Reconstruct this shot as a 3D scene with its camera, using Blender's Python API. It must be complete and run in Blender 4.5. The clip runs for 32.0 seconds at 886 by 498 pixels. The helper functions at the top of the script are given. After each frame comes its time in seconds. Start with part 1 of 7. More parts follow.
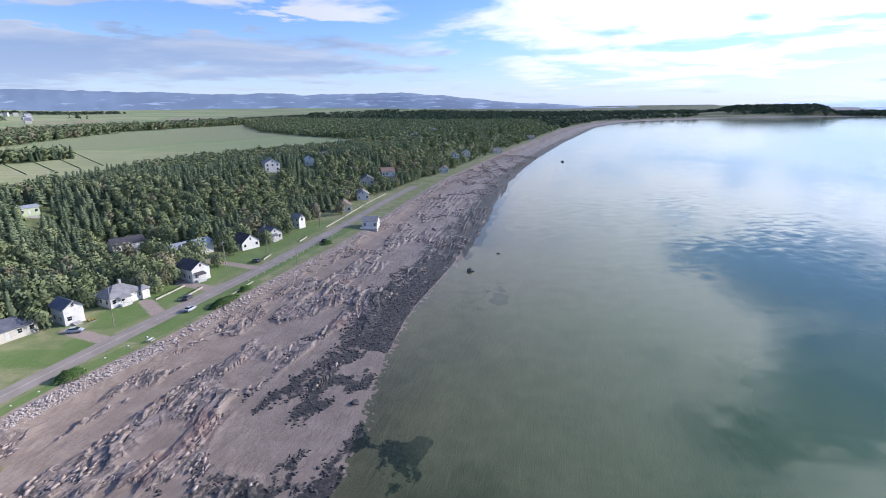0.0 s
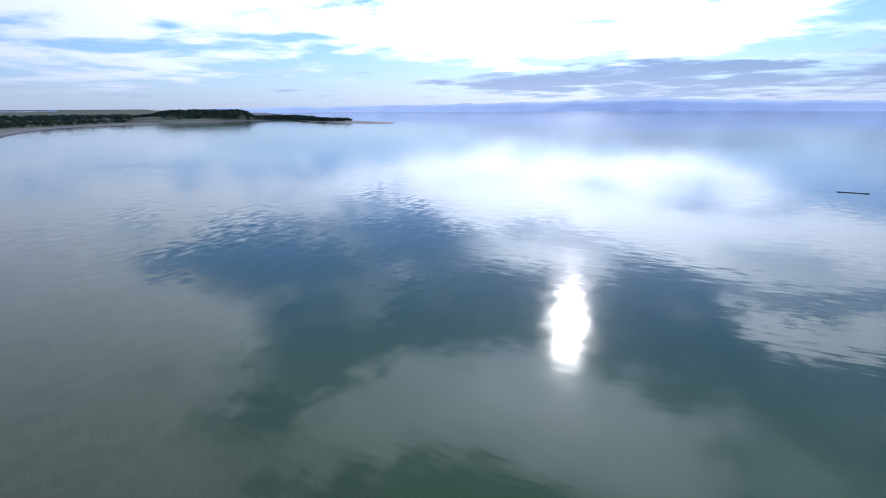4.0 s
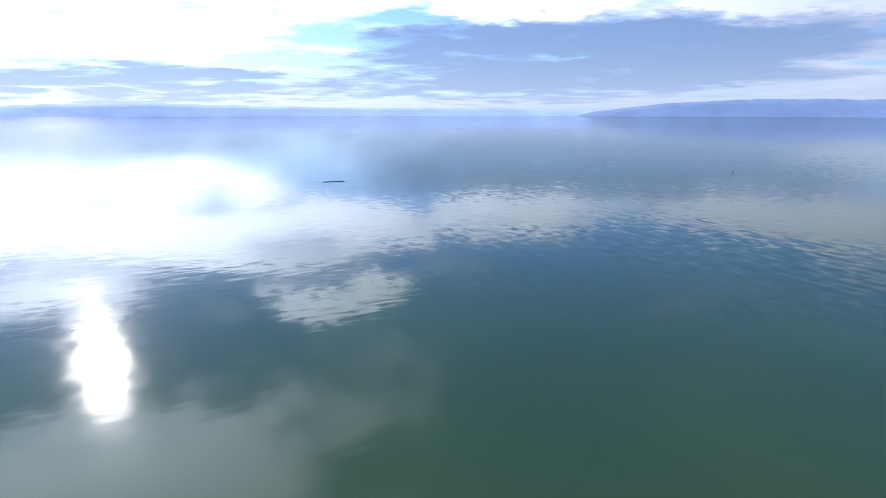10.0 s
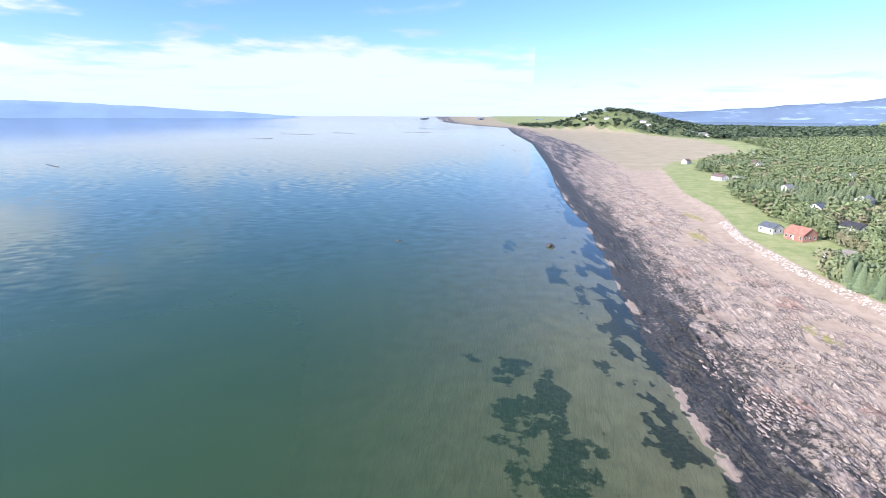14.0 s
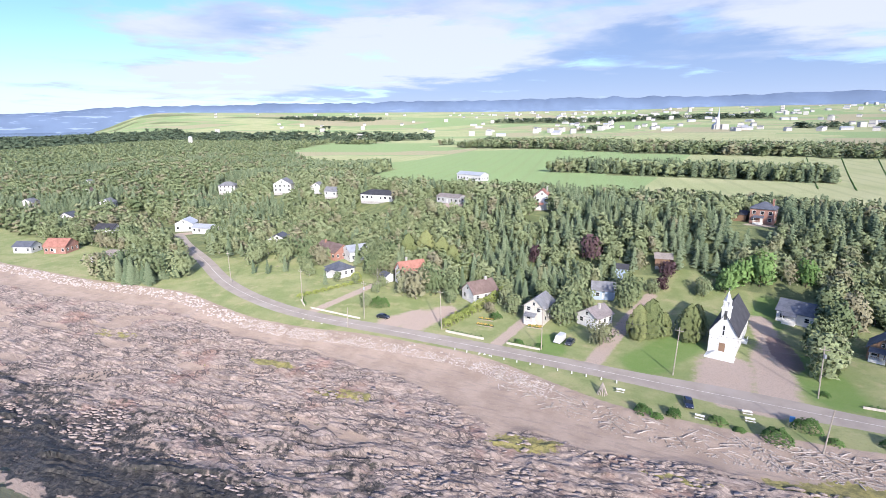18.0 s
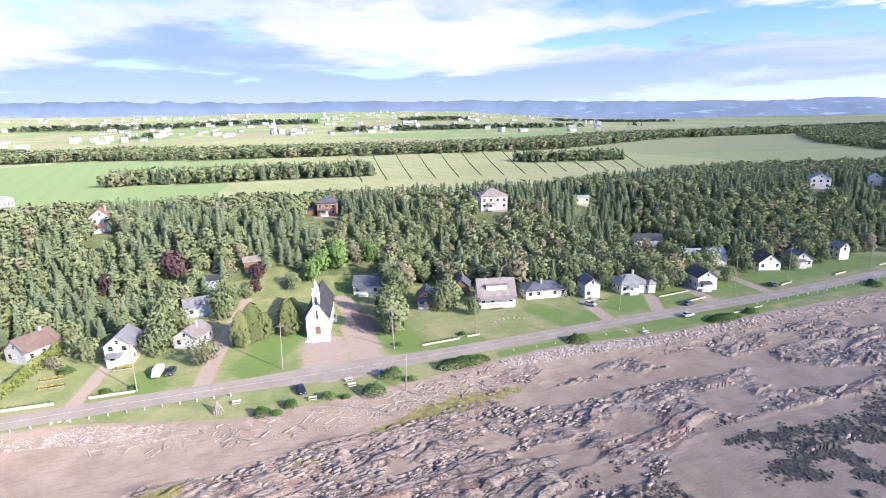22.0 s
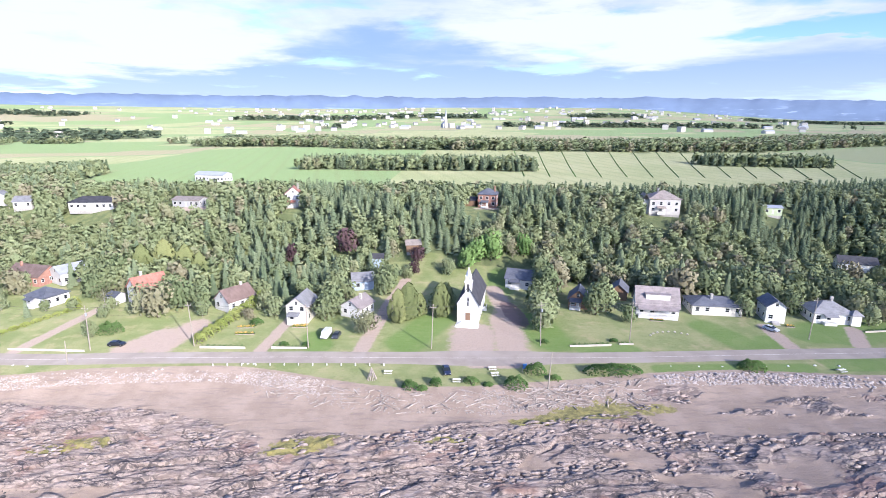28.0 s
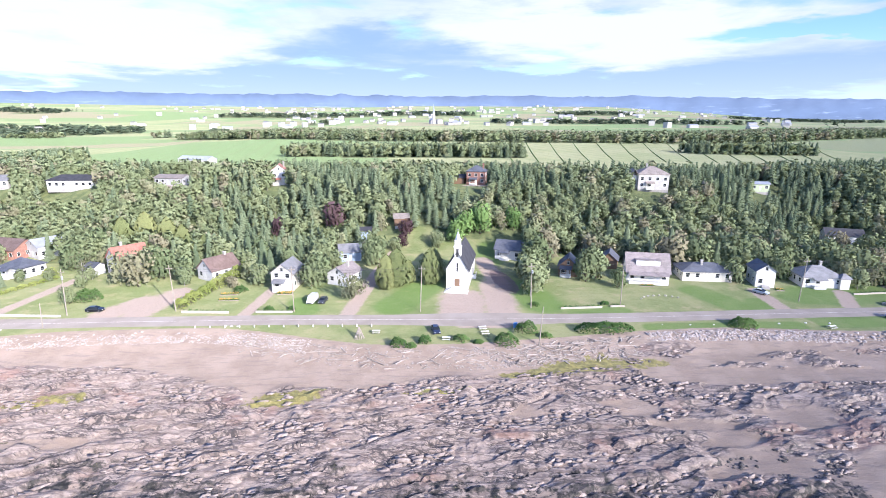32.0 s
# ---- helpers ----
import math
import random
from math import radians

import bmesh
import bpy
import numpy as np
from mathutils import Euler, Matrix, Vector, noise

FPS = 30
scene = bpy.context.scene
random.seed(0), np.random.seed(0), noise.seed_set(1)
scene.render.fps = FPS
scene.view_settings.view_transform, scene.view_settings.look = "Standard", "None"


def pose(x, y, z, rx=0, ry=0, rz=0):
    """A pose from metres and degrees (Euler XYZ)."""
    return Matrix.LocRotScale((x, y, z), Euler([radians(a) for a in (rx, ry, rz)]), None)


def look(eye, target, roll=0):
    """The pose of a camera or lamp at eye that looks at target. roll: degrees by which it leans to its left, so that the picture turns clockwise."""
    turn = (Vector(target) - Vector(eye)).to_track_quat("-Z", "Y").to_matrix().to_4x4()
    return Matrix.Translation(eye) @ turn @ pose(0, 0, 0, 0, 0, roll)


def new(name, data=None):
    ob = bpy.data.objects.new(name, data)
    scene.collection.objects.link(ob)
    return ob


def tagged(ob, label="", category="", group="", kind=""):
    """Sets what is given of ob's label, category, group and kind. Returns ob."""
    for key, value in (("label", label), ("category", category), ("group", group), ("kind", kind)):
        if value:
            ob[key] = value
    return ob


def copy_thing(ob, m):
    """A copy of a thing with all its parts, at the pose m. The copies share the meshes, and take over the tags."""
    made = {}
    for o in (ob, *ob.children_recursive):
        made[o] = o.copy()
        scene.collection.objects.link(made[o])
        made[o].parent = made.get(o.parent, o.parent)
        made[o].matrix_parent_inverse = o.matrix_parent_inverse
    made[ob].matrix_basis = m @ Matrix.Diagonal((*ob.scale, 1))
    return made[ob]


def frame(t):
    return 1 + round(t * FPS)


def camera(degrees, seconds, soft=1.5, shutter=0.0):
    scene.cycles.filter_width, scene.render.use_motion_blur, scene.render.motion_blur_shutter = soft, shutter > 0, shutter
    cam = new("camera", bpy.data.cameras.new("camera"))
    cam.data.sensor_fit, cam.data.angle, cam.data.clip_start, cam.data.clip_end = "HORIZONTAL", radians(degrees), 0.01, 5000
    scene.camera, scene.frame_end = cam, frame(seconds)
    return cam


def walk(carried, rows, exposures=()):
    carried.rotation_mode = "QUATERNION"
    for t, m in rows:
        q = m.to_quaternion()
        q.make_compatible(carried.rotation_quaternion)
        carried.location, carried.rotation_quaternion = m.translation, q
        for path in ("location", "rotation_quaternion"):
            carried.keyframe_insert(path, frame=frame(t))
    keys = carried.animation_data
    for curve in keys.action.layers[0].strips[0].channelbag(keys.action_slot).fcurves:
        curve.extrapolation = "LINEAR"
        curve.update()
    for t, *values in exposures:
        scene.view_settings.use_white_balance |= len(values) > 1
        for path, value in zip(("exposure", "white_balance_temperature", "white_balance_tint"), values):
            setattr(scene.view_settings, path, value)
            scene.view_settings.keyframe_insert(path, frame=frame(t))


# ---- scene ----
EXPOSURES = [(0, 0.3, 6400, 14), (1.2, 0.25, 6350, 14), (2.5, -0.08, 6000, 14), (5.5, -0.34, 5900, 14), (7, -0.4, 5900, 14), (8, -0.02, 6000, 14), (9, 0.05, 6050, 14), (10.5, 0.25, 6150, 13), (12, 0.78, 6350, 11), (13.5, 0.72, 6350, 11), (16, 0.58, 6400, 12), (18, 0.48, 6450, 14), (20, 0.6, 6650, 16), (22, 0.76, 6700, 16), (24, 0.71, 6500, 16), (25, 0.7, 6450, 16), (30, 0.76, 6250, 16), (32, 0.78, 6250, 16)]

# ---- the camera and its way ----
cam = camera(81.00, 32.0, soft=0.8)


def shot(x, y, z, turn, tilt, lean):
    """A pose from the place, the heading clockwise from inland, the tilt and the lean."""
    return pose(x, y, z, 90 + tilt, 0, -turn) @ pose(0, 0, 0, 0, 0, -lean)


walk(cam, [
    (0, shot(0.00, 0.00, 65.00, -288.34, -15.29, 0.78)),
    (0.5, shot(0.00, 0.00, 65.00, -285.84, -15.36, 0.61)),
    (1, shot(0.00, 0.00, 65.00, -282.42, -15.36, 0.60)),
    (1.5, shot(0.00, 0.00, 65.00, -277.30, -15.31, 0.49)),
    (2, shot(0.00, 0.00, 65.00, -268.28, -15.31, 0.55)),
    (2.5, shot(0.00, 0.00, 65.00, -257.24, -15.25, 0.50)),
    (3, shot(0.00, 0.00, 65.00, -246.28, -15.25, 0.44)),
    (3.5, shot(0.00, 0.00, 65.00, -237.86, -15.27, 0.36)),
    (5.5, shot(0.00, 0.00, 65.00, -221.17, -15.17, 0.20)),
    (6, shot(0.00, 0.00, 65.00, -214.73, -15.07, 0.41)),
    (6.5, shot(0.00, 0.00, 65.00, -211.48, -15.05, 0.37)),
    (7, shot(0.00, 0.00, 65.00, -210.49, -15.02, 0.38)),
    (7.5, shot(0.00, 0.00, 65.00, -209.88, -15.01, 0.41)),
    (8, shot(0.00, 0.00, 65.00, -209.54, -14.99, 0.32)),
    (8.5, shot(0.00, 0.00, 65.00, -209.52, -14.99, 0.31)),
    (9, shot(0.00, 0.00, 65.00, -203.01, -14.98, 0.23)),
    (9.5, shot(0.00, 0.00, 65.00, -193.01, -14.94, 0.24)),
    (10, shot(0.00, 0.00, 65.00, -182.16, -14.87, 0.03)),
    (10.5, shot(0.00, 0.00, 65.00, -171.79, -14.89, 0.43)),
    (11, shot(0.00, 0.00, 65.00, -161.98, -14.60, 0.03)),
    (11.5, shot(0.00, 0.00, 65.00, -150.21, -14.83, 0.55)),
    (12, shot(0.00, 0.00, 65.00, -138.48, -14.88, 0.59)),
    (13, shot(0.00, 0.00, 65.00, -115.13, -14.67, 0.25)),
    (13.5, shot(0.00, 0.00, 65.00, -105.31, -14.65, -0.13)),
    (15.5, shot(0.00, 0.00, 65.00, -82.91, -14.25, -0.32)),
    (16, shot(0.00, 0.00, 65.00, -70.60, -14.12, -0.27)),
    (16.5, shot(0.00, 0.00, 65.00, -60.12, -13.98, -0.08)),
    (17, shot(0.00, 0.00, 65.00, -48.28, -13.81, 0.17)),
    (17.5, shot(0.00, 0.00, 65.00, -37.90, -13.71, 0.33)),
    (18, shot(0.00, 0.00, 65.00, -27.10, -13.62, 0.39)),
    (18.5, shot(0.00, 0.00, 65.00, -16.76, -13.56, 0.58)),
    (19, shot(0.00, 0.00, 65.00, -9.39, -13.56, 0.73)),
    (19.5, shot(0.00, 0.00, 65.00, -7.53, -13.50, 0.70)),
    (20, shot(0.00, 0.00, 65.00, -4.58, -13.48, 0.72)),
    (20.5, shot(0.00, 0.00, 65.00, -0.31, -13.49, 0.76)),
    (21, shot(0.00, 0.00, 65.00, 4.40, -13.48, 0.82)),
    (21.5, shot(0.00, 0.00, 65.00, 11.23, -13.53, 0.93)),
    (22, shot(0.00, 0.00, 65.00, 17.53, -13.58, 1.12)),
    (22.5, shot(0.00, 0.00, 65.00, 18.24, -13.54, 1.14)),
    (23, shot(0.00, 0.00, 65.00, 11.60, -13.48, 0.85)),
    (23.5, shot(0.00, 0.00, 65.00, 0.85, -13.46, 0.55)),
    (24, shot(0.00, 0.00, 65.00, -4.86, -13.51, 0.28)),
    (24.5, shot(0.00, 0.00, 65.00, -5.42, -13.56, 0.13)),
    (25, shot(0.00, 0.00, 65.00, -2.99, -13.58, 0.09)),
    (25.5, shot(0.00, 0.00, 65.00, -1.44, -13.60, 0.05)),
    (27.5, shot(0.00, 0.00, 64.50, -0.20, -13.87, -0.25)),
    (28, shot(0.00, 0.00, 64.10, 0.00, -13.87, -0.25)),
    (28.5, shot(0.00, 0.00, 63.40, 0.36, -13.87, -0.25)),
    (29, shot(0.00, 0.00, 62.30, 0.65, -13.87, -0.25)),
    (29.5, shot(0.00, 0.00, 61.20, 1.00, -13.87, -0.25)),
    (30, shot(0.00, 0.00, 59.95, 1.28, -13.87, -0.25)),
    (30.5, shot(0.00, 0.00, 58.40, 1.50, -13.87, -0.25)),
    (31, shot(0.00, 0.00, 56.60, 1.46, -13.87, -0.25)),
    (31.5, shot(0.00, 0.00, 54.90, 0.95, -13.87, -0.25)),
    (32, shot(0.00, 0.00, 53.40, 1.30, -13.87, -0.25)),
], EXPOSURES)


# ---- sky and sun ----
SUN_TURN, SUN_HIGH = 142.0, 23.2
world = bpy.data.worlds.new("sky")
scene.world = world
world.use_nodes = True


class Nodes:
    """A short way to write node trees."""

    def __init__(self, tree):
        self.tree = tree
        tree.nodes.clear()

    def add(self, kind, *links, **values):
        node = self.tree.nodes.new(kind)
        for key, value in values.items():
            node.inputs[key[3:].replace("_", " ")].default_value = value
        for n, link in enumerate(links):
            if link is not None:
                self.put(node.inputs[n], link)
        return node

    def put(self, socket, what):
        if isinstance(what, (int, float, tuple)):
            socket.default_value = what
        else:
            self.tree.links.new(what.outputs[0] if isinstance(what, bpy.types.Node) else what, socket)

    def math(self, operation, a, b=0.0, clamp=False):
        node = self.add("ShaderNodeMath", a, b)
        node.operation, node.use_clamp = operation, clamp
        return node

    def attribute(self, name):
        node = self.add("ShaderNodeAttribute")
        node.attribute_name = name
        return node.outputs["Fac"]

    def wave(self, where, direction, scale, profile="SIN", distortion=0.0):
        node = self.add("ShaderNodeTexWave", where)
        node.wave_type, node.bands_direction, node.wave_profile = "BANDS", direction, profile
        node.inputs["Scale"].default_value, node.inputs["Distortion"].default_value = scale, distortion
        return node

    def ramp(self, value, low, high):
        node = self.add("ShaderNodeMapRange", value)
        node.interpolation_type = "SMOOTHSTEP"
        node.inputs[1].default_value, node.inputs[2].default_value = low, high
        return node

    def noise(self, vector, size, detail=4.0, rough=0.55, warp=0.0):
        node = self.add("ShaderNodeTexNoise", vector)
        node.inputs["Scale"].default_value, node.inputs["Detail"].default_value = 1.0 / size, detail
        node.inputs["Roughness"].default_value, node.inputs["Distortion"].default_value = rough, warp
        return node

    def mix(self, fac, a, b):
        node = self.add("ShaderNodeMix")
        node.data_type = "RGBA"
        self.put(node.inputs[0], fac)
        self.put(node.inputs[6], a)
        self.put(node.inputs[7], b)
        return node.outputs[2]


def build_sky():
    n = Nodes(world.node_tree)
    sky = n.add("ShaderNodeTexSky")
    sky.sky_type, sky.sun_disc = "NISHITA", False
    sky.sun_elevation, sky.sun_rotation = radians(SUN_HIGH), radians(SUN_TURN)
    sky.air_density, sky.dust_density, sky.ozone_density = 1.0, 0.15, 3.0
    way = n.add("ShaderNodeTexCoord").outputs["Generated"]
    axes = n.add("ShaderNodeSeparateXYZ", way)
    up = n.math("MAXIMUM", axes.outputs[2], 0.0)
    low = n.math("ADD", up, 0.07)
    flat = n.add("ShaderNodeCombineXYZ", n.math("DIVIDE", axes.outputs[0], low), n.math("DIVIDE", axes.outputs[1], low), 0.0)
    billow = n.math("SUBTRACT", n.noise(flat, 0.8, 8.0, 0.54, 0.3), 0.5)
    broad = n.math("SUBTRACT", n.noise(flat, 2.6, 3.0, 0.5), 0.5)
    stray = n.add("ShaderNodeSeparateColor", n.noise(flat, 0.9, 5.0, 0.6).outputs["Color"])
    turn = n.math("MULTIPLY", n.math("ARCTAN2", axes.outputs[0], axes.outputs[1]), 180 / math.pi)
    bearing = n.math("SUBTRACT", n.math("FLOORED_MODULO", n.math("ADD", turn, 90.0), 360.0), 90.0)
    bearing = n.math("ADD", bearing, n.math("MULTIPLY", n.math("SUBTRACT", stray.outputs[0], 0.5), 18.0))
    lift = n.math("MULTIPLY", n.math("ARCSINE", axes.outputs[2]), 180 / math.pi)
    lift = n.math("MULTIPLY", lift, n.math("ADD", n.math("MULTIPLY", stray.outputs[1], 0.9), 0.55))
    cover = n.math("ADD", n.math("ADD", n.math("MULTIPLY", billow, 1.5), n.math("MULTIPLY", broad, 0.7)), 0.5)
    tone = n.noise(flat, 1.5, 6.0, 0.56, 0.4)
    for at, high, wide, tall, much, bright in CLOUD_BANKS:
        dx = n.math("DIVIDE", n.math("SUBTRACT", bearing, float(at)), float(wide))
        dy = n.math("DIVIDE", n.math("SUBTRACT", lift, float(high)), float(tall))
        lobe = n.ramp(n.math("ADD", n.math("MULTIPLY", dx, dx), n.math("MULTIPLY", dy, dy)), 1.0, 0.0)
        cover = n.math("ADD", cover, n.math("MULTIPLY", lobe, much))
        tone = n.math("ADD", tone, n.math("MULTIPLY", lobe, bright))
    cloud = n.ramp(cover, CLOUD_LOW, CLOUD_HIGH)
    body = n.ramp(tone, 0.22, 0.76)
    shade = n.mix(body, CLOUD_DARK, CLOUD_LIGHT)
    beam = n.add("ShaderNodeVectorMath", way, tuple(SUN_WAY))
    beam.operation = "DOT_PRODUCT"
    facing = n.math("MAXIMUM", beam.outputs["Value"], 0.0)
    toward = n.math("ADD", n.math("MULTIPLY", n.math("POWER", facing, 2.0), 2.4), n.math("MULTIPLY", n.math("POWER", facing, 12.0), CLOUD_SUN))
    toward = n.math("MULTIPLY", toward, n.math("ADD", n.math("MULTIPLY", body, 0.93), 0.07))
    white = n.add("ShaderNodeBackground", shade, n.math("ADD", toward, 1.0))
    tinted = n.add("ShaderNodeMix")
    tinted.data_type, tinted.blend_type = "RGBA", "MULTIPLY"
    tinted.inputs[0].default_value = 1.0
    n.put(tinted.inputs[6], sky)
    n.put(tinted.inputs[7], SKY_TINT)
    plain = n.add("ShaderNodeBackground", tinted.outputs[2], SKY_STRENGTH)
    both = n.add("ShaderNodeMixShader", n.math("MULTIPLY", cloud, 0.9), plain, white)
    haze = n.math("MULTIPLY", n.math("POWER", n.math("SUBTRACT", 1.0, n.math("MINIMUM", n.math("MULTIPLY", up, 6.0), 1.0)), 2.2), 0.8)
    both = n.add("ShaderNodeMixShader", haze, both, n.add("ShaderNodeBackground", HAZE, n.math("ADD", n.math("MULTIPLY", n.math("POWER", facing, 6.0), 0.5), 1.0)))
    n.add("ShaderNodeOutputWorld", both)


SUN_WAY = Vector((math.sin(radians(SUN_TURN)) * math.cos(radians(SUN_HIGH)), math.cos(radians(SUN_TURN)) * math.cos(radians(SUN_HIGH)),
                  math.sin(radians(SUN_HIGH))))
SKY_STRENGTH, SKY_TINT = 0.125, (0.79, 0.95, 1.33, 1)
CLOUD_LOW, CLOUD_HIGH, CLOUD_SUN = 0.50, 0.92, 4.0
# bearing and height of the middle, half width, half height, thickness, brightness
CLOUDS_INLAND = [(-5, 9, 62, 10, 0.42, 0.06), (-4, 2.4, 52, 2.8, 0.35, -0.55), (-6, 6, 17, 4.2, 0.10, -0.30), (20, 3.5, 22, 2.2, 0.10, -0.40), (-31, 7, 17, 4, 0.25, 0.40), (16, 8.5, 18, 3.5, 0.20, 0.32),
               (-46, 4.6, 14, 2.4, 0.40, 0.45), (-46, 9.0, 16, 2.4, 0.15, -0.02), (-85, 12, 34, 9, -0.25, 0.0)]
CLOUDS_EAST = [(46, 5.0, 30, 3.2, 0.45, -0.16), (58, 10.5, 13, 2.2, 0.45, 0.40), (44, 8.2, 20, 1.4, -0.35, 0.0), (92, 8, 24, 8, 0.32, 0.40), (82, 25, 30, 16, 0.50, 0.42), (86, 37, 26, 8, 0.45, 0.30), (138, 8.5, 38, 5.5, 0.40, 0.40), (160, 13, 14, 4.5, 0.40, 0.38), (143, 15, 15, 5, 0.26, 0.25), (166, 19.5, 9, 3.5, 0.55, 0.40), (152, 22, 30, 3, -0.16, 0.0)]
CLOUDS_SEA = [(180, 11.5, 22, 3.2, 0.42, 0.38), (188, 5, 26, 5.5, 0.50, -0.55), (150, 2.4, 30, 2.2, 0.40, -0.45), (136, 33, 38, 9, 0.50, 0.16), (205, 9, 28, 4, 0.25, 0.22), (240, 3, 42, 4.5, 0.40, 0.30),
               (206, 5.5, 16, 4.5, 0.40, -0.35), (214, 10, 18, 2.4, 0.30, 0.30), (230, 30, 50, 17, -0.25, 0.0), (255, 5, 25, 4, 0.15, 0.2)]
CLOUD_BANKS = CLOUDS_INLAND + CLOUDS_EAST + CLOUDS_SEA
CLOUD_DARK, CLOUD_LIGHT, HAZE = (0.23, 0.34, 0.56, 1), (0.60, 0.64, 0.72, 1), (0.54, 0.64, 0.83, 1)
build_sky()
sun = new("sun", bpy.data.lights.new("sun", "SUN"))
sun.data.energy, sun.data.angle, sun.data.color = 4.2, radians(1.1), (1.0, 0.93, 0.83)
sun.matrix_world = look(SUN_WAY * 300, (0, 0, 0))


# ---- materials ----
def material(name):
    m = bpy.data.materials.new(name)
    m.use_nodes = True
    return m, Nodes(m.node_tree)


def surface(name, a, b, size=1.0, rough=0.8, bump=0.0, fine=None, metal=0.0, stretch=None, vary=0.0, spot=None):
    """Two tones mixed by noise of a real-world size, with grain and relief."""
    m, n = material(name)
    where = n.add("ShaderNodeTexCoord").outputs["Object"]
    if stretch:
        where = n.add("ShaderNodeMapping", where, in_Scale=stretch)
    big = n.ramp(n.noise(where, size, 5.0, 0.6), 0.35, 0.65)
    colour = n.mix(big, (*a, 1), (*b, 1))
    small = n.noise(where, fine or size * 0.13, 4.0, 0.65)
    colour = n.mix(n.math("MULTIPLY", n.ramp(small, 0.42, 0.75), 0.35), colour, (*[c * 0.62 for c in a], 1))
    if spot:
        colour = n.mix(n.ramp(n.noise(where, size * 3.1, 3.0, 0.6), 0.55, 0.68), colour, (*spot, 1))
    if vary:
        random_value = n.add("ShaderNodeObjectInfo").outputs["Random"]
        shift = n.add("ShaderNodeHueSaturation", in_Color=(1, 1, 1, 1))
        n.put(shift.inputs["Value"], n.math("ADD", n.math("MULTIPLY", random_value, 2 * vary), 1 - vary))
        n.put(shift.inputs["Color"], colour)
        colour = shift
    p = n.add("ShaderNodeBsdfPrincipled", in_Roughness=rough, in_Metallic=metal, in_Diffuse_Roughness=0.8)
    n.put(p.inputs["Base Color"], colour)
    if bump:
        n.put(p.inputs["Normal"], n.add("ShaderNodeBump", bump, 0.05, None, small))
    n.add("ShaderNodeOutputMaterial", p)
    return m


def siding(name, a, board=0.2, rough=0.65, flat=False):
    """Painted boards laid level, with faint joints and weathering."""
    m, n = material(name)
    where = n.add("ShaderNodeTexCoord").outputs["Object"]
    lines = n.wave(where, "Z", 0.314 / board, "SAW")
    stain = n.ramp(n.noise(where, 1.4, 5.0, 0.6), 0.3, 0.75)
    colour = n.mix(stain, (*a, 1), (*[c * 0.86 for c in a], 1))
    colour = n.mix(n.math("MULTIPLY", n.ramp(lines, 0.86, 1.0), 0.35), colour, (*[c * 0.55 for c in a], 1))
    p = n.add("ShaderNodeBsdfPrincipled", in_Roughness=rough)
    n.put(p.inputs["Base Color"], colour)
    n.put(p.inputs["Normal"], n.add("ShaderNodeBump", 0.4, 0.02, None, lines))
    n.add("ShaderNodeOutputMaterial", p)
    return m


def shingle(name, a, rough=0.85):
    """Roof shingle in courses, each tab a little different."""
    m, n = material(name)
    where = n.add("ShaderNodeTexCoord").outputs["Object"]
    brick = n.add("ShaderNodeTexBrick", where, in_Scale=1.0, in_Mortar_Size=0.012, in_Brick_Width=0.9, in_Row_Height=0.28)
    brick.inputs["Color1"].default_value = (*a, 1)
    brick.inputs["Color2"].default_value = (*[c * 0.78 for c in a], 1)
    brick.inputs["Mortar"].default_value = (*[c * 0.5 for c in a], 1)
    wear = n.ramp(n.noise(where, 2.2, 5.0, 0.6), 0.35, 0.7)
    colour = n.mix(n.math("MULTIPLY", wear, 0.5), brick, (*[min(1, c * 1.35 + 0.02) for c in a], 1))
    p = n.add("ShaderNodeBsdfPrincipled", in_Roughness=rough)
    n.put(p.inputs["Base Color"], colour)
    n.add("ShaderNodeOutputMaterial", p)
    return m


def foliage(name, dark, light, thin=0.3, dry=None):
    """Leaves or needles: a tone for each tree and spray, and the fine mottle of single leaves, with the shade of gaps
    painted dark.
    """
    m, n = material(name)
    where = n.add("ShaderNodeNewGeometry").outputs["Position"]
    tree = n.attribute("tint")
    each = n.math("FRACT", n.math("ADD", tree, n.add("ShaderNodeObjectInfo").outputs["Random"]))
    leaf = n.add("ShaderNodeNewGeometry").outputs["Random Per Island"]
    tone = n.math("ADD", n.math("MULTIPLY", each, 0.82), n.math("MULTIPLY", leaf, 0.18))
    colour = n.mix(tone, (*dark, 1), (*light, 1))
    if dry:
        colour = n.mix(n.math("MULTIPLY", n.ramp(each, 0.76, 0.95), 0.75), colour, (*dry, 1))
    mottle = n.noise(where, 0.42, 3.0, 0.7)
    colour = n.mix(n.math("MULTIPLY", n.ramp(mottle, 0.50, 0.40), 0.30), colour, (*[c * 0.45 for c in dark], 1))
    colour = n.mix(n.math("MULTIPLY", n.ramp(mottle, 0.54, 0.68), 0.20), colour, (*[min(1, c * 1.35) for c in light], 1))
    d = n.add("ShaderNodeBsdfDiffuse", colour, in_Roughness=1.0)
    t = n.add("ShaderNodeBsdfTranslucent", colour)
    n.add("ShaderNodeOutputMaterial", n.add("ShaderNodeMixShader", thin, d, t))
    return m


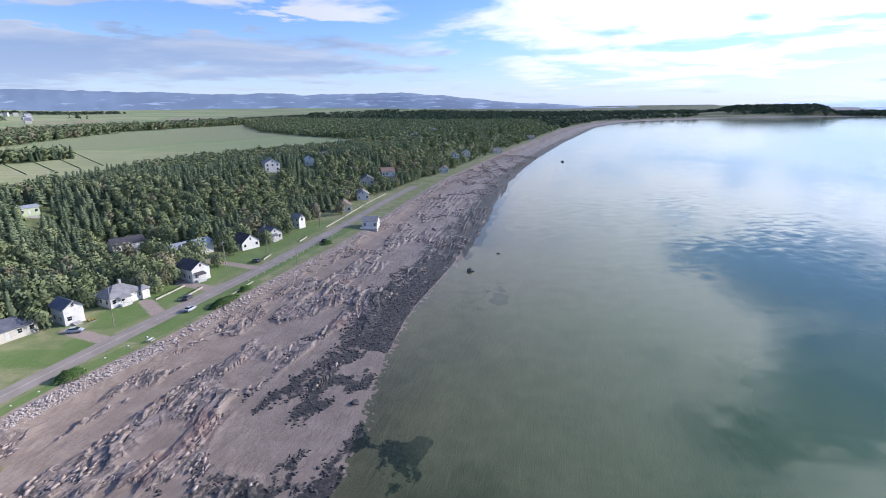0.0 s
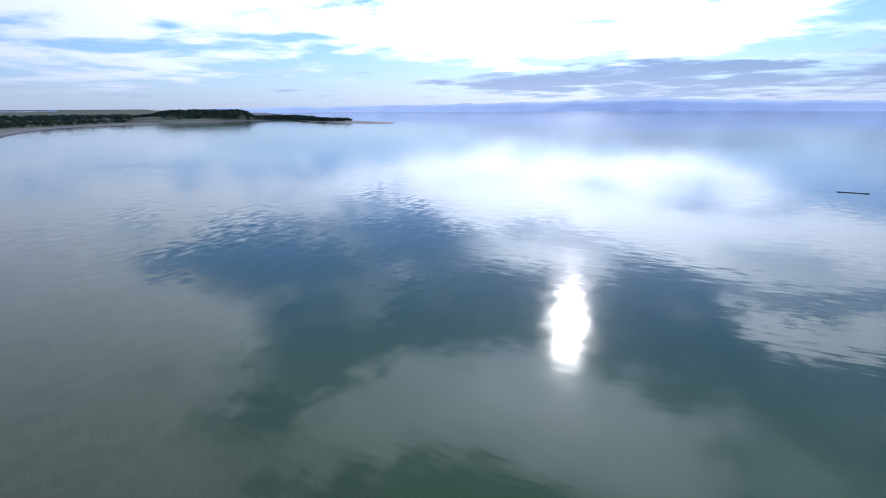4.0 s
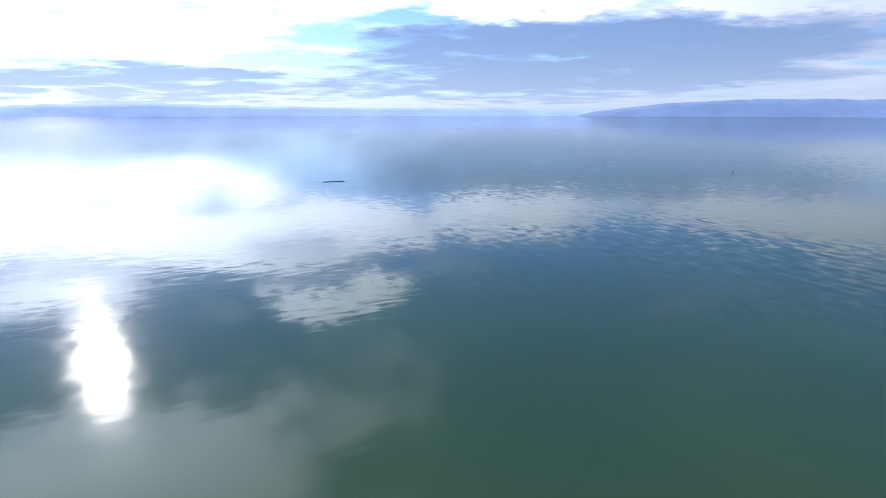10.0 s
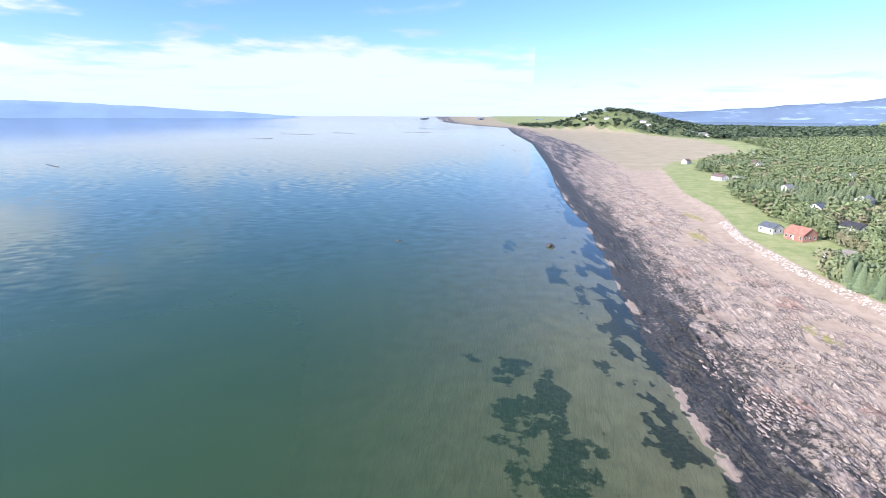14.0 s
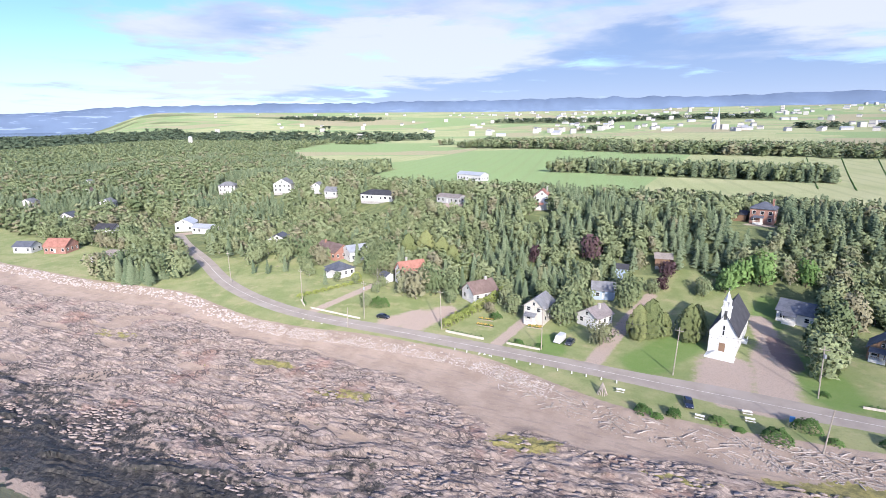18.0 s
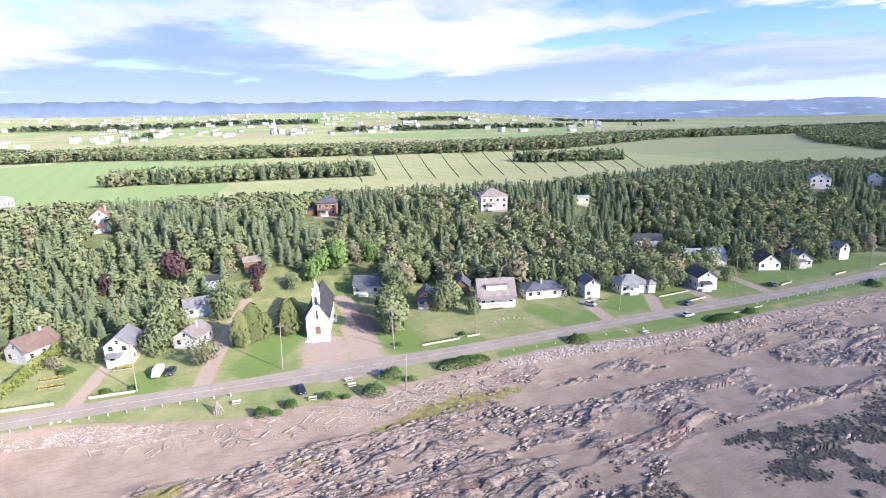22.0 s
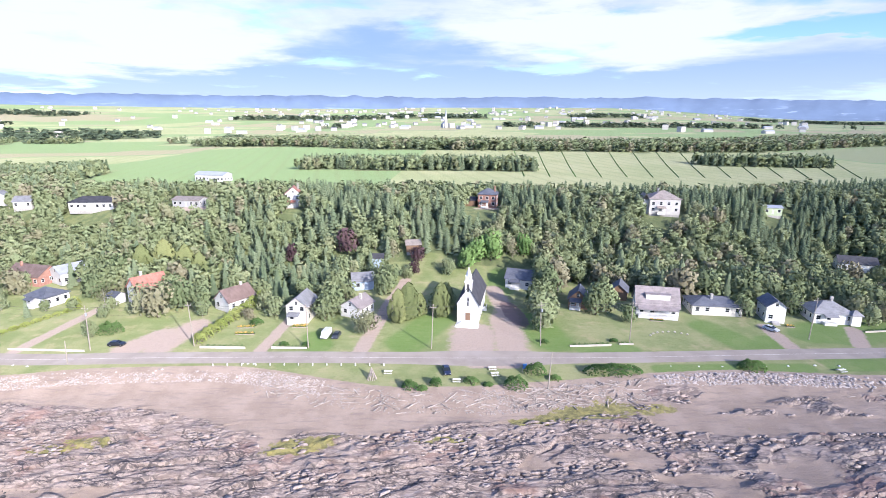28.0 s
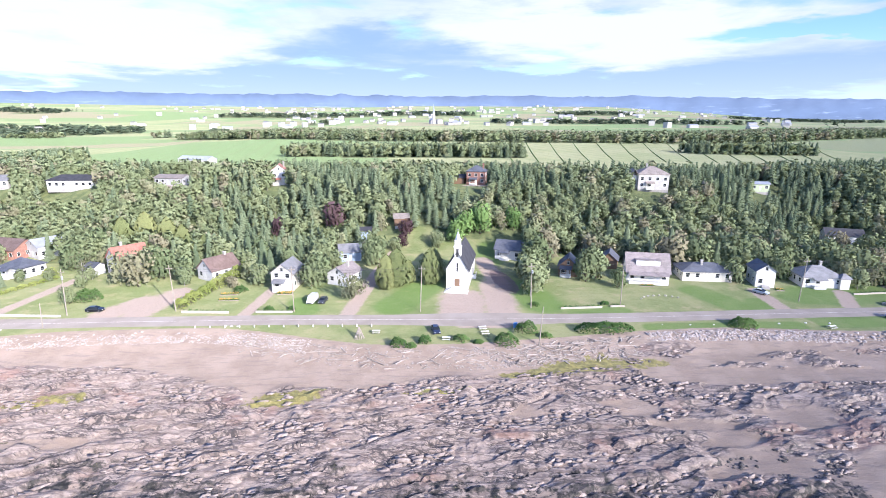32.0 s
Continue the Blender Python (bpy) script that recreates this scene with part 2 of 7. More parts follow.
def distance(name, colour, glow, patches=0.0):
    """Far hills as plain backdrop: the blue haze of miles of air is put into colour and glow; pale clearings low on the
    slope.
    """
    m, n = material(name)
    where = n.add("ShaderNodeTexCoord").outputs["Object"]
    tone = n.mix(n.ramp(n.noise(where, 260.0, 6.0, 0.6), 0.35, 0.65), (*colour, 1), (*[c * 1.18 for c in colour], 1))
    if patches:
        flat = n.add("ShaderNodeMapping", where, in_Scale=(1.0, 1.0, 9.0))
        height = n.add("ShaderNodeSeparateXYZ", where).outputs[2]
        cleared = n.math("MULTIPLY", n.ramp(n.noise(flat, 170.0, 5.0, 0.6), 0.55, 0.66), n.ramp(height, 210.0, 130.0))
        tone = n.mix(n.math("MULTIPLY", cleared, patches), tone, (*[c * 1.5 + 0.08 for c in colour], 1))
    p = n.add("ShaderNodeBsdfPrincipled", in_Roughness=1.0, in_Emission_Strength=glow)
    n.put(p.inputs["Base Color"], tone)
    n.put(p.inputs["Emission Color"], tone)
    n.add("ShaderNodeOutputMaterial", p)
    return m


def window_glass():
    m, n = material("window_glass")
    p = n.add("ShaderNodeBsdfPrincipled", in_Roughness=0.05)
    p.inputs["Base Color"].default_value = (0.025, 0.03, 0.035, 1)
    p.inputs["Specular IOR Level"].default_value = 0.6
    n.add("ShaderNodeOutputMaterial", p)
    return m


def ground_material():
    """Rock shelf, sand, weed, grass, fields and woodland floor, told apart by masks on the sheet."""
    m, n = material("ground")
    where = n.add("ShaderNodeTexCoord").outputs["Object"]

    def mask(name, soft=0.35, size=2.5):
        value_in = n.attribute(name)
        torn = n.math("ADD", value_in, n.math("MULTIPLY", n.math("SUBTRACT", n.noise(where, size, 5.0, 0.65), 0.5), soft * 2))
        return n.ramp(torn, 0.38, 0.62)

    grain = n.noise(where, 0.35, 5.0, 0.7)
    patch = n.noise(where, 6.0, 5.0, 0.6)
    sand = n.mix(n.ramp(patch, 0.35, 0.65), (0.345, 0.279, 0.235, 1), (0.275, 0.219, 0.182, 1))
    sand = n.mix(n.math("MULTIPLY", n.ramp(grain, 0.5, 0.8), 0.4), sand, (0.20, 0.158, 0.138, 1))
    bed = n.add("ShaderNodeMapping", where, in_Scale=(0.22, 1.0, 1.0), in_Rotation=(0, 0, 0.2))

    stray = n.noise(where, 1.6, 4.0, 0.6)
    crooked = n.add("ShaderNodeVectorMath", where, n.add("ShaderNodeVectorMath", stray.outputs["Color"], (1.3, 1.3, 0.0)))
    crooked.inputs[1].links[0].from_node.operation = "MULTIPLY"

    sand = n.mix(n.math("MULTIPLY", n.ramp(n.noise(bed, 1.3, 6.0, 0.68), 0.50, 0.66), 0.4), sand, (0.165, 0.14, 0.135, 1))
    sand = n.mix(n.math("MULTIPLY", n.ramp(n.noise(where, 0.22, 3.0, 0.7), 0.58, 0.70), 0.5), sand, (0.47, 0.40, 0.355, 1))

    def blocks(length, depth, turn_by):
        """Slabs split along the beds: their joints, and a tone for each."""
        lie_of = n.add("ShaderNodeMapping", crooked, in_Scale=(1 / length, 1 / depth, 0.2), in_Rotation=(0, 0, turn_by))
        joints = n.add("ShaderNodeTexVoronoi", lie_of, in_Scale=1.0)
        joints.feature = "DISTANCE_TO_EDGE"
        cells = n.add("ShaderNodeTexVoronoi", lie_of, in_Scale=1.0)
        return joints.outputs["Distance"], n.add("ShaderNodeSeparateColor", cells.outputs["Color"]).outputs[0]

    joint_a, tone_a = blocks(3.4, 0.9, 0.22)
    joint_b, tone_b = blocks(1.1, 0.42, 0.28)
    band = n.noise(bed, 0.8, 7.0, 0.72)
    rock = n.mix(n.ramp(band, 0.38, 0.60), (0.24, 0.188, 0.162, 1), (0.48, 0.40, 0.352, 1))
    rock = n.mix(n.math("MULTIPLY", n.math("ADD", tone_a, tone_b), 0.27), rock, (0.155, 0.13, 0.124, 1))
    rock = n.mix(n.math("MULTIPLY", n.ramp(n.noise(where, 14.0, 4.0, 0.6), 0.54, 0.68), 0.5), rock, (0.255, 0.14, 0.115, 1))
    broken = n.ramp(n.noise(where, 6.0, 4.0, 0.6), 0.42, 0.60)
    rock = n.mix(n.math("MULTIPLY", n.math("MULTIPLY", n.ramp(joint_a, 0.10, 0.03), n.math("ADD", n.math("MULTIPLY", broken, 0.7), 0.3)), 0.8), rock, (0.045, 0.04, 0.043, 1))
    rock = n.mix(n.math("MULTIPLY", n.math("MULTIPLY", n.ramp(joint_b, 0.14, 0.03), broken), 0.6), rock, (0.06, 0.055, 0.058, 1))
    rock = n.mix(n.math("MULTIPLY", n.ramp(n.noise(where, 0.45, 6.0, 0.75), 0.56, 0.70), 0.55), rock, (0.075, 0.068, 0.072, 1))
    colour = n.mix(mask("rock", 0.3, 3.0), sand, rock)
    weed = n.mix(n.ramp(n.noise(where, 0.9, 5.0, 0.7), 0.4, 0.65), (0.018, 0.018, 0.017, 1), (0.085, 0.077, 0.068, 1))
    colour = n.mix(mask("weed", 0.75, 1.6), colour, weed)
    algae = n.mix(n.ramp(n.noise(where, 1.1, 5.0, 0.65), 0.38, 0.62), (0.14, 0.14, 0.05, 1), (0.29, 0.265, 0.10, 1))
    colour = n.mix(n.math("MULTIPLY", mask("algae", 1.1, 1.6), 0.85), colour, algae)
    straw = n.mix(n.ramp(n.noise(where, 30.0, 5.0, 0.6), 0.35, 0.65), (0.30, 0.255, 0.20, 1), (0.25, 0.22, 0.16, 1))
    colour = n.mix(mask("marsh", 0.3, 20.0), colour, straw)
    lawn = n.mix(n.ramp(n.noise(where, 9.0, 5.0, 0.6), 0.36, 0.66), (0.17, 0.205, 0.09, 1), (0.25, 0.26, 0.14, 1))
    lawn = n.mix(n.math("MULTIPLY", n.ramp(n.noise(where, 0.6, 5.0, 0.7), 0.5, 0.75), 0.45), lawn, (0.10, 0.13, 0.05, 1))
    lawn = n.mix(n.math("MULTIPLY", n.ramp(n.noise(where, 5.0, 5.0, 0.65), 0.52, 0.70), 0.65), lawn, (0.32, 0.285, 0.18, 1))
    lawn = n.mix(n.math("MULTIPLY", mask("lush", 0.15, 5.0), 0.7), lawn, (0.105, 0.18, 0.05, 1))
    colour = n.mix(mask("grass", 0.22, 1.2), colour, lawn)
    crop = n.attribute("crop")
    # crop tones for all fields, lightened in place of haze far off
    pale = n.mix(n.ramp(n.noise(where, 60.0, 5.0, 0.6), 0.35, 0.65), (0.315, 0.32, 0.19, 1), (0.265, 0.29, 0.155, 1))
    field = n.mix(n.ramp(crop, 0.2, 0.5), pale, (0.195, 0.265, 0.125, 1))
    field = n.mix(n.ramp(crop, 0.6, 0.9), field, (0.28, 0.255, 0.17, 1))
    rows = n.wave(n.add("ShaderNodeMapping", where, in_Rotation=(0, 0, -0.22)), "X", 0.02, "SIN", 0.6)
    field = n.mix(n.math("MULTIPLY", n.ramp(rows, 0.7, 1.0), 0.3), field, (0.185, 0.215, 0.105, 1))
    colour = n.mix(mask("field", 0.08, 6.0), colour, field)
    floor_tone = n.mix(n.ramp(n.noise(where, 4.0, 5.0, 0.65), 0.4, 0.65), (0.10, 0.125, 0.06, 1), (0.165, 0.185, 0.09, 1))
    colour = n.mix(mask("wood", 0.12, 6.0), colour, floor_tone)
    gravel = n.mix(n.ramp(grain, 0.4, 0.7), (0.36, 0.295, 0.255, 1), (0.28, 0.23, 0.20, 1))
    colour = n.mix(mask("dirt", 0.25, 1.6), colour, gravel)
    colour = n.mix(n.math("MULTIPLY", mask("stain", 0.4, 3.0), 0.8), colour, (0.15, 0.105, 0.105, 1))
    wet = n.attribute("wet")
    soaked = n.add("ShaderNodeHueSaturation", in_Saturation=1.1)
    n.put(soaked.inputs["Value"], n.math("SUBTRACT", 1.0, n.math("MULTIPLY", wet, 0.08)))
    n.put(soaked.inputs["Color"], colour)
    p = n.add("ShaderNodeBsdfPrincipled", in_Diffuse_Roughness=1.0)
    n.put(p.inputs["Base Color"], soaked)
    n.put(p.inputs["Roughness"], n.math("SUBTRACT", 0.92, n.math("MULTIPLY", wet, 0.35)))
    relief = n.math("ADD", n.math("MULTIPLY", grain, 0.3), n.math("MULTIPLY", n.noise(bed, 0.9, 6.0, 0.75), 0.8))
    relief = n.math("ADD", relief, n.math("MULTIPLY", n.math("ADD", tone_a, n.math("MINIMUM", joint_a, 0.15)), 0.5))
    n.put(p.inputs["Normal"], n.add("ShaderNodeBump", 0.9, 0.3, None, relief))
    n.add("ShaderNodeOutputMaterial", p)
    return m


def water_material():
    """Sea: a mirror over silty green water, with low waves whose long crests lie across the way to the sun."""
    m, n = material("sea_water")
    where = n.add("ShaderNodeTexCoord").outputs["Object"]
    murk = n.attribute("murk")
    silt = n.noise(where, 90.0, 3.0, 0.5)
    body = n.mix(n.ramp(silt, 0.35, 0.65), WATER_A, WATER_B)
    below = n.add("ShaderNodeMixShader", murk, n.add("ShaderNodeBsdfTransparent", (0.50, 0.66, 0.55, 1)), n.add("ShaderNodeBsdfDiffuse", body))
    calm = n.ramp(n.noise(n.add("ShaderNodeMapping", where, in_Scale=(0.5, 1.0, 1.0), in_Rotation=(0, 0, -0.5)), 60.0, 3.0, 0.55, 0.6), 0.36, 0.64)

    def train(turn_by, long, short, detail):
        """One train of waves: its slope from -0.5 to 0.5, changing quickly across the crests."""
        lie_of = n.add("ShaderNodeMapping", where, in_Rotation=(0, 0, radians(turn_by)))
        lie_of = n.add("ShaderNodeMapping", lie_of, in_Scale=(1 / long, 1 / short, 0.01))
        return n.math("SUBTRACT", n.noise(lie_of, 1.0, detail, 0.5), 0.5)

    swell, wavelet, cross = train(-29, 17.0, 4.6, 1.0), train(-24, 7.0, 1.5, 2.0), train(61, 9.0, 5.0, 1.0)
    strength = n.math("ADD", n.math("MULTIPLY", calm, 0.75), 0.35)
    along = n.math("MULTIPLY", n.math("ADD", n.math("MULTIPLY", swell, SWELL), n.math("MULTIPLY", wavelet, WAVELET)), strength)
    across = n.math("MULTIPLY", n.math("MULTIPLY", cross, CROSS), strength)
    ax, ay = math.sin(radians(151)), math.cos(radians(151))
    lean = n.add("ShaderNodeCombineXYZ", n.math("ADD", n.math("MULTIPLY", along, ax), n.math("MULTIPLY", across, ay)),
                 n.math("SUBTRACT", n.math("MULTIPLY", along, ay), n.math("MULTIPLY", across, ax)), 0.0)
    upright = n.add("ShaderNodeNewGeometry").outputs["Normal"]
    tipped = n.add("ShaderNodeVectorMath", upright, lean)
    facing = n.add("ShaderNodeVectorMath", tipped)
    facing.operation = "NORMALIZE"
    mirror = n.add("ShaderNodeBsdfGlossy", (0.97, 0.98, 1.0, 1), in_Roughness=0.075)
    n.put(mirror.inputs["Normal"], facing)
    edge = n.add("ShaderNodeFresnel", 1.33, facing)
    n.add("ShaderNodeOutputMaterial", n.add("ShaderNodeMixShader", edge, below, mirror))
    return m


WATER_A, WATER_B = (0.037, 0.084, 0.038, 1), (0.048, 0.097, 0.040, 1)
SWELL, WAVELET, CROSS = 0.032, 0.045, 0.085
M = dict(
    ground=ground_material(), water=water_material(), glass=window_glass(),
    white=siding("white_boards", (0.70, 0.69, 0.67)), cream=siding("cream_boards", (0.62, 0.585, 0.51)),
    blue=siding("pale_blue_boards", (0.42, 0.52, 0.66)), brown=siding("brown_boards", (0.26, 0.16, 0.10)),
    grey_wall=siding("grey_boards", (0.50, 0.50, 0.50)), green_wall=siding("pale_green_boards", (0.48, 0.56, 0.36)),
    brick=surface("red_brick", (0.40, 0.22, 0.17), (0.32, 0.17, 0.135), 0.8, 0.85, 0.3, 0.1),
    stucco=surface("white_stucco", (0.66, 0.64, 0.60), (0.56, 0.54, 0.50), 1.5, 0.85, 0.1, 0.1),
    trim=surface("white_trim", (0.72, 0.72, 0.70), (0.64, 0.64, 0.62), 0.7, 0.6),
    dark=shingle("dark_shingle", (0.055, 0.055, 0.065)), grey=shingle("grey_shingle", (0.24, 0.24, 0.25)),
    charcoal=shingle("blue_grey_shingle", (0.12, 0.13, 0.16)), rust=shingle("brown_shingle", (0.21, 0.145, 0.125)),
    pale=shingle("pale_grey_shingle", (0.29, 0.25, 0.245)),
    tan=shingle("tan_shingle", (0.31, 0.265, 0.235)), red=shingle("red_shingle", (0.42, 0.19, 0.14)),
    tin=surface("pale_tin", (0.55, 0.57, 0.60), (0.46, 0.48, 0.51), 2.5, 0.4, 0.0, 0.3, 0.4),
    cream_wall=surface("cream_painted_concrete", (0.58, 0.54, 0.46), (0.47, 0.43, 0.37), 0.9, 0.85, 0.1),
    concrete=surface("concrete", (0.48, 0.46, 0.43), (0.38, 0.36, 0.34), 0.9, 0.9, 0.2),
    asphalt=surface("worn_asphalt", (0.30, 0.262, 0.235), (0.25, 0.217, 0.195), 5.0, 0.9, 0.2, 0.15, 0.0, None, 0.0, (0.305, 0.27, 0.25)),
    gravel=surface("gravel", (0.36, 0.30, 0.27), (0.27, 0.22, 0.20), 2.5, 0.95, 0.4, 0.12),
    line=surface("road_paint", (0.62, 0.61, 0.57), (0.36, 0.34, 0.32), 0.7, 0.8),
    wood=surface("weathered_wood", (0.46, 0.40, 0.33), (0.33, 0.28, 0.23), 0.4, 0.85, 0.3, 0.05, 0.0, (1, 1, 6)),
    drift=surface("driftwood", (0.46, 0.40, 0.36), (0.33, 0.285, 0.255), 0.5, 0.9, 0.3, 0.06, 0.0, None, 0.25),
    pole=surface("grey_pole_wood", (0.42, 0.37, 0.31), (0.31, 0.27, 0.23), 0.5, 0.9, 0.2, 0.04),
    bark=surface("bark", (0.14, 0.11, 0.085), (0.09, 0.07, 0.055), 0.3, 0.95, 0.4, 0.05),
    birch=surface("pale_bark", (0.40, 0.37, 0.33), (0.25, 0.23, 0.20), 0.3, 0.9, 0.3, 0.05),
    stone=surface("pale_boulder", (0.48, 0.425, 0.395), (0.32, 0.28, 0.26), 0.6, 0.9, 0.4, 0.08, 0.0, None, 0.3),
    rock=surface("dark_shore_rock", (0.13, 0.115, 0.115), (0.075, 0.07, 0.07), 0.5, 0.85, 0.5, 0.07, 0.0, None, 0.35),
    slab=surface("grey_ledge_rock", (0.39, 0.322, 0.288), (0.215, 0.172, 0.152), 0.9, 0.9, 0.5, 0.1, 0.0, None, 0.3),
    spruce=foliage("spruce_needles", (0.125, 0.175, 0.105), (0.255, 0.305, 0.185), 0.08),
    broad=foliage("broad_leaves", (0.155, 0.205, 0.105), (0.330, 0.370, 0.205), 0.11, (0.30, 0.255, 0.185)),
    cedar=foliage("cedar_green", (0.16, 0.195, 0.085), (0.265, 0.285, 0.125), 0.12),
    bright=foliage("bright_leaves", (0.14, 0.25, 0.08), (0.25, 0.38, 0.14), 0.2),
    purple=foliage("purple_leaves", (0.085, 0.05, 0.06), (0.16, 0.105, 0.11), 0.15),
    willow=foliage("silver_leaves", (0.19, 0.21, 0.12), (0.32, 0.32, 0.20), 0.3),
    hedge=foliage("hedge_leaves", (0.26, 0.32, 0.09), (0.38, 0.42, 0.15), 0.3),
    shrub=foliage("rose_bush_leaves", (0.075, 0.15, 0.05), (0.15, 0.24, 0.085), 0.3),
    blossom=surface("yellow_blossom", (0.62, 0.42, 0.10), (0.55, 0.28, 0.08), 0.5, 0.8),
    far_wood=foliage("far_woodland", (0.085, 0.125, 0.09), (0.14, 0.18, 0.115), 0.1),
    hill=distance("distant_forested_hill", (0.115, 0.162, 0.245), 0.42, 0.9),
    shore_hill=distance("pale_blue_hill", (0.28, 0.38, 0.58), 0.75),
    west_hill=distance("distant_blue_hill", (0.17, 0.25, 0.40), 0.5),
    far_rock=surface("far_rock", (0.20, 0.24, 0.30), (0.16, 0.20, 0.26), 30.0, 0.9),
    tyre=surface("tyre_rubber", (0.02, 0.02, 0.02), (0.03, 0.03, 0.03), 0.2, 0.9),
    rim=surface("wheel_rim", (0.45, 0.45, 0.46), (0.35, 0.35, 0.36), 0.2, 0.35, 0.0, None, 0.8),
    lamp_red=surface("tail_lamp", (0.35, 0.02, 0.02), (0.3, 0.02, 0.02), 0.2, 0.3),
    lamp_white=surface("head_lamp", (0.8, 0.8, 0.78), (0.7, 0.7, 0.7), 0.2, 0.2),
    wire=surface("cable", (0.10, 0.10, 0.10), (0.08, 0.08, 0.08), 1.0, 0.7),
)


def paint(name, colour):
    m, n = material(name)
    p = n.add("ShaderNodeBsdfPrincipled", in_Roughness=0.28)
    p.inputs["Base Color"].default_value = (*colour, 1)
    p.inputs["Coat Weight"].default_value = 0.6
    n.add("ShaderNodeOutputMaterial", p)
    return m


CAR = dict(black=paint("black_car_paint", (0.015, 0.016, 0.02)), navy=paint("navy_car_paint", (0.02, 0.03, 0.07)),
           white=paint("white_car_paint", (0.8, 0.8, 0.8)), silver=paint("silver_car_paint", (0.42, 0.45, 0.5)),
           blue=paint("blue_car_paint", (0.04, 0.16, 0.42)), dark=paint("dark_grey_car_paint", (0.06, 0.065, 0.075)))


# ---- the lie of the land ----
def curve(points, blur=12.0):
    """A smooth function of x through a few control points."""
    px, py = zip(*points)
    gx = np.arange(-5200.0, 5200.0, 4.0)
    gy = np.interp(gx, px, py)
    half = int(blur // 4) + 1
    kernel = np.hanning(2 * half + 1)
    gy = np.convolve(np.pad(gy, half, mode="edge"), kernel / kernel.sum(), mode="valid")
    return lambda x: np.interp(x, gx, gy)


def step(a, b, v):
    """0 below a, 1 above b, smooth between."""
    u = np.clip((np.asarray(v, float) - a) / (b - a), 0, 1)
    return u * u * (3 - 2 * u)


def hash2(ix, iy, seed):
    h = (ix.astype(np.int64) * 374761393 + iy.astype(np.int64) * 668265263 + seed * 974634777) & 0x7FFFFFFF
    h = ((h ^ (h >> 13)) * 1274126177) & 0x7FFFFFFF
    return ((h ^ (h >> 16)) & 0xFFFF) / 65535.0


def value(x, y, seed=0):
    """Value noise from 0 to 1, about one unit across."""
    x, y = np.asarray(x, float), np.asarray(y, float)
    ix, iy = np.floor(x), np.floor(y)
    fx, fy = x - ix, y - iy
    fx, fy = fx * fx * (3 - 2 * fx), fy * fy * (3 - 2 * fy)
    a, b = hash2(ix, iy, seed), hash2(ix + 1, iy, seed)
    c, d = hash2(ix, iy + 1, seed), hash2(ix + 1, iy + 1, seed)
    return (a * (1 - fx) + b * fx) * (1 - fy) + (c * (1 - fx) + d * fx) * fy


def fbm(x, y, seed=0, octaves=3):
    total, size, norm = 0.0, 1.0, 0.0
    for n in range(octaves):
        total = total + size * value(np.asarray(x) * 2 ** n, np.asarray(y) * 2 ** n, seed + 17 * n)
        norm += size
        size *= 0.5
    return total / norm


COAST = curve([(-5000, -900), (-3800, -640), (-2700, -120), (-1965, -70), (-1230, 3), (-707, 23), (-424, 30), (-294, 39),
               (-154, 39), (-92, 41), (-67, 46), (0, 45), (68, 43), (99, 52), (146, 61), (202, 63), (277, 70), (455, 90),
               (657, 96), (969, 92), (1688, 62), (2219, -45), (2729, -501), (2900, -1250), (3200, -1500), (5000, -1500)], 20)
BANK = curve([(-5000, -400), (-2700, -20), (-2300, 140), (-2184, 235), (-1936, 335), (-1642, 395), (-1400, 440), (-1000, 370), (-760, 190), (-665, 155),
              (-449, 124), (-376, 125), (-288, 112), (-223, 114), (-172, 121), (-130, 112), (-106, 113), (-89, 117),
              (-54, 119), (-39, 116), (-24, 111), (-11, 108), (9, 109), (29, 112), (51, 116), (73, 118), (107, 115),
              (151, 118), (203, 119), (243, 122), (350, 134), (439, 142), (737, 147), (1479, 142), (2219, 60),
              (2729, -380), (2900, -1000), (5000, -1200)], 8)
ROAD = curve([(-400, 232), (-262, 186), (-239, 172), (-202, 155), (-171, 138), (-148, 129), (-123, 123), (-103, 122.5),
              (-86, 124), (-48, 125), (0, 124.5), (39, 125), (86, 127.5), (122, 129), (155, 130), (191, 132.5),
              (241, 137), (317, 146), (400, 153)], 16)
FOOT = curve([(-5000, 200), (-700, 200), (-330, 150), (-250, 110), (-150, 85), (-60, 68), (0, 75), (60, 72), (120, 75),
              (165, 95), (220, 62), (310, 50), (450, 15), (700, 10), (1500, 30), (2200, 400), (5000, 400)], 30)
PLATEAU = curve([(-5000, 8), (-1500, 8), (-700, 10), (-400, 14), (-280, 20), (-200, 23.5), (0, 24.5), (300, 24), (700, 24),
                 (1500, 22), (2500, 15), (5000, 15)], 60)


def rise(x, y):
    """How far sea and land lift towards the horizon, which stands nearer here than in nature."""
    u = np.clip((np.hypot(x, y) - 2900) / 2050, 0, 1)
    return 42.0 * u * u


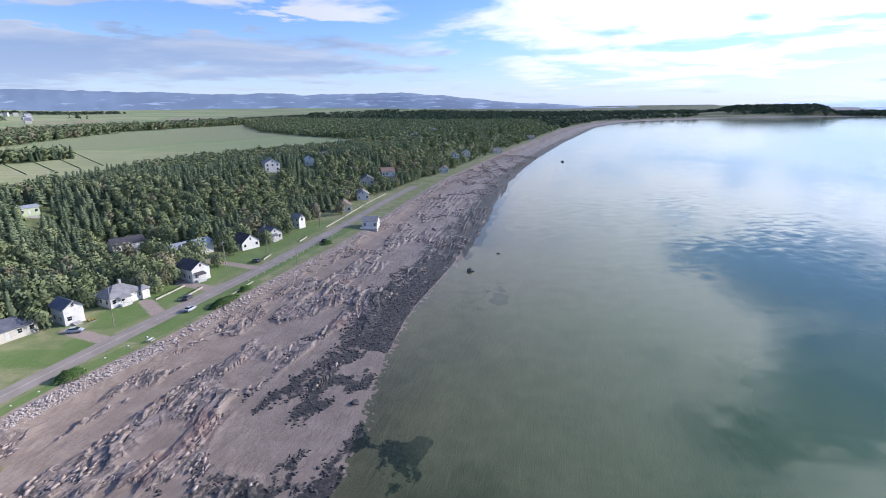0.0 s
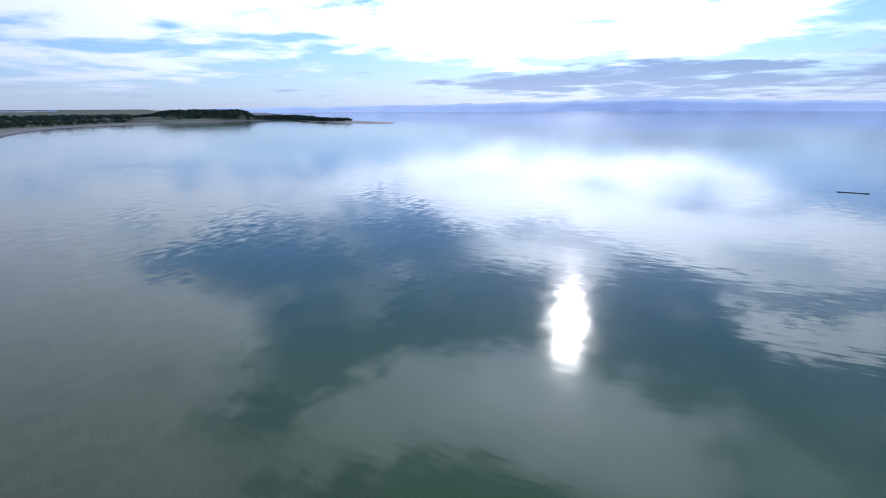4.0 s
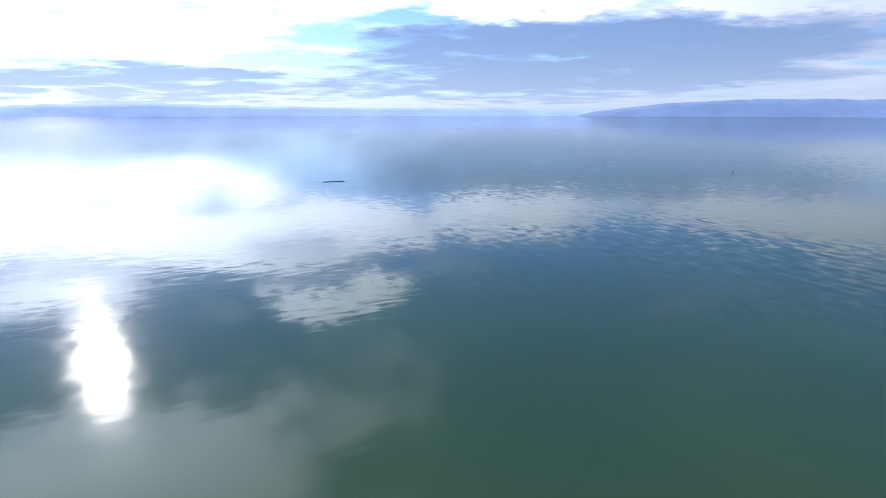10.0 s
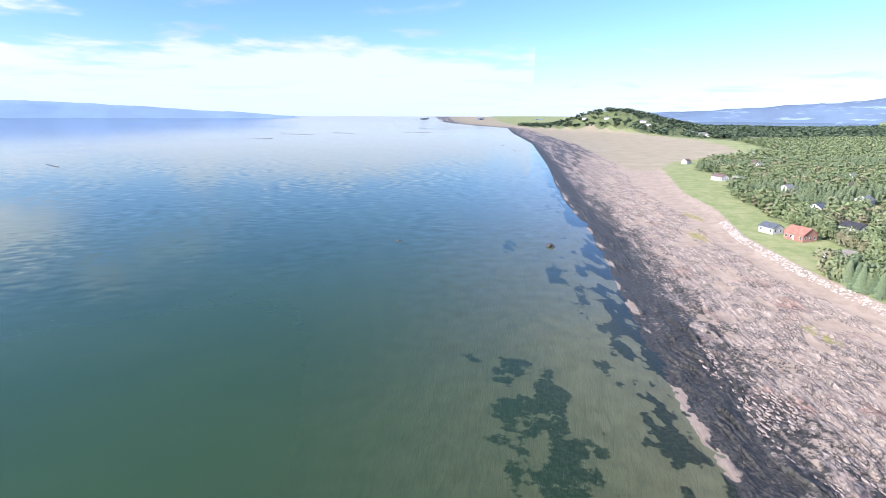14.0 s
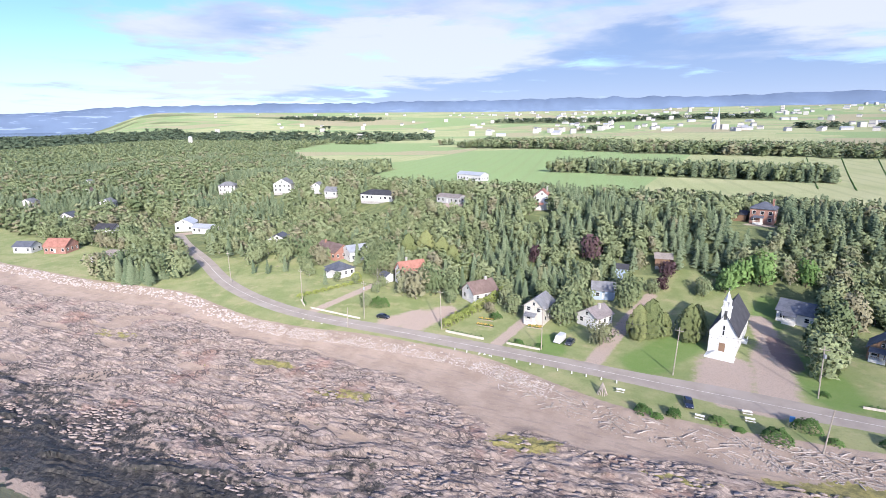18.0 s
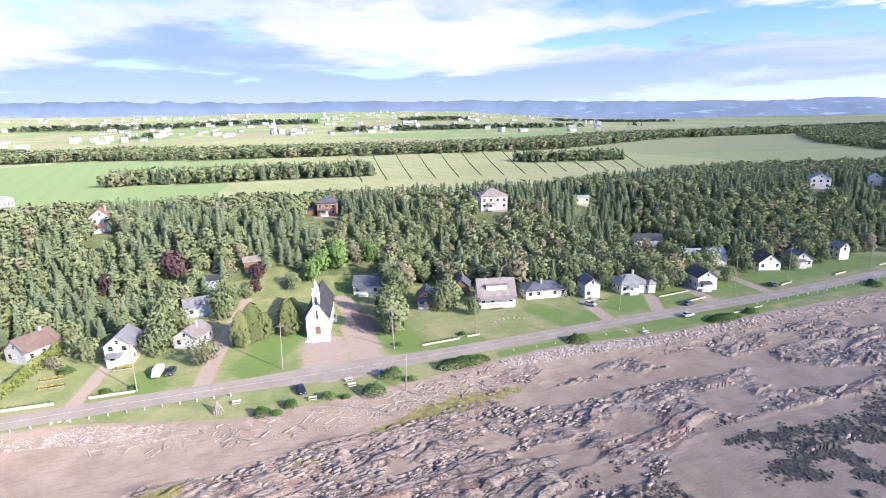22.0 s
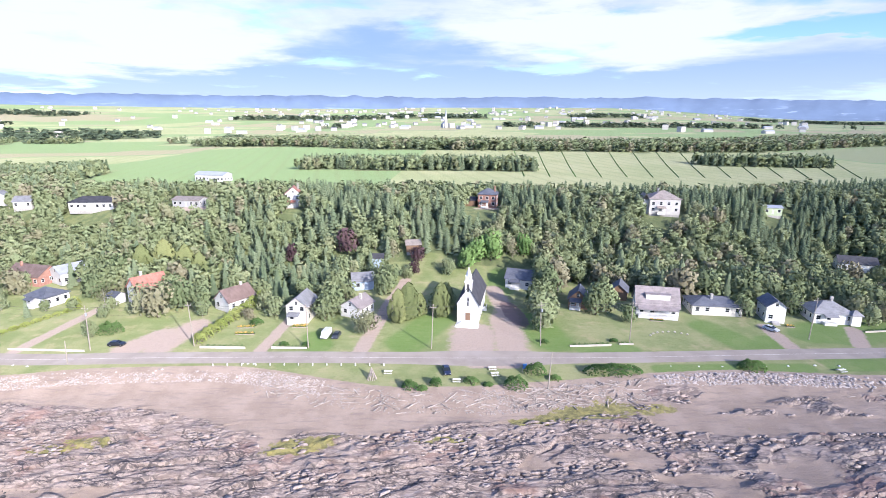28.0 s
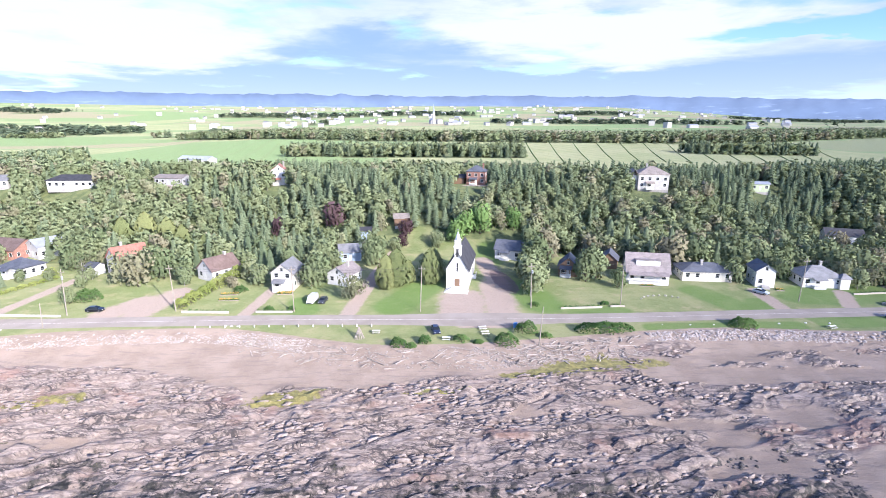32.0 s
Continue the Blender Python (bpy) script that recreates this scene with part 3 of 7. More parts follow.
def lie(x, y):
    """Smooth height of the ground, without its rocks."""
    x, y = np.asarray(x, float), np.asarray(y, float)
    s, w = y - COAST(x), BANK(x) - COAST(x)
    t = s - w
    z = np.where(s < 0, np.maximum(0.009 * s - 0.00018 * np.minimum(s + 45, 0) ** 2, -9.0), 1.7 * np.clip(s / np.maximum(w - 10, 5), 0, 1) ** 0.85)
    z = z + 2.0 * step(-9, 2, t)
    z = z + 0.3 * step(2, 12, t) + np.clip((t - 16) * 0.028, 0, 1.8)
    foot = FOOT(x)
    z = z + (PLATEAU(x) - 5.8) * step(0, 46, t - foot)
    away, bearing = np.hypot(x, y), np.degrees(np.arctan2(x, y))
    inland = np.clip((y - 500) / 2000, 0, 1) * np.maximum(step(-2200, -900, x), step(-64, -54, bearing) * step(1200, 2400, y))
    z = z + 34 * inland * step(100, 400, t)
    z = z + 88 * step(1500, 4300, away) * step(-64, -54, bearing) * (1 - step(15, 38, bearing))
    z = z + 76 * np.exp(-((x + 2300) / 420) ** 2 - ((y - 330) / 230) ** 2) * step(-40, 120, t)
    z = np.where((x < -1500) & (y > 600), z - 70 * step(3000, 3600, away) * (1 - step(-62, -56, bearing)), z)
    along = np.clip((x - 1620) / 1100, 0, 1)
    spit = (9 + 110 * step(0.15, 0.4, along)) * step(0, 0.06, along)
    off = np.abs(y + 1150 + 60 * along)
    z = np.where(x > 1500, np.maximum(z, 3.5 * (1 - off / np.maximum(spit, 1)) * step(0, 0.05, along) - 1.0 * (along <= 0)), z)
    z = z + 38 * np.exp(-((x - 3150) / 230) ** 2) * step(-1430, -1280, y) * (1 - step(-650, -450, y)) * step(0, 80, t)
    return z + rise(x, y)


# ---- ground, sea, road ----
def part(name, shape, look_of, parent=None, label="", place=None, smooth=False):
    """Links a bmesh, or a mesh that is shared, as one mesh object under a thing or a part."""
    if isinstance(shape, bmesh.types.BMesh):
        mesh = bpy.data.meshes.new(name)
        shape.to_mesh(mesh)
        shape.free()
        for m in look_of if isinstance(look_of, (list, tuple)) else [look_of]:
            mesh.materials.append(m)
        if smooth:
            mesh.shade_smooth()
    else:
        mesh = shape
    ob = new(name, mesh)
    if parent:
        ob.parent = parent
    if place is not None:
        ob.matrix_basis = place
    if label:
        ob["label"] = label
    return ob


def sheet(name, verts, faces, materials, smooth=True, outward=None):
    """A mesh from arrays; faces: rows of 3 or of 4 corners; outward: a shading normal for each corner point."""
    mesh = bpy.data.meshes.new(name)
    corners = faces.shape[1]
    mesh.vertices.add(len(verts))
    mesh.vertices.foreach_set("co", np.asarray(verts, np.float32).ravel())
    mesh.loops.add(faces.size)
    mesh.loops.foreach_set("vertex_index", faces.ravel().astype(np.int32))
    mesh.polygons.add(len(faces))
    mesh.polygons.foreach_set("loop_start", np.arange(0, faces.size, corners, dtype=np.int32))
    mesh.polygons.foreach_set("loop_total", np.full(len(faces), corners, np.int32))
    for m in materials:
        mesh.materials.append(m)
    mesh.update(calc_edges=True)
    if outward is not None:
        mesh.attributes.new("custom_normal", "FLOAT_VECTOR", "POINT").data.foreach_set("vector", np.ascontiguousarray(outward, np.float32).ravel())
    if smooth or outward is not None:
        mesh.shade_smooth()
    return mesh


def grid_faces(rows, columns):
    a = (np.arange(rows - 1)[:, None] * columns + np.arange(columns - 1)).ravel()
    return np.stack([a, a + 1, a + columns + 1, a + columns], 1)


def paces(start, end, first, growth, stop):
    """Even steps from start to end, then growing outwards to stop on both sides (stop: low, high)."""
    middle = list(np.arange(start, end, first))
    up, gap = [middle[-1]], first
    while up[-1] < stop[1]:
        gap *= growth
        up.append(up[-1] + gap)
    down, gap = [middle[0]], first
    while down[-1] > stop[0]:
        gap *= growth
        down.append(down[-1] - gap)
    return np.array(down[:0:-1] + middle + up[1:])


LOTS = curve([(-5000, -385), (-2700, -12), (-2284, 150), (-2184, 245), (-1936, 345), (-1642, 405), (-1400, 500), (-1000, 430), (-760, 240), (-640, 185),
              (-560, 200), (-450, 160), (-330, 150), (-280, 150), (-215, 150), (-190, 168), (-160, 188), (-125, 172), (-60, 166),
              (-45, 168), (-35, 182), (-20, 198), (35, 198), (45, 182), (60, 174), (75, 166), (95, 165), (125, 160),
              (140, 166), (150, 200), (178, 205), (195, 160), (300, 166), (450, 160), (700, 158), (1500, 152), (2200, 80),
              (2730, -340), (5000, -1000)], 8)
FIELDS = curve([(-5000, 1500), (-2000, 1350), (-1300, 1350), (-900, 1150), (-725, 760), (-480, 540), (-300, 470), (-284, 440), (-250, 335), (-200, 292),
                (-150, 286), (-60, 284), (0, 280), (60, 277), (110, 268), (150, 268), (190, 284), (240, 300), (310, 317), (420, 302),
                (525, 270), (640, 330), (800, 600), (1000, 800), (1500, 950), (3000, 1300), (5000, 1500)], 10)
BELT = curve([(-5000, 2300), (-1400, 1500), (-700, 1000), (-422, 890), (-104, 690), (200, 662), (393, 660), (714, 835), (1234, 900), (3000, 1300), (5000, 2000)], 30)


def woods(x, y):
    """Where woodland stands: 1 in it, 0 out of it."""
    x, y = np.asarray(x, float), np.asarray(y, float)
    rag = (fbm(x / 16, y / 16, 5) - 0.5) * 14
    main = (x > -3200) & (y > LOTS(x) + rag * 0.6) & (y < FIELDS(x) + rag)
    lot_a = (np.abs(x + 22 + rag) < 97) & (np.abs(y - 452 + 0.09 * x + rag * 0.5) < 24)
    lot_b = (np.abs(x - 300 + rag) < 55) & (np.abs(y - 494 + 0.2 * (x - 300)) < 14)
    belt = (x > -430) & (y > BELT(x) + rag) & (y < BELT(x) + 110 + 60 * fbm(x / 200, y / 200, 9))
    west = (x < -700) & (y > 1000) & (y < 1500) & (fbm(x / 150, y / 60, 3) > 0.5)
    far_a = (np.abs(y - 1290 - 0.1 * x) < 40) & (fbm(x / 260, 0 * y, 21) > 0.55)
    far_b = (np.abs(y - 1750 + 0.05 * x) < 70) & (fbm(x / 320, 0 * y, 31) > 0.58)
    far_c = (np.abs(y - 2450 - 0.05 * x) < 110) & (fbm(x / 420, 0 * y, 41) > 0.57)
    copse = ((x + 495) / 22) ** 2 + ((y - 990) / 16) ** 2 < 1
    dry = (lie(x, y) > 2.5) & (y - BANK(x) > 8)
    spit = ((x > 2280) & (x < 2900) & (np.abs(y + 1165) < 60) & (fbm(x / 90, y / 60, 8) > 0.3)) | ((x > 2870) & (x < 3450) & (y > COAST(x) + 40) & (y > -1400) & (y < -500))
    return ((main | lot_a | lot_b | belt | west | far_a | far_b | far_c | copse) & dry) | spit


def ledges(x, y, rock):
    """Height of the tilted rock beds of the shore: scarps face the sea, backs slope inland."""
    bend = 2.2 * fbm(x / 26, y / 13, 11) + 0.5 * fbm(x / 5, y / 3, 12)
    p = y - 0.24 * x
    saw_a, saw_b = (p / 6.2 + bend) % 1.0, (p / 2.3 + 1.9 * bend) % 1.0
    broken = step(0.3, 0.6, fbm(x / 7, y / 4, 13))
    scarp = step(0.35, 0.65, fbm(x / 17, y / 9, 19))
    z = rock * (0.85 * (1 - saw_a) * broken + (0.55 * saw_b * scarp + 0.36 * (1 - saw_b) * (1 - scarp)) * (0.35 + 0.65 * broken))
    cell = hash2(np.floor((x + 0.3 * y) / 1.9 + 3 * bend), np.floor(p / 2.3 + 1.9 * bend), 14)
    z = z + rock * 0.26 * (cell - 0.5)
    return z + rock * 0.14 * (value(x / 1.3, y / 0.7, 17) - 0.5) + 0.08 * (value(x / 0.9, y / 0.9, 15) - 0.5)


# beds of dark weed and of yellow algae on the shelf and in the shallows: middle, half widths, and how thick; the one at
# (170, 37) paints in an underwater shadow
WEED_SHADE_BEDS = [(-127, -2.5, 8, 6), (-114, 7, 12, 4), (-103, 4, 11, 10), (-90, 8, 9, 9), (-78, 12, 8, 6), (-132, -14, 6, 2), (-212, 13, 14, 4), (-190, 22, 9, 3), (-260, -8, 12, 4),
             (93, 69, 9, 3.6), (88, 60, 5, 3.4), (97, 64, 8, 2.6), (109, 65, 10, 3.6), (103, 57, 5, 4), (139, 70, 15, 3.6), (64, 55, 8, 3), (68, 46, 7, 3.6), (79, 46, 8, 2.2), (78, 35, 7, 5), (170, 37, 13, 4),
             (160, 76, 12, 2.4), (190, 74, 16, 2.6)]
ALGAE_BEDS = [(-28.8, 90.2, 6.5, 2.2, 1.15), (33, 102.6, 11, 3.4, 1.15), (44, 103.5, 8, 2.0, 0.95), (20, 99, 7, 2.0, 0.85), (1, 92, 7, 1.5, 0.8), (-101, 94.5, 6, 2.2, 1.1), (-72, 89.5, 9, 3.2, 0.72),
              (-292, 91.7, 13, 3.5, 0.95), (-354, 105.6, 13, 3.5, 0.95), (-160, 88, 10, 3, 0.6)]


def masks(x, y):
    s, w = y - COAST(x), BANK(x) - COAST(x)
    t = s - w
    shore = 1 - step(-2.0, 0.5, t)
    up = np.clip(s / np.maximum(w, 10), 0, 1.2)
    beach_line = np.interp(x, [-700, -200, -140, -112, -72, -55, -35, -18, 2, 42, 49, 140, 300, 900], [0.6, 0.82, 0.90, 0.87, 0.79, 0.73, 0.67, 0.75, 0.82, 0.82, 0.94, 0.9, 0.97, 0.97])
    rock = shore * step(-0.06, 0.04, beach_line - up + 0.08 * (fbm(x / 14, y / 9, 51) - 0.5)) * step(0.45, 0.55, fbm(x / 17, y / 7, 52) + np.interp(x, [-160, -110, 20, 45, 140], [0.12, 0.24, 0.26, 0.07, 0.03]))
    flat = np.exp(-((x - 78) / 15) ** 2 - ((y - 65) / 11) ** 2) + np.exp(-((x - 64) / 16) ** 2 - ((y - 98) / 4.5) ** 2) + np.exp(-((x - 96) / 9) ** 2 - ((y - 84) / 6) ** 2) + np.exp(-((x - 116) / 22) ** 2 - ((y - 74) / 3) ** 2) + 0.9 * np.exp(-((x - 84) / 15) ** 2 - ((y - 53) / 9) ** 2) + 0.8 * step(40, 60, x) * (1 - step(190, 230, x)) * (1 - step(6, 15, s))
    rock = rock * (1 - step(0.35, 0.6, flat)) * step(-4, 3, s)
    low = 1 - step(0.15, 0.62, up)
    dark = fbm(x / 9, y / 4.5, 61, 4)
    weed = np.where(s > 0, shore * (0.15 + 0.85 * low) * (0.12 + 0.5 * step(0.40, 0.64, dark + 0.10 * low)), 0.0)
    finger = fbm((x + 1.4 * y) / 13, (y - 0.35 * x) / 4.0, 62, 4)
    tide = np.clip(step(0.38, 0.56, finger + 0.30 * step(-18, -2, s) - 0.18) * step(-34, -12, s), 0, 1) * 0.9
    tide = tide * np.where(x > 60, step(-11, -4, s), 1.0)
    weed = np.where(s <= 0, tide, weed)
    weed = weed * (1 - 0.9 * step(0.35, 0.6, flat))
    weed = np.where((s > 0) & ((x < 30) | (x > 118)), np.maximum(weed, shore * (1 - step(5, 24, s)) * (0.36 + 1.0 * finger)), weed)
    for px, py, rx, ry in WEED_SHADE_BEDS:
        weed = np.maximum(weed, 0.85 - 0.5 * (((x - px) / rx) ** 2 + ((y - py) / ry) ** 2) + 2.4 * (fbm(x / 5, y / 3, 64, 4) - 0.5))
    algae = np.zeros_like(x)
    for px, py, rx, ry, much in ALGAE_BEDS:
        algae = np.maximum(algae, much - 0.5 * (((x - px) / rx) ** 2 + ((y - py - 0.15 * (x - px)) / ry) ** 2) + 1.3 * (fbm(x / 3.2, y / 1.6, 65, 4) - 0.55))
    land = step(0.0, 3.0, t)
    marsh = (x < -640) * step(-1500, -1.5, t) * step(60, 130, s) * (1 - step(-8, 8, y - LOTS(x)))
    wood = woods(x, y).astype(float)
    beyond = (y > FIELDS(x)) | ((y > 600) & (x > -1300))
    field = land * beyond * (1 - wood)
    green = (x < -40 + 0.05 * (y - 300)) & (x > -360) & (y < 775) & (y > 300)
    crop = np.where(green, 0.55, 0.0)
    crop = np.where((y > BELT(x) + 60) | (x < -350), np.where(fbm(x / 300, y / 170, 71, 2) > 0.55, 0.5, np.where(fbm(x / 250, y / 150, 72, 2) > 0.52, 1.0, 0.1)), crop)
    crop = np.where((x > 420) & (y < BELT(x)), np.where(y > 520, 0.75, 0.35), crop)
    dry_line = np.interp(x, [-80, 20, 60, 200], [0.5, 0.5, 0.95, 0.95])
    wet = shore * (1 - step(-0.4, 0.0, up - dry_line))
    return dict(rock=rock, weed=np.clip(weed, 0, 1), algae=np.clip(algae, 0, 1), grass=land * (1 - field), field=field, crop=crop, wood=wood, marsh=np.clip(marsh, 0, 1), wet=wet)


LUSH = [(79, 146, 85, 132, 5.0), (31, 134.5, 27, 150, 6.0), (40, 130, 50, 130, 4.0), (-34, 131.5, -36, 138, 4.0), (55, 119, 92, 120, 2.6), (92, 136, 94, 132, 4.0), (105, 140, 118, 138, 5.0), (-10, 134, -2, 150, 6.0), (100, 121, 150, 123, 2.5),
        (52, 196, 60, 188, 7.0), (20, 176, 22, 190, 5.0), (112, 142, 240, 152, 8.0), (100, 124, 240, 131, 3.0)]          # strips of watered lawn: x, y from, x, y to, half width
DRIVES = []          # strips of bare gravel: x, y from, x, y to, half width


def build_ground():
    xs = paces(-150, 165, 0.62, 1.058, (-4950, 4950))
    vs = paces(2, 72, 0.40, 1.055, (-4900, 5600))
    x, v = np.meshgrid(xs, vs)
    y = COAST(x) + v
    z = lie(x, y)
    m = masks(x, y)
    near = 1 - step(300, 700, np.hypot(x, y))
    z = z + ledges(x, y, m["rock"]) * near + near * 0.25 * m["weed"] * (v > 0) * value(x / 0.8, y / 0.8, 16)
    t = y - BANK(x)
    rough = near * step(-9, -3, t) * (1 - step(0, 3, t))
    z = z + rough * 0.35 * (value(x / 1.2, y / 1.2, 18) - 0.4)
    on_road = 1 - step(4.5, 9, np.abs(y - ROAD(x)))
    z = np.where((x > -300) & (x < 420), z * (1 - on_road) + on_road * lie(x, ROAD(x)), z)
    for key, strips in (("dirt", DRIVES), ("lush", LUSH)):
        near_to = np.zeros_like(x)
        for ax, ay, bx, by, half in strips:
            dx, dy = bx - ax, by - ay
            u = np.clip(((x - ax) * dx + (y - ay) * dy) / (dx * dx + dy * dy), 0, 1)
            near_to = np.maximum(near_to, 1 - 0.5 * np.hypot(x - ax - u * dx, y - ay - u * dy) / half)
        m[key] = np.clip(near_to, 0, 1)
    m["stain"] = np.clip(1.1 - 0.6 * (((x - 22.5 + 0.15 * (y - 155)) / 3.2) ** 2 + ((y - 155) / 11) ** 2), 0, 1)
    mesh = sheet("ground", np.stack([x, y, z], -1).reshape(-1, 3), grid_faces(len(vs), len(xs)), [M["ground"]])
    rough_face = (0.25 * (m["rock"][:-1, :-1] + m["rock"][1:, :-1] + m["rock"][:-1, 1:] + m["rock"][1:, 1:]) < 0.4).ravel()
    mesh.polygons.foreach_set("use_smooth", rough_face)
    for name, values in m.items():
        mesh.attributes.new(name, "FLOAT", "POINT").data.foreach_set("value", np.ascontiguousarray(values, np.float32).ravel())
    ob = new("ground", mesh)
    return tagged(ob, "tidal rock shelf, grass and farmland running to the horizon", "ground", kind="structure")


def build_sea():
    xs = paces(-150, 200, 6.0, 1.06, (-4950, 4950))
    vs = paces(-70, 12, 1.5, 1.07, (-4900, 5600))
    x, v = np.meshgrid(xs, vs)
    y = COAST(x) + v
    depth = np.maximum(rise(x, y) - lie(x, y), 0)
    murk = 1 - np.exp(-depth / 0.6)
    mesh = sheet("water", np.stack([x, y, rise(x, y)], -1).reshape(-1, 3), grid_faces(len(vs), len(xs)), [M["water"]])
    mesh.attributes.new("murk", "FLOAT", "POINT").data.foreach_set("value", np.ascontiguousarray(murk, np.float32).ravel())
    ob = new("water", mesh)
    ob.visible_shadow = False
    return tagged(ob, "calm green sea mirroring clouds and sun", "sea", kind="structure")


def ribbon(name, line, lift, half_width, look_of, from_x, to_x, pace=2.0):
    """A strip laid on the ground along a line y(x)."""
    x = np.arange(from_x, to_x, pace)
    y = line(x)
    nx, ny = -np.gradient(y), np.gradient(x)
    size = np.hypot(nx, ny)
    half = half_width(x) if callable(half_width) else np.full_like(x, half_width)
    rows = []
    for side in (-1, -0.5, 0, 0.5, 1):
        px, py = x + side * half * nx / size, y + side * half * ny / size
        rows.append(np.stack([px, py, lie(x, y) + lift - 0.03 * abs(side)], 1))
    verts = np.concatenate(rows)
    return sheet(name, verts, grid_faces(5, len(x)), [look_of])


def build_road():
    wide = curve([(-5000, 3.2), (-200, 3.2), (-10, 3.4), (4, 4.4), (20, 4.4), (32, 3.2), (5000, 2.9)], 4)
    tagged(new("road", ribbon("road", ROAD, 0.07, wide, M["asphalt"], -262, 392)), "worn grey asphalt coast road", "road", kind="structure")
    ob = new("road_line", ribbon("road_line", ROAD, 0.10, 0.07, M["line"], -240, 380, 3.0))
    tagged(ob, "faded white centre line painted on the road", "road marking", kind="structure")


def hills(name, look_of, label, turns, profile, far, depth=300):
    """A ridge of far hills along an arc; profile: height over the bearing."""
    bearings = np.radians(np.arange(turns[0], turns[1], 0.25))
    high = np.array([profile(b) for b in np.degrees(bearings)])
    rows = []
    for share, out in ((0.0, 0), (0.4, depth * 0.4), (0.7, depth * 0.7), (1.0, depth), (0.5, depth + 200)):
        lump = 1 + 0.10 * (fbm(bearings * 60, bearings * 0 + share * 3, 81) - 0.5)
        rows.append(np.stack([np.sin(bearings) * (far + out), np.cos(bearings) * (far + out), 15 + (high + 25) * share * lump], 1))
    ob = new(name, sheet(name, np.concatenate(rows), grid_faces(5, len(bearings)), [look_of]))
    return tagged(ob, label, "hill", kind="structure")


def build_hills():
    def inland(b):
        h = np.interp(b, [-80, -72, -66, -60, -45, -30, -15, 0, 10, 20, 28, 36, 50, 60, 66, 72, 80, 90], [40, 70, 105, 145, 190, 210, 222, 225, 222, 212, 200, 175, 150, 140, 155, 120, 50, 10])
        return h + 18 * (fbm(b / 3.0, 0, 82) - 0.5)

    def south(b):
        h = np.interp(b, [95, 105, 125, 140, 148, 156, 170, 185, 196, 204], [-30, 25, 45, 70, 95, 75, 55, 50, 30, -30])
        return h + 14 * (fbm(b / 2.5, 0, 83) - 0.5)

    def west(b):
        h = np.interp(b, [186, 190, 196, 201, 207, 214, 222, 228, 234, 242, 250], [-40, -10, 45, 92, 112, 104, 106, 82, 55, 20, -40])
        return h + 10 * (fbm(b / 2.5, 0, 84) - 0.5)

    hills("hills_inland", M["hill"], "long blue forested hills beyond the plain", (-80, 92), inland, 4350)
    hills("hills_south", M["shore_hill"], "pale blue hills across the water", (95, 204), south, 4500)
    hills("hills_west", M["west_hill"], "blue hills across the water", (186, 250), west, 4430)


# ---- trees ----
rng = np.random.default_rng(7)


def rounded(verts, tris, wood, outward):
    """Turns each leaf face outwards and gives the points the soft normals of the crown they belong to."""
    verts, tris, outward = np.array(verts), np.array(tris), np.array(outward)
    outward = outward / np.maximum(np.linalg.norm(outward, axis=1, keepdims=True), 1e-6)
    a, b, c = verts[tris[:, 0]], verts[tris[:, 1]], verts[tris[:, 2]]
    turned_in = (np.cross(b - a, c - a) * outward[tris].mean(1)).sum(1) < 0
    tris[turned_in] = tris[turned_in][:, ::-1]
    return verts, tris, wood, outward


def spruce_shape(branches=46, seed=0, wide=0.19, trunk=True, low=0.1):
    """A spruce one metre high: drooping sprays round a tapered trunk. Returns corners and triangles, trunk triangles first."""
    r = np.random.default_rng(seed)
    verts, tris = [], []
    if trunk:
        for n in range(4):
            a = n * math.pi / 2
            verts.append((0.014 * math.cos(a), 0.014 * math.sin(a), 0.0))
        verts.append((0, 0, 0.93))
        tris += [(n, (n + 1) % 4, 4) for n in range(4)]
    count = len(tris)
    for n in range(branches):
        u = low + (0.97 - low) * ((n + 0.5) / branches) ** 0.9
        reach = (wide * (1 - u) ** 0.78 + 0.012) * r.uniform(0.7, 1.25)
        a = n * 2.39996 + r.uniform(-0.4, 0.4)
        c, s = math.cos(a), math.sin(a)
        side = (0.055 + 0.30 * reach) * r.uniform(0.7, 1.2)
        drop = 0.045 + 0.25 * reach
        k = len(verts)
        verts += [(0, 0, u + 0.03), (0.6 * reach * c - side * s, 0.6 * reach * s + side * c, u - drop * 0.8),
                  (reach * c, reach * s, u - drop * r.uniform(0.4, 1.1)), (0.6 * reach * c + side * s, 0.6 * reach * s - side * c, u - drop * 0.8)]
        tris += [(k, k + 1, k + 2), (k, k + 2, k + 3)]
    k = len(verts)
    verts += [(0.02, 0, 0.9), (-0.012, 0.017, 0.9), (-0.012, -0.017, 0.9), (0, 0, 1.0)]
    tris += [(k, k + 1, k + 3), (k + 1, k + 2, k + 3), (k + 2, k, k + 3)]
    p = np.array(verts)
    return rounded(verts, tris, count, np.stack([p[:, 0], p[:, 1], 0.45 * np.hypot(p[:, 0], p[:, 1]) + 0.015], 1))


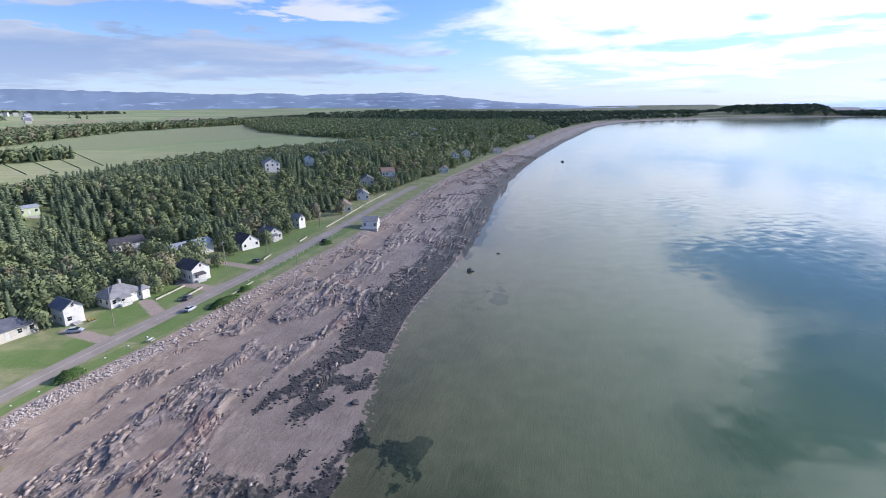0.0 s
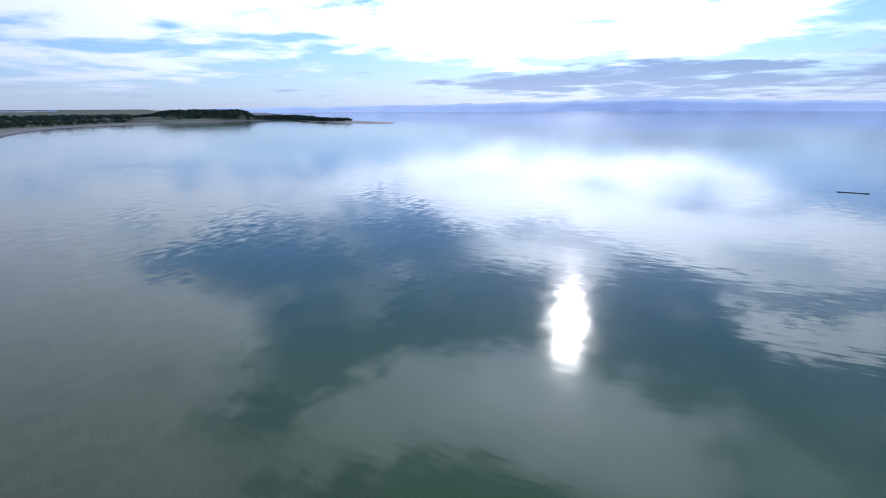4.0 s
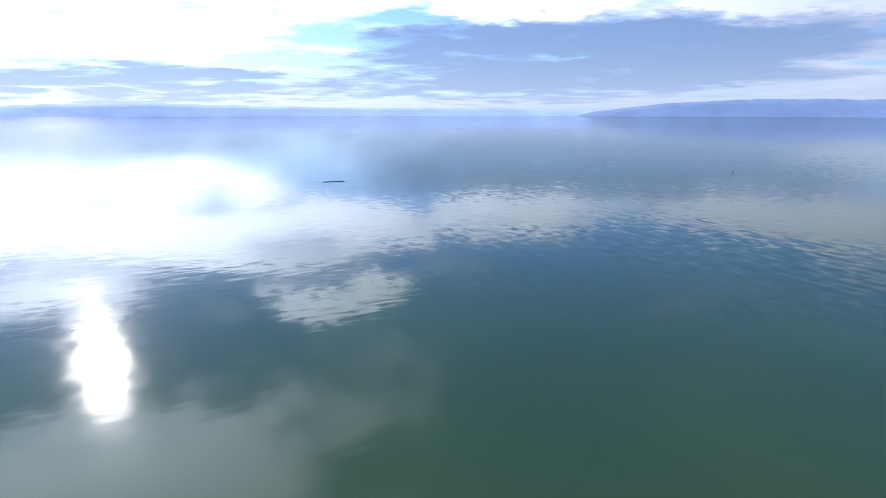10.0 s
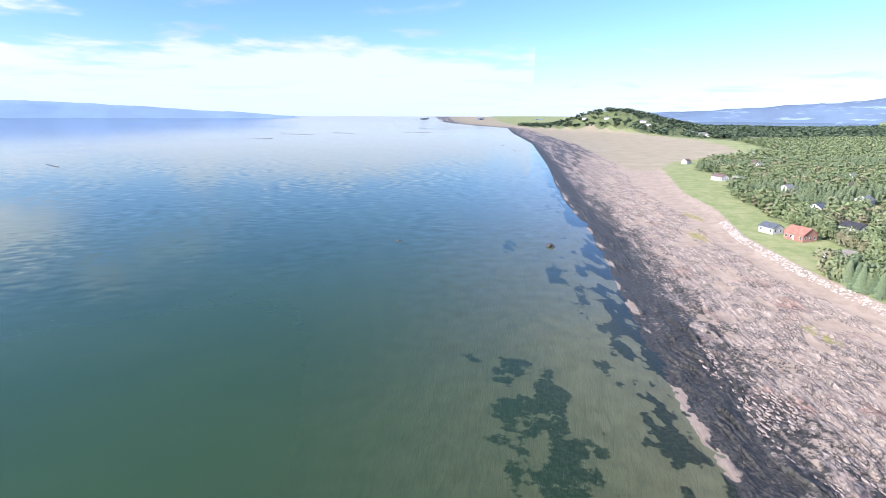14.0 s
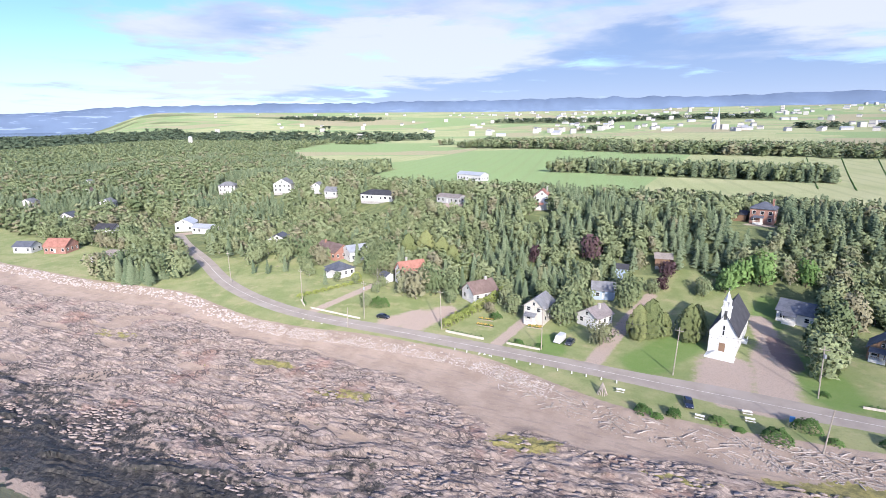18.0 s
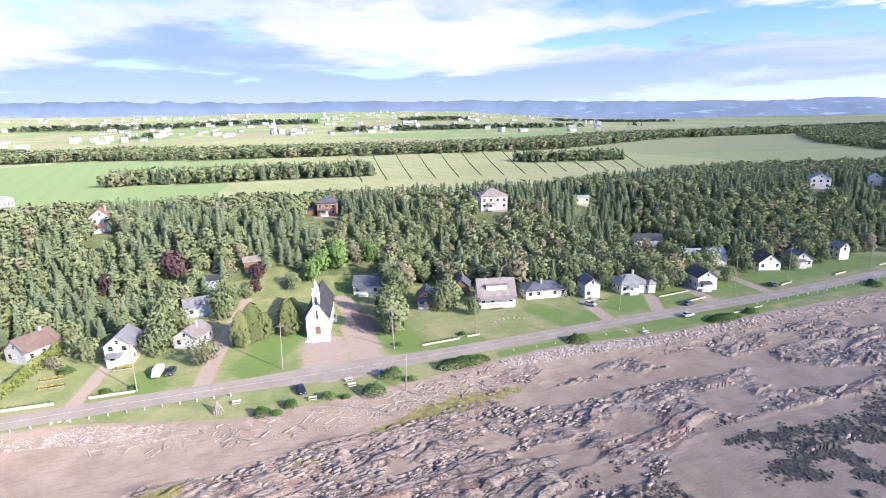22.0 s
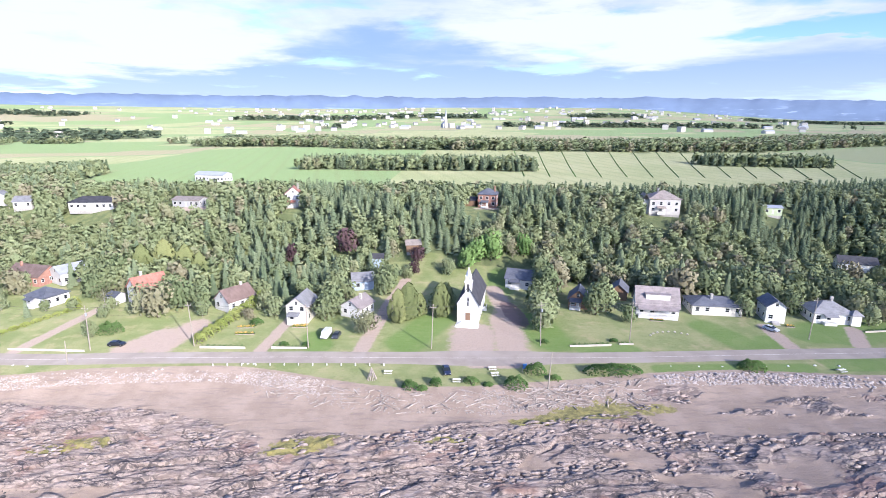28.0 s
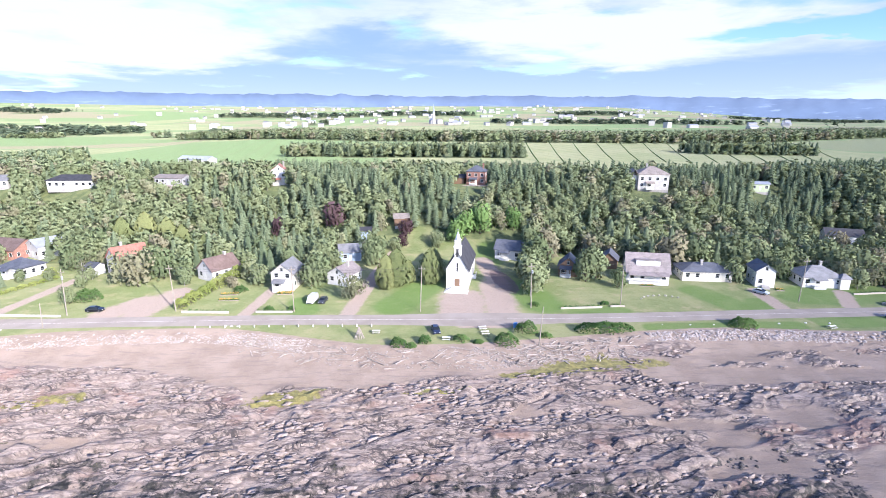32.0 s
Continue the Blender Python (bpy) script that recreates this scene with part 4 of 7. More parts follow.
def crown_shape(clumps=60, seed=0, wide=0.33, low=0.18, leaf=0.085, top=0.5, trunk=True, egg=False, limbs=3, single=False):
    """A broad-leaved tree one metre high: limbs and a lumpy crown of small leaf sprays with gaps; egg: one upright lobe."""
    r = np.random.default_rng(seed)
    verts, tris = [], []

    def limb(a, b, thick):
        k = len(verts)
        for n in range(3):
            w = n * 2.0944
            verts.append((a[0] + thick * math.cos(w), a[1] + thick * math.sin(w), a[2]))
        verts.append(tuple(b))
        tris.extend([(k + n, k + (n + 1) % 3, k + 3) for n in range(3)])

    if trunk:
        limb((0, 0, 0), (0.01, 0.0, 0.8), 0.022)
        for n in range(limbs):
            a = n * 2.1 + r.uniform(0, 1)
            far = r.uniform(0.55, 0.9)
            limb((0, 0, low + 0.3 * n / limbs), (far * wide * math.cos(a), far * wide * math.sin(a), low + 0.3 + 0.3 * n / limbs), 0.011)
    count = len(tris)
    outward = [(v[0], v[1], 0.02) for v in verts]
    lobes = [(r.uniform(-0.42, 0.42) * wide, r.uniform(-0.42, 0.42) * wide, low + (1 - low) * q, r.uniform(0.5, 0.78)) for q in (0.22, 0.36, 0.48, 0.6, 0.72)]
    for n in range(clumps):
        a, h = n * 2.39996, 1 - 2 * ((n + 0.5) / clumps)
        if egg:
            u = (n + 0.5) / clumps
            girth = wide * (math.sin(math.pi * min(1, u ** 0.72)) ** 0.62 * (1 - 0.25 * u) + 0.02) * r.uniform(0.72, 1.08) * (1 + 0.12 * math.sin(5 * a))
            centre = np.array((girth * math.cos(a), girth * math.sin(a), low + (1 - low) * u))
            out = np.array((math.cos(a), math.sin(a), 0.3)) + r.normal(0, 0.25, 3)
        else:
            lx, ly, lz, ls = lobes[n % 5]
            h = max(-0.7, h)
            ring = math.sqrt(max(0.0, 1 - h * h))
            grow = ls * r.uniform(0.68, 1.15)
            centre = np.array((lx + wide * grow * ring * math.cos(a), ly + wide * grow * ring * math.sin(a), min(0.98, lz + (1 - low) * 0.42 * grow * h)))
            out = np.array((ring * math.cos(a), ring * math.sin(a), h * 0.8 + 0.3)) + r.normal(0, 0.7, 3)
        out /= np.linalg.norm(out)
        across = np.cross(out, (0.0, 0.0, 1.0)) if egg else np.cross(out, r.normal(0, 1, 3))
        across /= np.linalg.norm(across)
        other = np.cross(out, across)
        size = leaf * r.uniform(0.7, 1.4)
        long = 1.7 if egg else 1.0
        k = len(verts)
        for ca, co in ((1, -0.6), (0, 1.2), (-1, -0.6)) if single else ((1, 0), (0, long), (-1, 0), (0, -long)):
            verts.append(tuple(centre + size * (ca * across + co * other) * r.uniform(0.75, 1.2) + out * size * (0.3 if ca else -0.3)))
            middle = np.array((0.0, 0.0, low + 0.35 * (1 - low))) if egg else np.array((lx, ly, lz - 0.05))
            outward.append(tuple((np.array(verts[-1]) - middle) * (1, 1, 0.5 if egg else 1.0) + (0, 0, 0.03) + 0.25 * size * out))
        tris += [(k, k + 1, k + 2)] if single else [(k, k + 1, k + 2), (k, k + 2, k + 3)]
    return rounded(verts, tris, count, outward)


SPRUCE = [spruce_shape(38, 3 + n, (0.24, 0.28, 0.21)[n]) for n in range(3)]
BROAD = [crown_shape(185, 20 + n, (0.32, 0.38, 0.28)[n], 0.08, 0.066, single=True) for n in range(3)]
SPRUCE_FAR = [spruce_shape(10, 40 + n, 0.24, False) for n in range(2)]
BROAD_MID = [crown_shape(84, 55 + n, (0.34, 0.39)[n], 0.06, 0.094, trunk=False, single=True) for n in range(2)]
BROAD_FAR = [crown_shape(30, 50 + n, 0.34, 0.05, 0.15, trunk=False, single=True) for n in range(2)]


def scatter(name, spots, shapes, materials, heights, label, stretch=1.0):
    """Many trees as one mesh: spots x, y; each with its own height, turn and tint."""
    if len(spots) == 0:
        return None
    spots = np.asarray(spots)
    ground_z = lie(spots[:, 0], spots[:, 1])
    pick = rng.integers(0, len(shapes), len(spots))
    tall = heights[0] + (heights[1] - heights[0]) * rng.beta(2.2, 2.0, len(spots))
    turn = rng.uniform(0, 6.283, len(spots))
    tint = 0.7 * rng.uniform(0, 1, len(spots)) + 0.3 * fbm(spots[:, 0] / 30, spots[:, 1] / 30, 90)
    girth = rng.uniform(0.85, 1.2, len(spots)) * stretch
    all_v, all_t, all_m, all_c, all_n, base = [], [], [], [], [], 0
    for n, (verts, tris, wood, outward) in enumerate(shapes):
        mine = np.flatnonzero(pick == n)
        if len(mine) == 0:
            continue
        c, s = np.cos(turn[mine])[:, None], np.sin(turn[mine])[:, None]
        h, g = tall[mine][:, None], (girth * tall)[mine][:, None]
        vx = (verts[:, 0] * c - verts[:, 1] * s) * g + spots[mine, 0][:, None]
        vy = (verts[:, 0] * s + verts[:, 1] * c) * g + spots[mine, 1][:, None]
        vz = verts[:, 2] * h + ground_z[mine][:, None] - 0.1
        all_v.append(np.stack([vx, vy, vz], -1).reshape(-1, 3))
        all_t.append((tris[None] + (np.arange(len(mine)) * len(verts))[:, None, None]).reshape(-1, 3) + base)
        all_m.append(np.tile(np.r_[np.ones(wood, np.int32), np.zeros(len(tris) - wood, np.int32)], len(mine)))
        all_c.append(np.repeat(tint[mine], len(verts)))
        all_n.append(np.stack([outward[:, 0] * c - outward[:, 1] * s, outward[:, 0] * s + outward[:, 1] * c, np.broadcast_to(outward[:, 2], vx.shape)], -1).reshape(-1, 3))
        base += len(mine) * len(verts)
    mesh = sheet(name, np.concatenate(all_v), np.concatenate(all_t), materials, False, np.concatenate(all_n))
    mesh.polygons.foreach_set("material_index", np.concatenate(all_m).astype(np.int32))
    mesh.attributes.new("tint", "FLOAT", "POINT").data.foreach_set("value", np.concatenate(all_c).astype(np.float32))
    return tagged(new(name, mesh), label, "trees", kind="stuff")


KEEP_CLEAR = []      # places that trees leave free: x, y, radius


def spots_in(x0, x1, y0, y1, gap):
    """Jittered places in a box, gap metres apart, where woods() says so and nothing stands."""
    gx, gy = np.meshgrid(np.arange(x0, x1, gap), np.arange(y0, y1, gap))
    x = (gx + rng.uniform(-0.48, 0.48, gx.shape) * gap).ravel()
    y = (gy + rng.uniform(-0.48, 0.48, gy.shape) * gap).ravel()
    good = woods(x, y) & (np.hypot(x, y) < 4300)
    for cx, cy, r in KEEP_CLEAR:
        good &= (x - cx) ** 2 + (y - cy) ** 2 > r * r
    good &= np.abs(y - ROAD(x)) > np.where((x > -400) & (x < 400), 7, 0)
    return np.stack([x[good], y[good]], 1)


def build_forest():
    near = spots_in(-330, 520, 120, 375, 3.9)
    kind = fbm(near[:, 0] / 34, near[:, 1] / 34, 95) + 0.12 * np.where((near[:, 0] > 0) & (near[:, 0] < 95) & (near[:, 1] > 205), 1, 0) - 0.04 * np.where(near[:, 0] > 95, 1, 0) - 0.10 * np.where(near[:, 0] < -110, 1, 0) - 0.05 * np.where(near[:, 1] < 215, 1, 0)
    conifer = kind + rng.normal(0, 0.09, len(near)) > 0.50
    scatter("spruce_forest", near[conifer], SPRUCE, [M["spruce"], M["bark"]], (6.0, 11.5), "dense dark green spruce forest on the bluff", 1.05)
    scatter("broadleaf_forest", near[~conifer], BROAD, [M["broad"], M["birch"]], (5.5, 10.5), "mixed green broad-leaved woodland on the bluff", 1.05)
    lots = spots_in(-330, 520, 375, 560, 4.4)
    conifer = rng.uniform(0, 1, len(lots)) < 0.72
    scatter("spruce_lot", lots[conifer], SPRUCE, [M["spruce"], M["bark"]], (7.5, 13.5), "dark spruce woodlots between the fields")
    scatter("broadleaf_lot", lots[~conifer], BROAD_FAR, [M["broad"]], (8.0, 13.0), "green broad-leaved trees in the woodlots", 1.1)
    west = spots_in(-760, -330, 60, 640, 5.6)
    conifer = fbm(west[:, 0] / 40, west[:, 1] / 40, 96) + rng.normal(0, 0.08, len(west)) > 0.53
    scatter("spruce_grove", west[conifer], SPRUCE, [M["spruce"], M["bark"]], (6.5, 12.0), "dark spruces among the western woods", 1.15)
    scatter("broadleaf_grove", west[~conifer], BROAD_MID, [M["broad"]], (6.0, 11.0), "mixed green broad-leaved woods west of the village", 1.15)
    middle = np.concatenate([spots_in(-1400, -760, 60, 1100, 8.0), spots_in(-760, -330, 640, 1100, 8.0), spots_in(520, 1500, 100, 1150, 8.0), spots_in(-330, 520, 560, 1000, 7.2)])
    conifer = rng.uniform(0, 1, len(middle)) < 0.5
    belt = middle[:, 1] > BELT(middle[:, 0]) - 20
    for rows, high, name_end in ((belt, (10, 16.5), "belt"), (~belt, (8, 14), "woods")):
        scatter("spruce_" + name_end, middle[conifer & rows], SPRUCE_FAR, [M["spruce"]], high, "dark spruce woods beyond the fields", 1.15)
        scatter("broadleaf_" + name_end, middle[~conifer & rows], BROAD_FAR, [M["broad"]], (high[0] - 1, high[1] - 2), "green broad-leaved woods beyond the fields", 1.2)
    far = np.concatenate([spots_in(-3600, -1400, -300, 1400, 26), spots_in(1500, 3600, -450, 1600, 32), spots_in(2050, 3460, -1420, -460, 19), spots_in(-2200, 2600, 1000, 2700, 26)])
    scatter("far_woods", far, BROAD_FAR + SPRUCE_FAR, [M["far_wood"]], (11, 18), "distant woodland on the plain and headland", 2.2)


def tree_mesh(shape, tree_look, trunk_look):
    verts, tris, wood, outward = shape
    crown = sheet("crown", verts, tris[wood:], [tree_look], False, outward)
    trunk = sheet("trunk", verts, tris[:wood], [trunk_look], False) if wood else None
    return crown, trunk


TREES = {}


def tree(kind, x, y, tall, label, group="garden trees", girth=1.0):
    """One tree: a trunk with limbs and a crown of leaf clumps or sprays."""
    if kind not in TREES:
        shape = dict(spruce=lambda: spruce_shape(110, 60, 0.2), cedar=lambda: crown_shape(420, 61, 0.27, 0.02, 0.038, egg=True),
                     broad=lambda: crown_shape(420, 62, 0.46, 0.10, 0.050), bright=lambda: crown_shape(360, 63, 0.42, 0.12, 0.055),
                     purple=lambda: crown_shape(300, 64, 0.45, 0.12, 0.055), willow=lambda: crown_shape(170, 65, 0.62, 0.1, 0.035, limbs=12),
                     birch=lambda: crown_shape(330, 66, 0.34, 0.08, 0.048), maple=lambda: crown_shape(460, 67, 0.55, 0.08, 0.042))[kind]()
        TREES[kind] = tree_mesh(shape, M["broad" if kind == "birch" else "willow" if kind == "maple" else kind], M["birch" if kind in ("birch", "willow") else "bark"])
    crown, trunk = TREES[kind]
    base = new("spruce_tree" if kind == "spruce" else "cedar_tree" if kind == "cedar" else "tree")
    base.matrix_basis = pose(x, y, float(lie(x, y)) - 0.1, 0, 0, (x * 37 + y * 91) % 360) @ Matrix.Diagonal((tall * girth, tall * girth, tall, 1))
    part("crown", crown, None, base)
    if trunk:
        part("trunk", trunk, None, base)
    KEEP_CLEAR.append((x, y, 2.0))
    if kind in ("purple", "bright"):
        KEEP_CLEAR.append((x, y - 3.0, tall * 0.45))
        KEEP_CLEAR.append((x, y - 8.0, tall * 0.4))
    return tagged(base, label, "tree", group)


def stem_shape():
    bm = bmesh.new()
    bmesh.ops.create_cone(bm, segments=5, radius1=0.05, radius2=0.02, depth=1.0, matrix=Matrix.Translation((0, 0, 0.5)))
    return bm


def bush(x, y, rx, ry, high, look_of, label, turn=0.0, name="bush", seed=0):
    """A low spreading shrub of leaf clumps over short stems."""
    r = np.random.default_rng(seed + int(x * 7 + y * 13) % 999)
    verts, tris = [], []
    count = int(90 + 40 * rx * ry)
    for n in range(count):
        a, q = r.uniform(0, 6.283), math.sqrt(r.uniform(0, 1))
        lump = 0.75 + 0.5 * float(value(math.cos(a) * q * 3 + x, math.sin(a) * q * 3 + y, 5))
        px, py, pz = rx * q * math.cos(a), ry * q * math.sin(a), high * lump * math.sqrt(max(0.05, 1 - q ** 2.6)) * r.uniform(0.75, 1.0)
        size = 0.27 * r.uniform(0.7, 1.3)
        k = len(verts)
        verts.append((px, py, pz + 0.12))
        for m in range(3):
            w = m * 2.094 + a + r.uniform(-0.5, 0.5)
            verts.append((px + size * math.cos(w), py + size * math.sin(w), max(0.0, pz - size * r.uniform(-0.2, 0.9))))
        tris += [(k, k + 1 + m, k + 1 + (m + 1) % 3) for m in range(3)]
    base = new(name)
    base.matrix_basis = pose(x, y, float(lie(x, y)) - 0.05, 0, 0, turn)
    p = np.array(verts)
    p, faces, _, outward = rounded(verts, tris, 0, np.stack([p[:, 0] / rx, p[:, 1] / ry, p[:, 2] / high + 0.3], 1))
    part("leaves", sheet("leaves", p, faces, [look_of], False, outward), None, base)
    for n in range(5):
        a = n * 1.2566
        part("stem", shared("bush_stem", stem_shape, M["bark"]), None, base, "", pose(0.4 * rx * math.cos(a), 0.4 * ry * math.sin(a), 0, 12 * math.sin(a), 12 * math.cos(a), 0) @ Matrix.Diagonal((1, 1, high * 0.8, 1)))
    return tagged(base, label, "bush", "shore bushes")


# ---- houses ----
def box(bm, x0, x1, y0, y1, z0, z1):
    c = [bm.verts.new((x, y, z)) for z in (z0, z1) for x, y in ((x0, y0), (x1, y0), (x1, y1), (x0, y1))]
    for q in ((3, 2, 1, 0), (4, 5, 6, 7), (0, 1, 5, 4), (1, 2, 6, 5), (2, 3, 7, 6), (3, 0, 4, 7)):
        bm.faces.new([c[n] for n in q])


def solid(*boxes):
    bm = bmesh.new()
    for b in boxes:
        box(bm, *b)
    return bm


def slabs(bm, outline_top, thick):
    """A slab: a flat outline and its copy thick lower."""
    top = [bm.verts.new(p) for p in outline_top]
    low = [bm.verts.new((p[0], p[1], p[2] - thick)) for p in outline_top]
    bm.faces.new(top)
    bm.faces.new(low[::-1])
    count = len(top)
    for n in range(count):
        bm.faces.new((top[n], low[n], low[(n + 1) % count], top[(n + 1) % count]))


def turned(points, along):
    """Swaps x and y where the ridge runs front to back."""
    return points if along == "x" else [(-y, x, z) for x, y, z in points]


def body_shape(w, d, h, rise, style):
    """Walls up to the eaves, with the gables where the roof has them."""
    bm = solid((-w / 2, w / 2, -d / 2, d / 2, -0.6, h))
    if style in ("x", "y"):
        a, b = (w / 2, d / 2) if style == "x" else (d / 2, w / 2)
        pts = [(-a, -b, h), (-a, b, h), (-a, 0, h + rise), (a, -b, h), (a, b, h), (a, 0, h + rise)]
        v = [bm.verts.new(p) for p in turned(pts, style)]
        for q in ((0, 2, 1), (3, 4, 5), (0, 3, 5, 2), (1, 2, 5, 4), (0, 1, 4, 3)):
            bm.faces.new([v[n] for n in q])
    bmesh.ops.recalc_face_normals(bm, faces=bm.faces)
    return bm


def roof_shape(w, d, h, rise, style, over=0.45, thick=0.16):
    bm = bmesh.new()
    if style in ("x", "y"):
        a, b = (w / 2, d / 2) if style == "x" else (d / 2, w / 2)
        drop = rise * over / b
        for side in (-1, 1):
            pts = [(-a - over, side * (b + over), h - drop + 0.2), (a + over, side * (b + over), h - drop + 0.2), (a + over, 0, h + rise + 0.2), (-a - over, 0, h + rise + 0.2)]
            slabs(bm, turned(pts if side < 0 else pts[::-1], style), thick)
    elif style == "hip":
        a, b = w / 2 + over, d / 2 + over
        r = max(a - b, 0.3) if w >= d else 0.0
        q = max(b - a, 0.3) if d > w else 0.0
        eave, top = h + 0.12, h + rise
        p = [(-a, -b, eave), (a, -b, eave), (a, b, eave), (-a, b, eave), (-r, -q, top), (r, q, top)]
        v = [bm.verts.new(c) for c in p]
        low = [bm.verts.new((c[0], c[1], eave - 0.22)) for c in p[:4]]
        if w >= d:
            for f in ((0, 1, 5, 4), (2, 3, 4, 5), (1, 2, 5), (3, 0, 4)):
                bm.faces.new([v[n] for n in f])
        else:
            for f in ((0, 1, 4), (1, 2, 5, 4), (2, 3, 5), (3, 0, 4, 5)):
                bm.faces.new([v[n] for n in f])
        for n in range(4):
            bm.faces.new((v[n], low[n], low[(n + 1) % 4], v[(n + 1) % 4]))
        bm.faces.new(low[::-1])
    bmesh.ops.recalc_face_normals(bm, faces=bm.faces)
    return bm


SHARED = {}


def shared(key, make, look_of):
    if key not in SHARED:
        bm = make()
        mesh = bpy.data.meshes.new(key)
        bm.to_mesh(mesh)
        bm.free()
        mesh.materials.append(look_of)
        SHARED[key] = mesh
    return SHARED[key]


def window_rim():
    return solid((-0.55, 0.55, -0.06, 0.04, -0.72, -0.62), (-0.55, 0.55, -0.06, 0.04, 0.62, 0.72), (-0.55, -0.46, -0.06, 0.04, -0.62, 0.62), (0.46, 0.55, -0.06, 0.04, -0.62, 0.62), (-0.46, 0.46, -0.05, 0.04, -0.03, 0.03))


def add_window(home, x, y, z, side, wide=1.0, high=1.0):
    """A window in a wall; side: the turn of the wall it sits in (0: front)."""
    place = pose(x, y, z, 0, 0, side) @ Matrix.Diagonal((wide, 1, high, 1))
    rim = part("window", shared("window_rim", window_rim, M["trim"]), None, home, "", place)
    part("pane", shared("window_pane", lambda: solid((-0.46, 0.46, -0.025, 0.03, -0.62, 0.62)), M["glass"]), None, rim)


def add_door(home, x, y, z, side, look_of):
    leaf = part("door", shared("door_leaf" + look_of.name, lambda: solid((-0.46, 0.46, -0.05, 0.04, 0, 2.05)), look_of), None, home, "", pose(x, y, z, 0, 0, side))
    part("door_handle", shared("door_knob", lambda: solid((0.32, 0.38, -0.11, -0.05, 0.98, 1.04)), M["rim"]), None, leaf)


def wall_windows(home, w, d, h, count_front=None, skip_door=True):
    """Even rows of windows on the front and both sides, storey by storey."""
    storeys = max(1, int((h + 0.6) // 2.7))
    for level in range(storeys):
        z = 1.55 + 2.7 * level
        for side, span, out in ((0, w, d / 2), (-90, d, w / 2), (90, d, w / 2)):
            many = max(1, int(span // 2.6))
            for n in range(many):
                u = (n + 0.5) / many * span - span / 2
                if side == 0 and level == 0 and skip_door and n == many // 2:
                    continue
                a = radians(side)
                x, y = u * math.cos(a) + out * math.sin(a), u * math.sin(a) - out * math.cos(a)
                add_window(home, x, y, z, side, 1.0 + 0.25 * (side == 0))


def porch(home, x, y, w, d, high=2.5, roof_look=None, rail=True):
    """A veranda: deck, posts, railing, lean-to roof."""
    part("deck", solid((x - w / 2, x + w / 2, y - d, y, -0.5, 0.35)), M["trim"], home)
    for n in range(max(2, int(w // 2.4) + 1)):
        px = x - w / 2 + 0.15 + n * (w - 0.3) / max(1, int(w // 2.4))
        part("post", shared("porch_post%.1f" % high, lambda: solid((-0.07, 0.07, -0.07, 0.07, 0.35, high)), M["trim"]), None, home, "", Matrix.Translation((px, y - d + 0.12, 0)))
    if rail:
        bars = [(x - w / 2, x + w / 2, y - d + 0.08, y - d + 0.14, 1.2, 1.28), (x - w / 2, x + w / 2, y - d + 0.08, y - d + 0.14, 0.5, 0.56)]
        for n in range(int(w / 0.35)):
            bars.append((x - w / 2 + n * 0.35, x - w / 2 + n * 0.35 + 0.05, y - d + 0.09, y - d + 0.13, 0.5, 1.2))
        part("railing", solid(*bars), M["trim"], home)
    bm = bmesh.new()
    slabs(bm, [(x - w / 2 - 0.2, y - d - 0.3, high), (x + w / 2 + 0.2, y - d - 0.3, high), (x + w / 2 + 0.2, y, high + 0.7), (x - w / 2 - 0.2, y, high + 0.7)], 0.12)
    part("porch_roof", bm, roof_look or M["grey"], home)


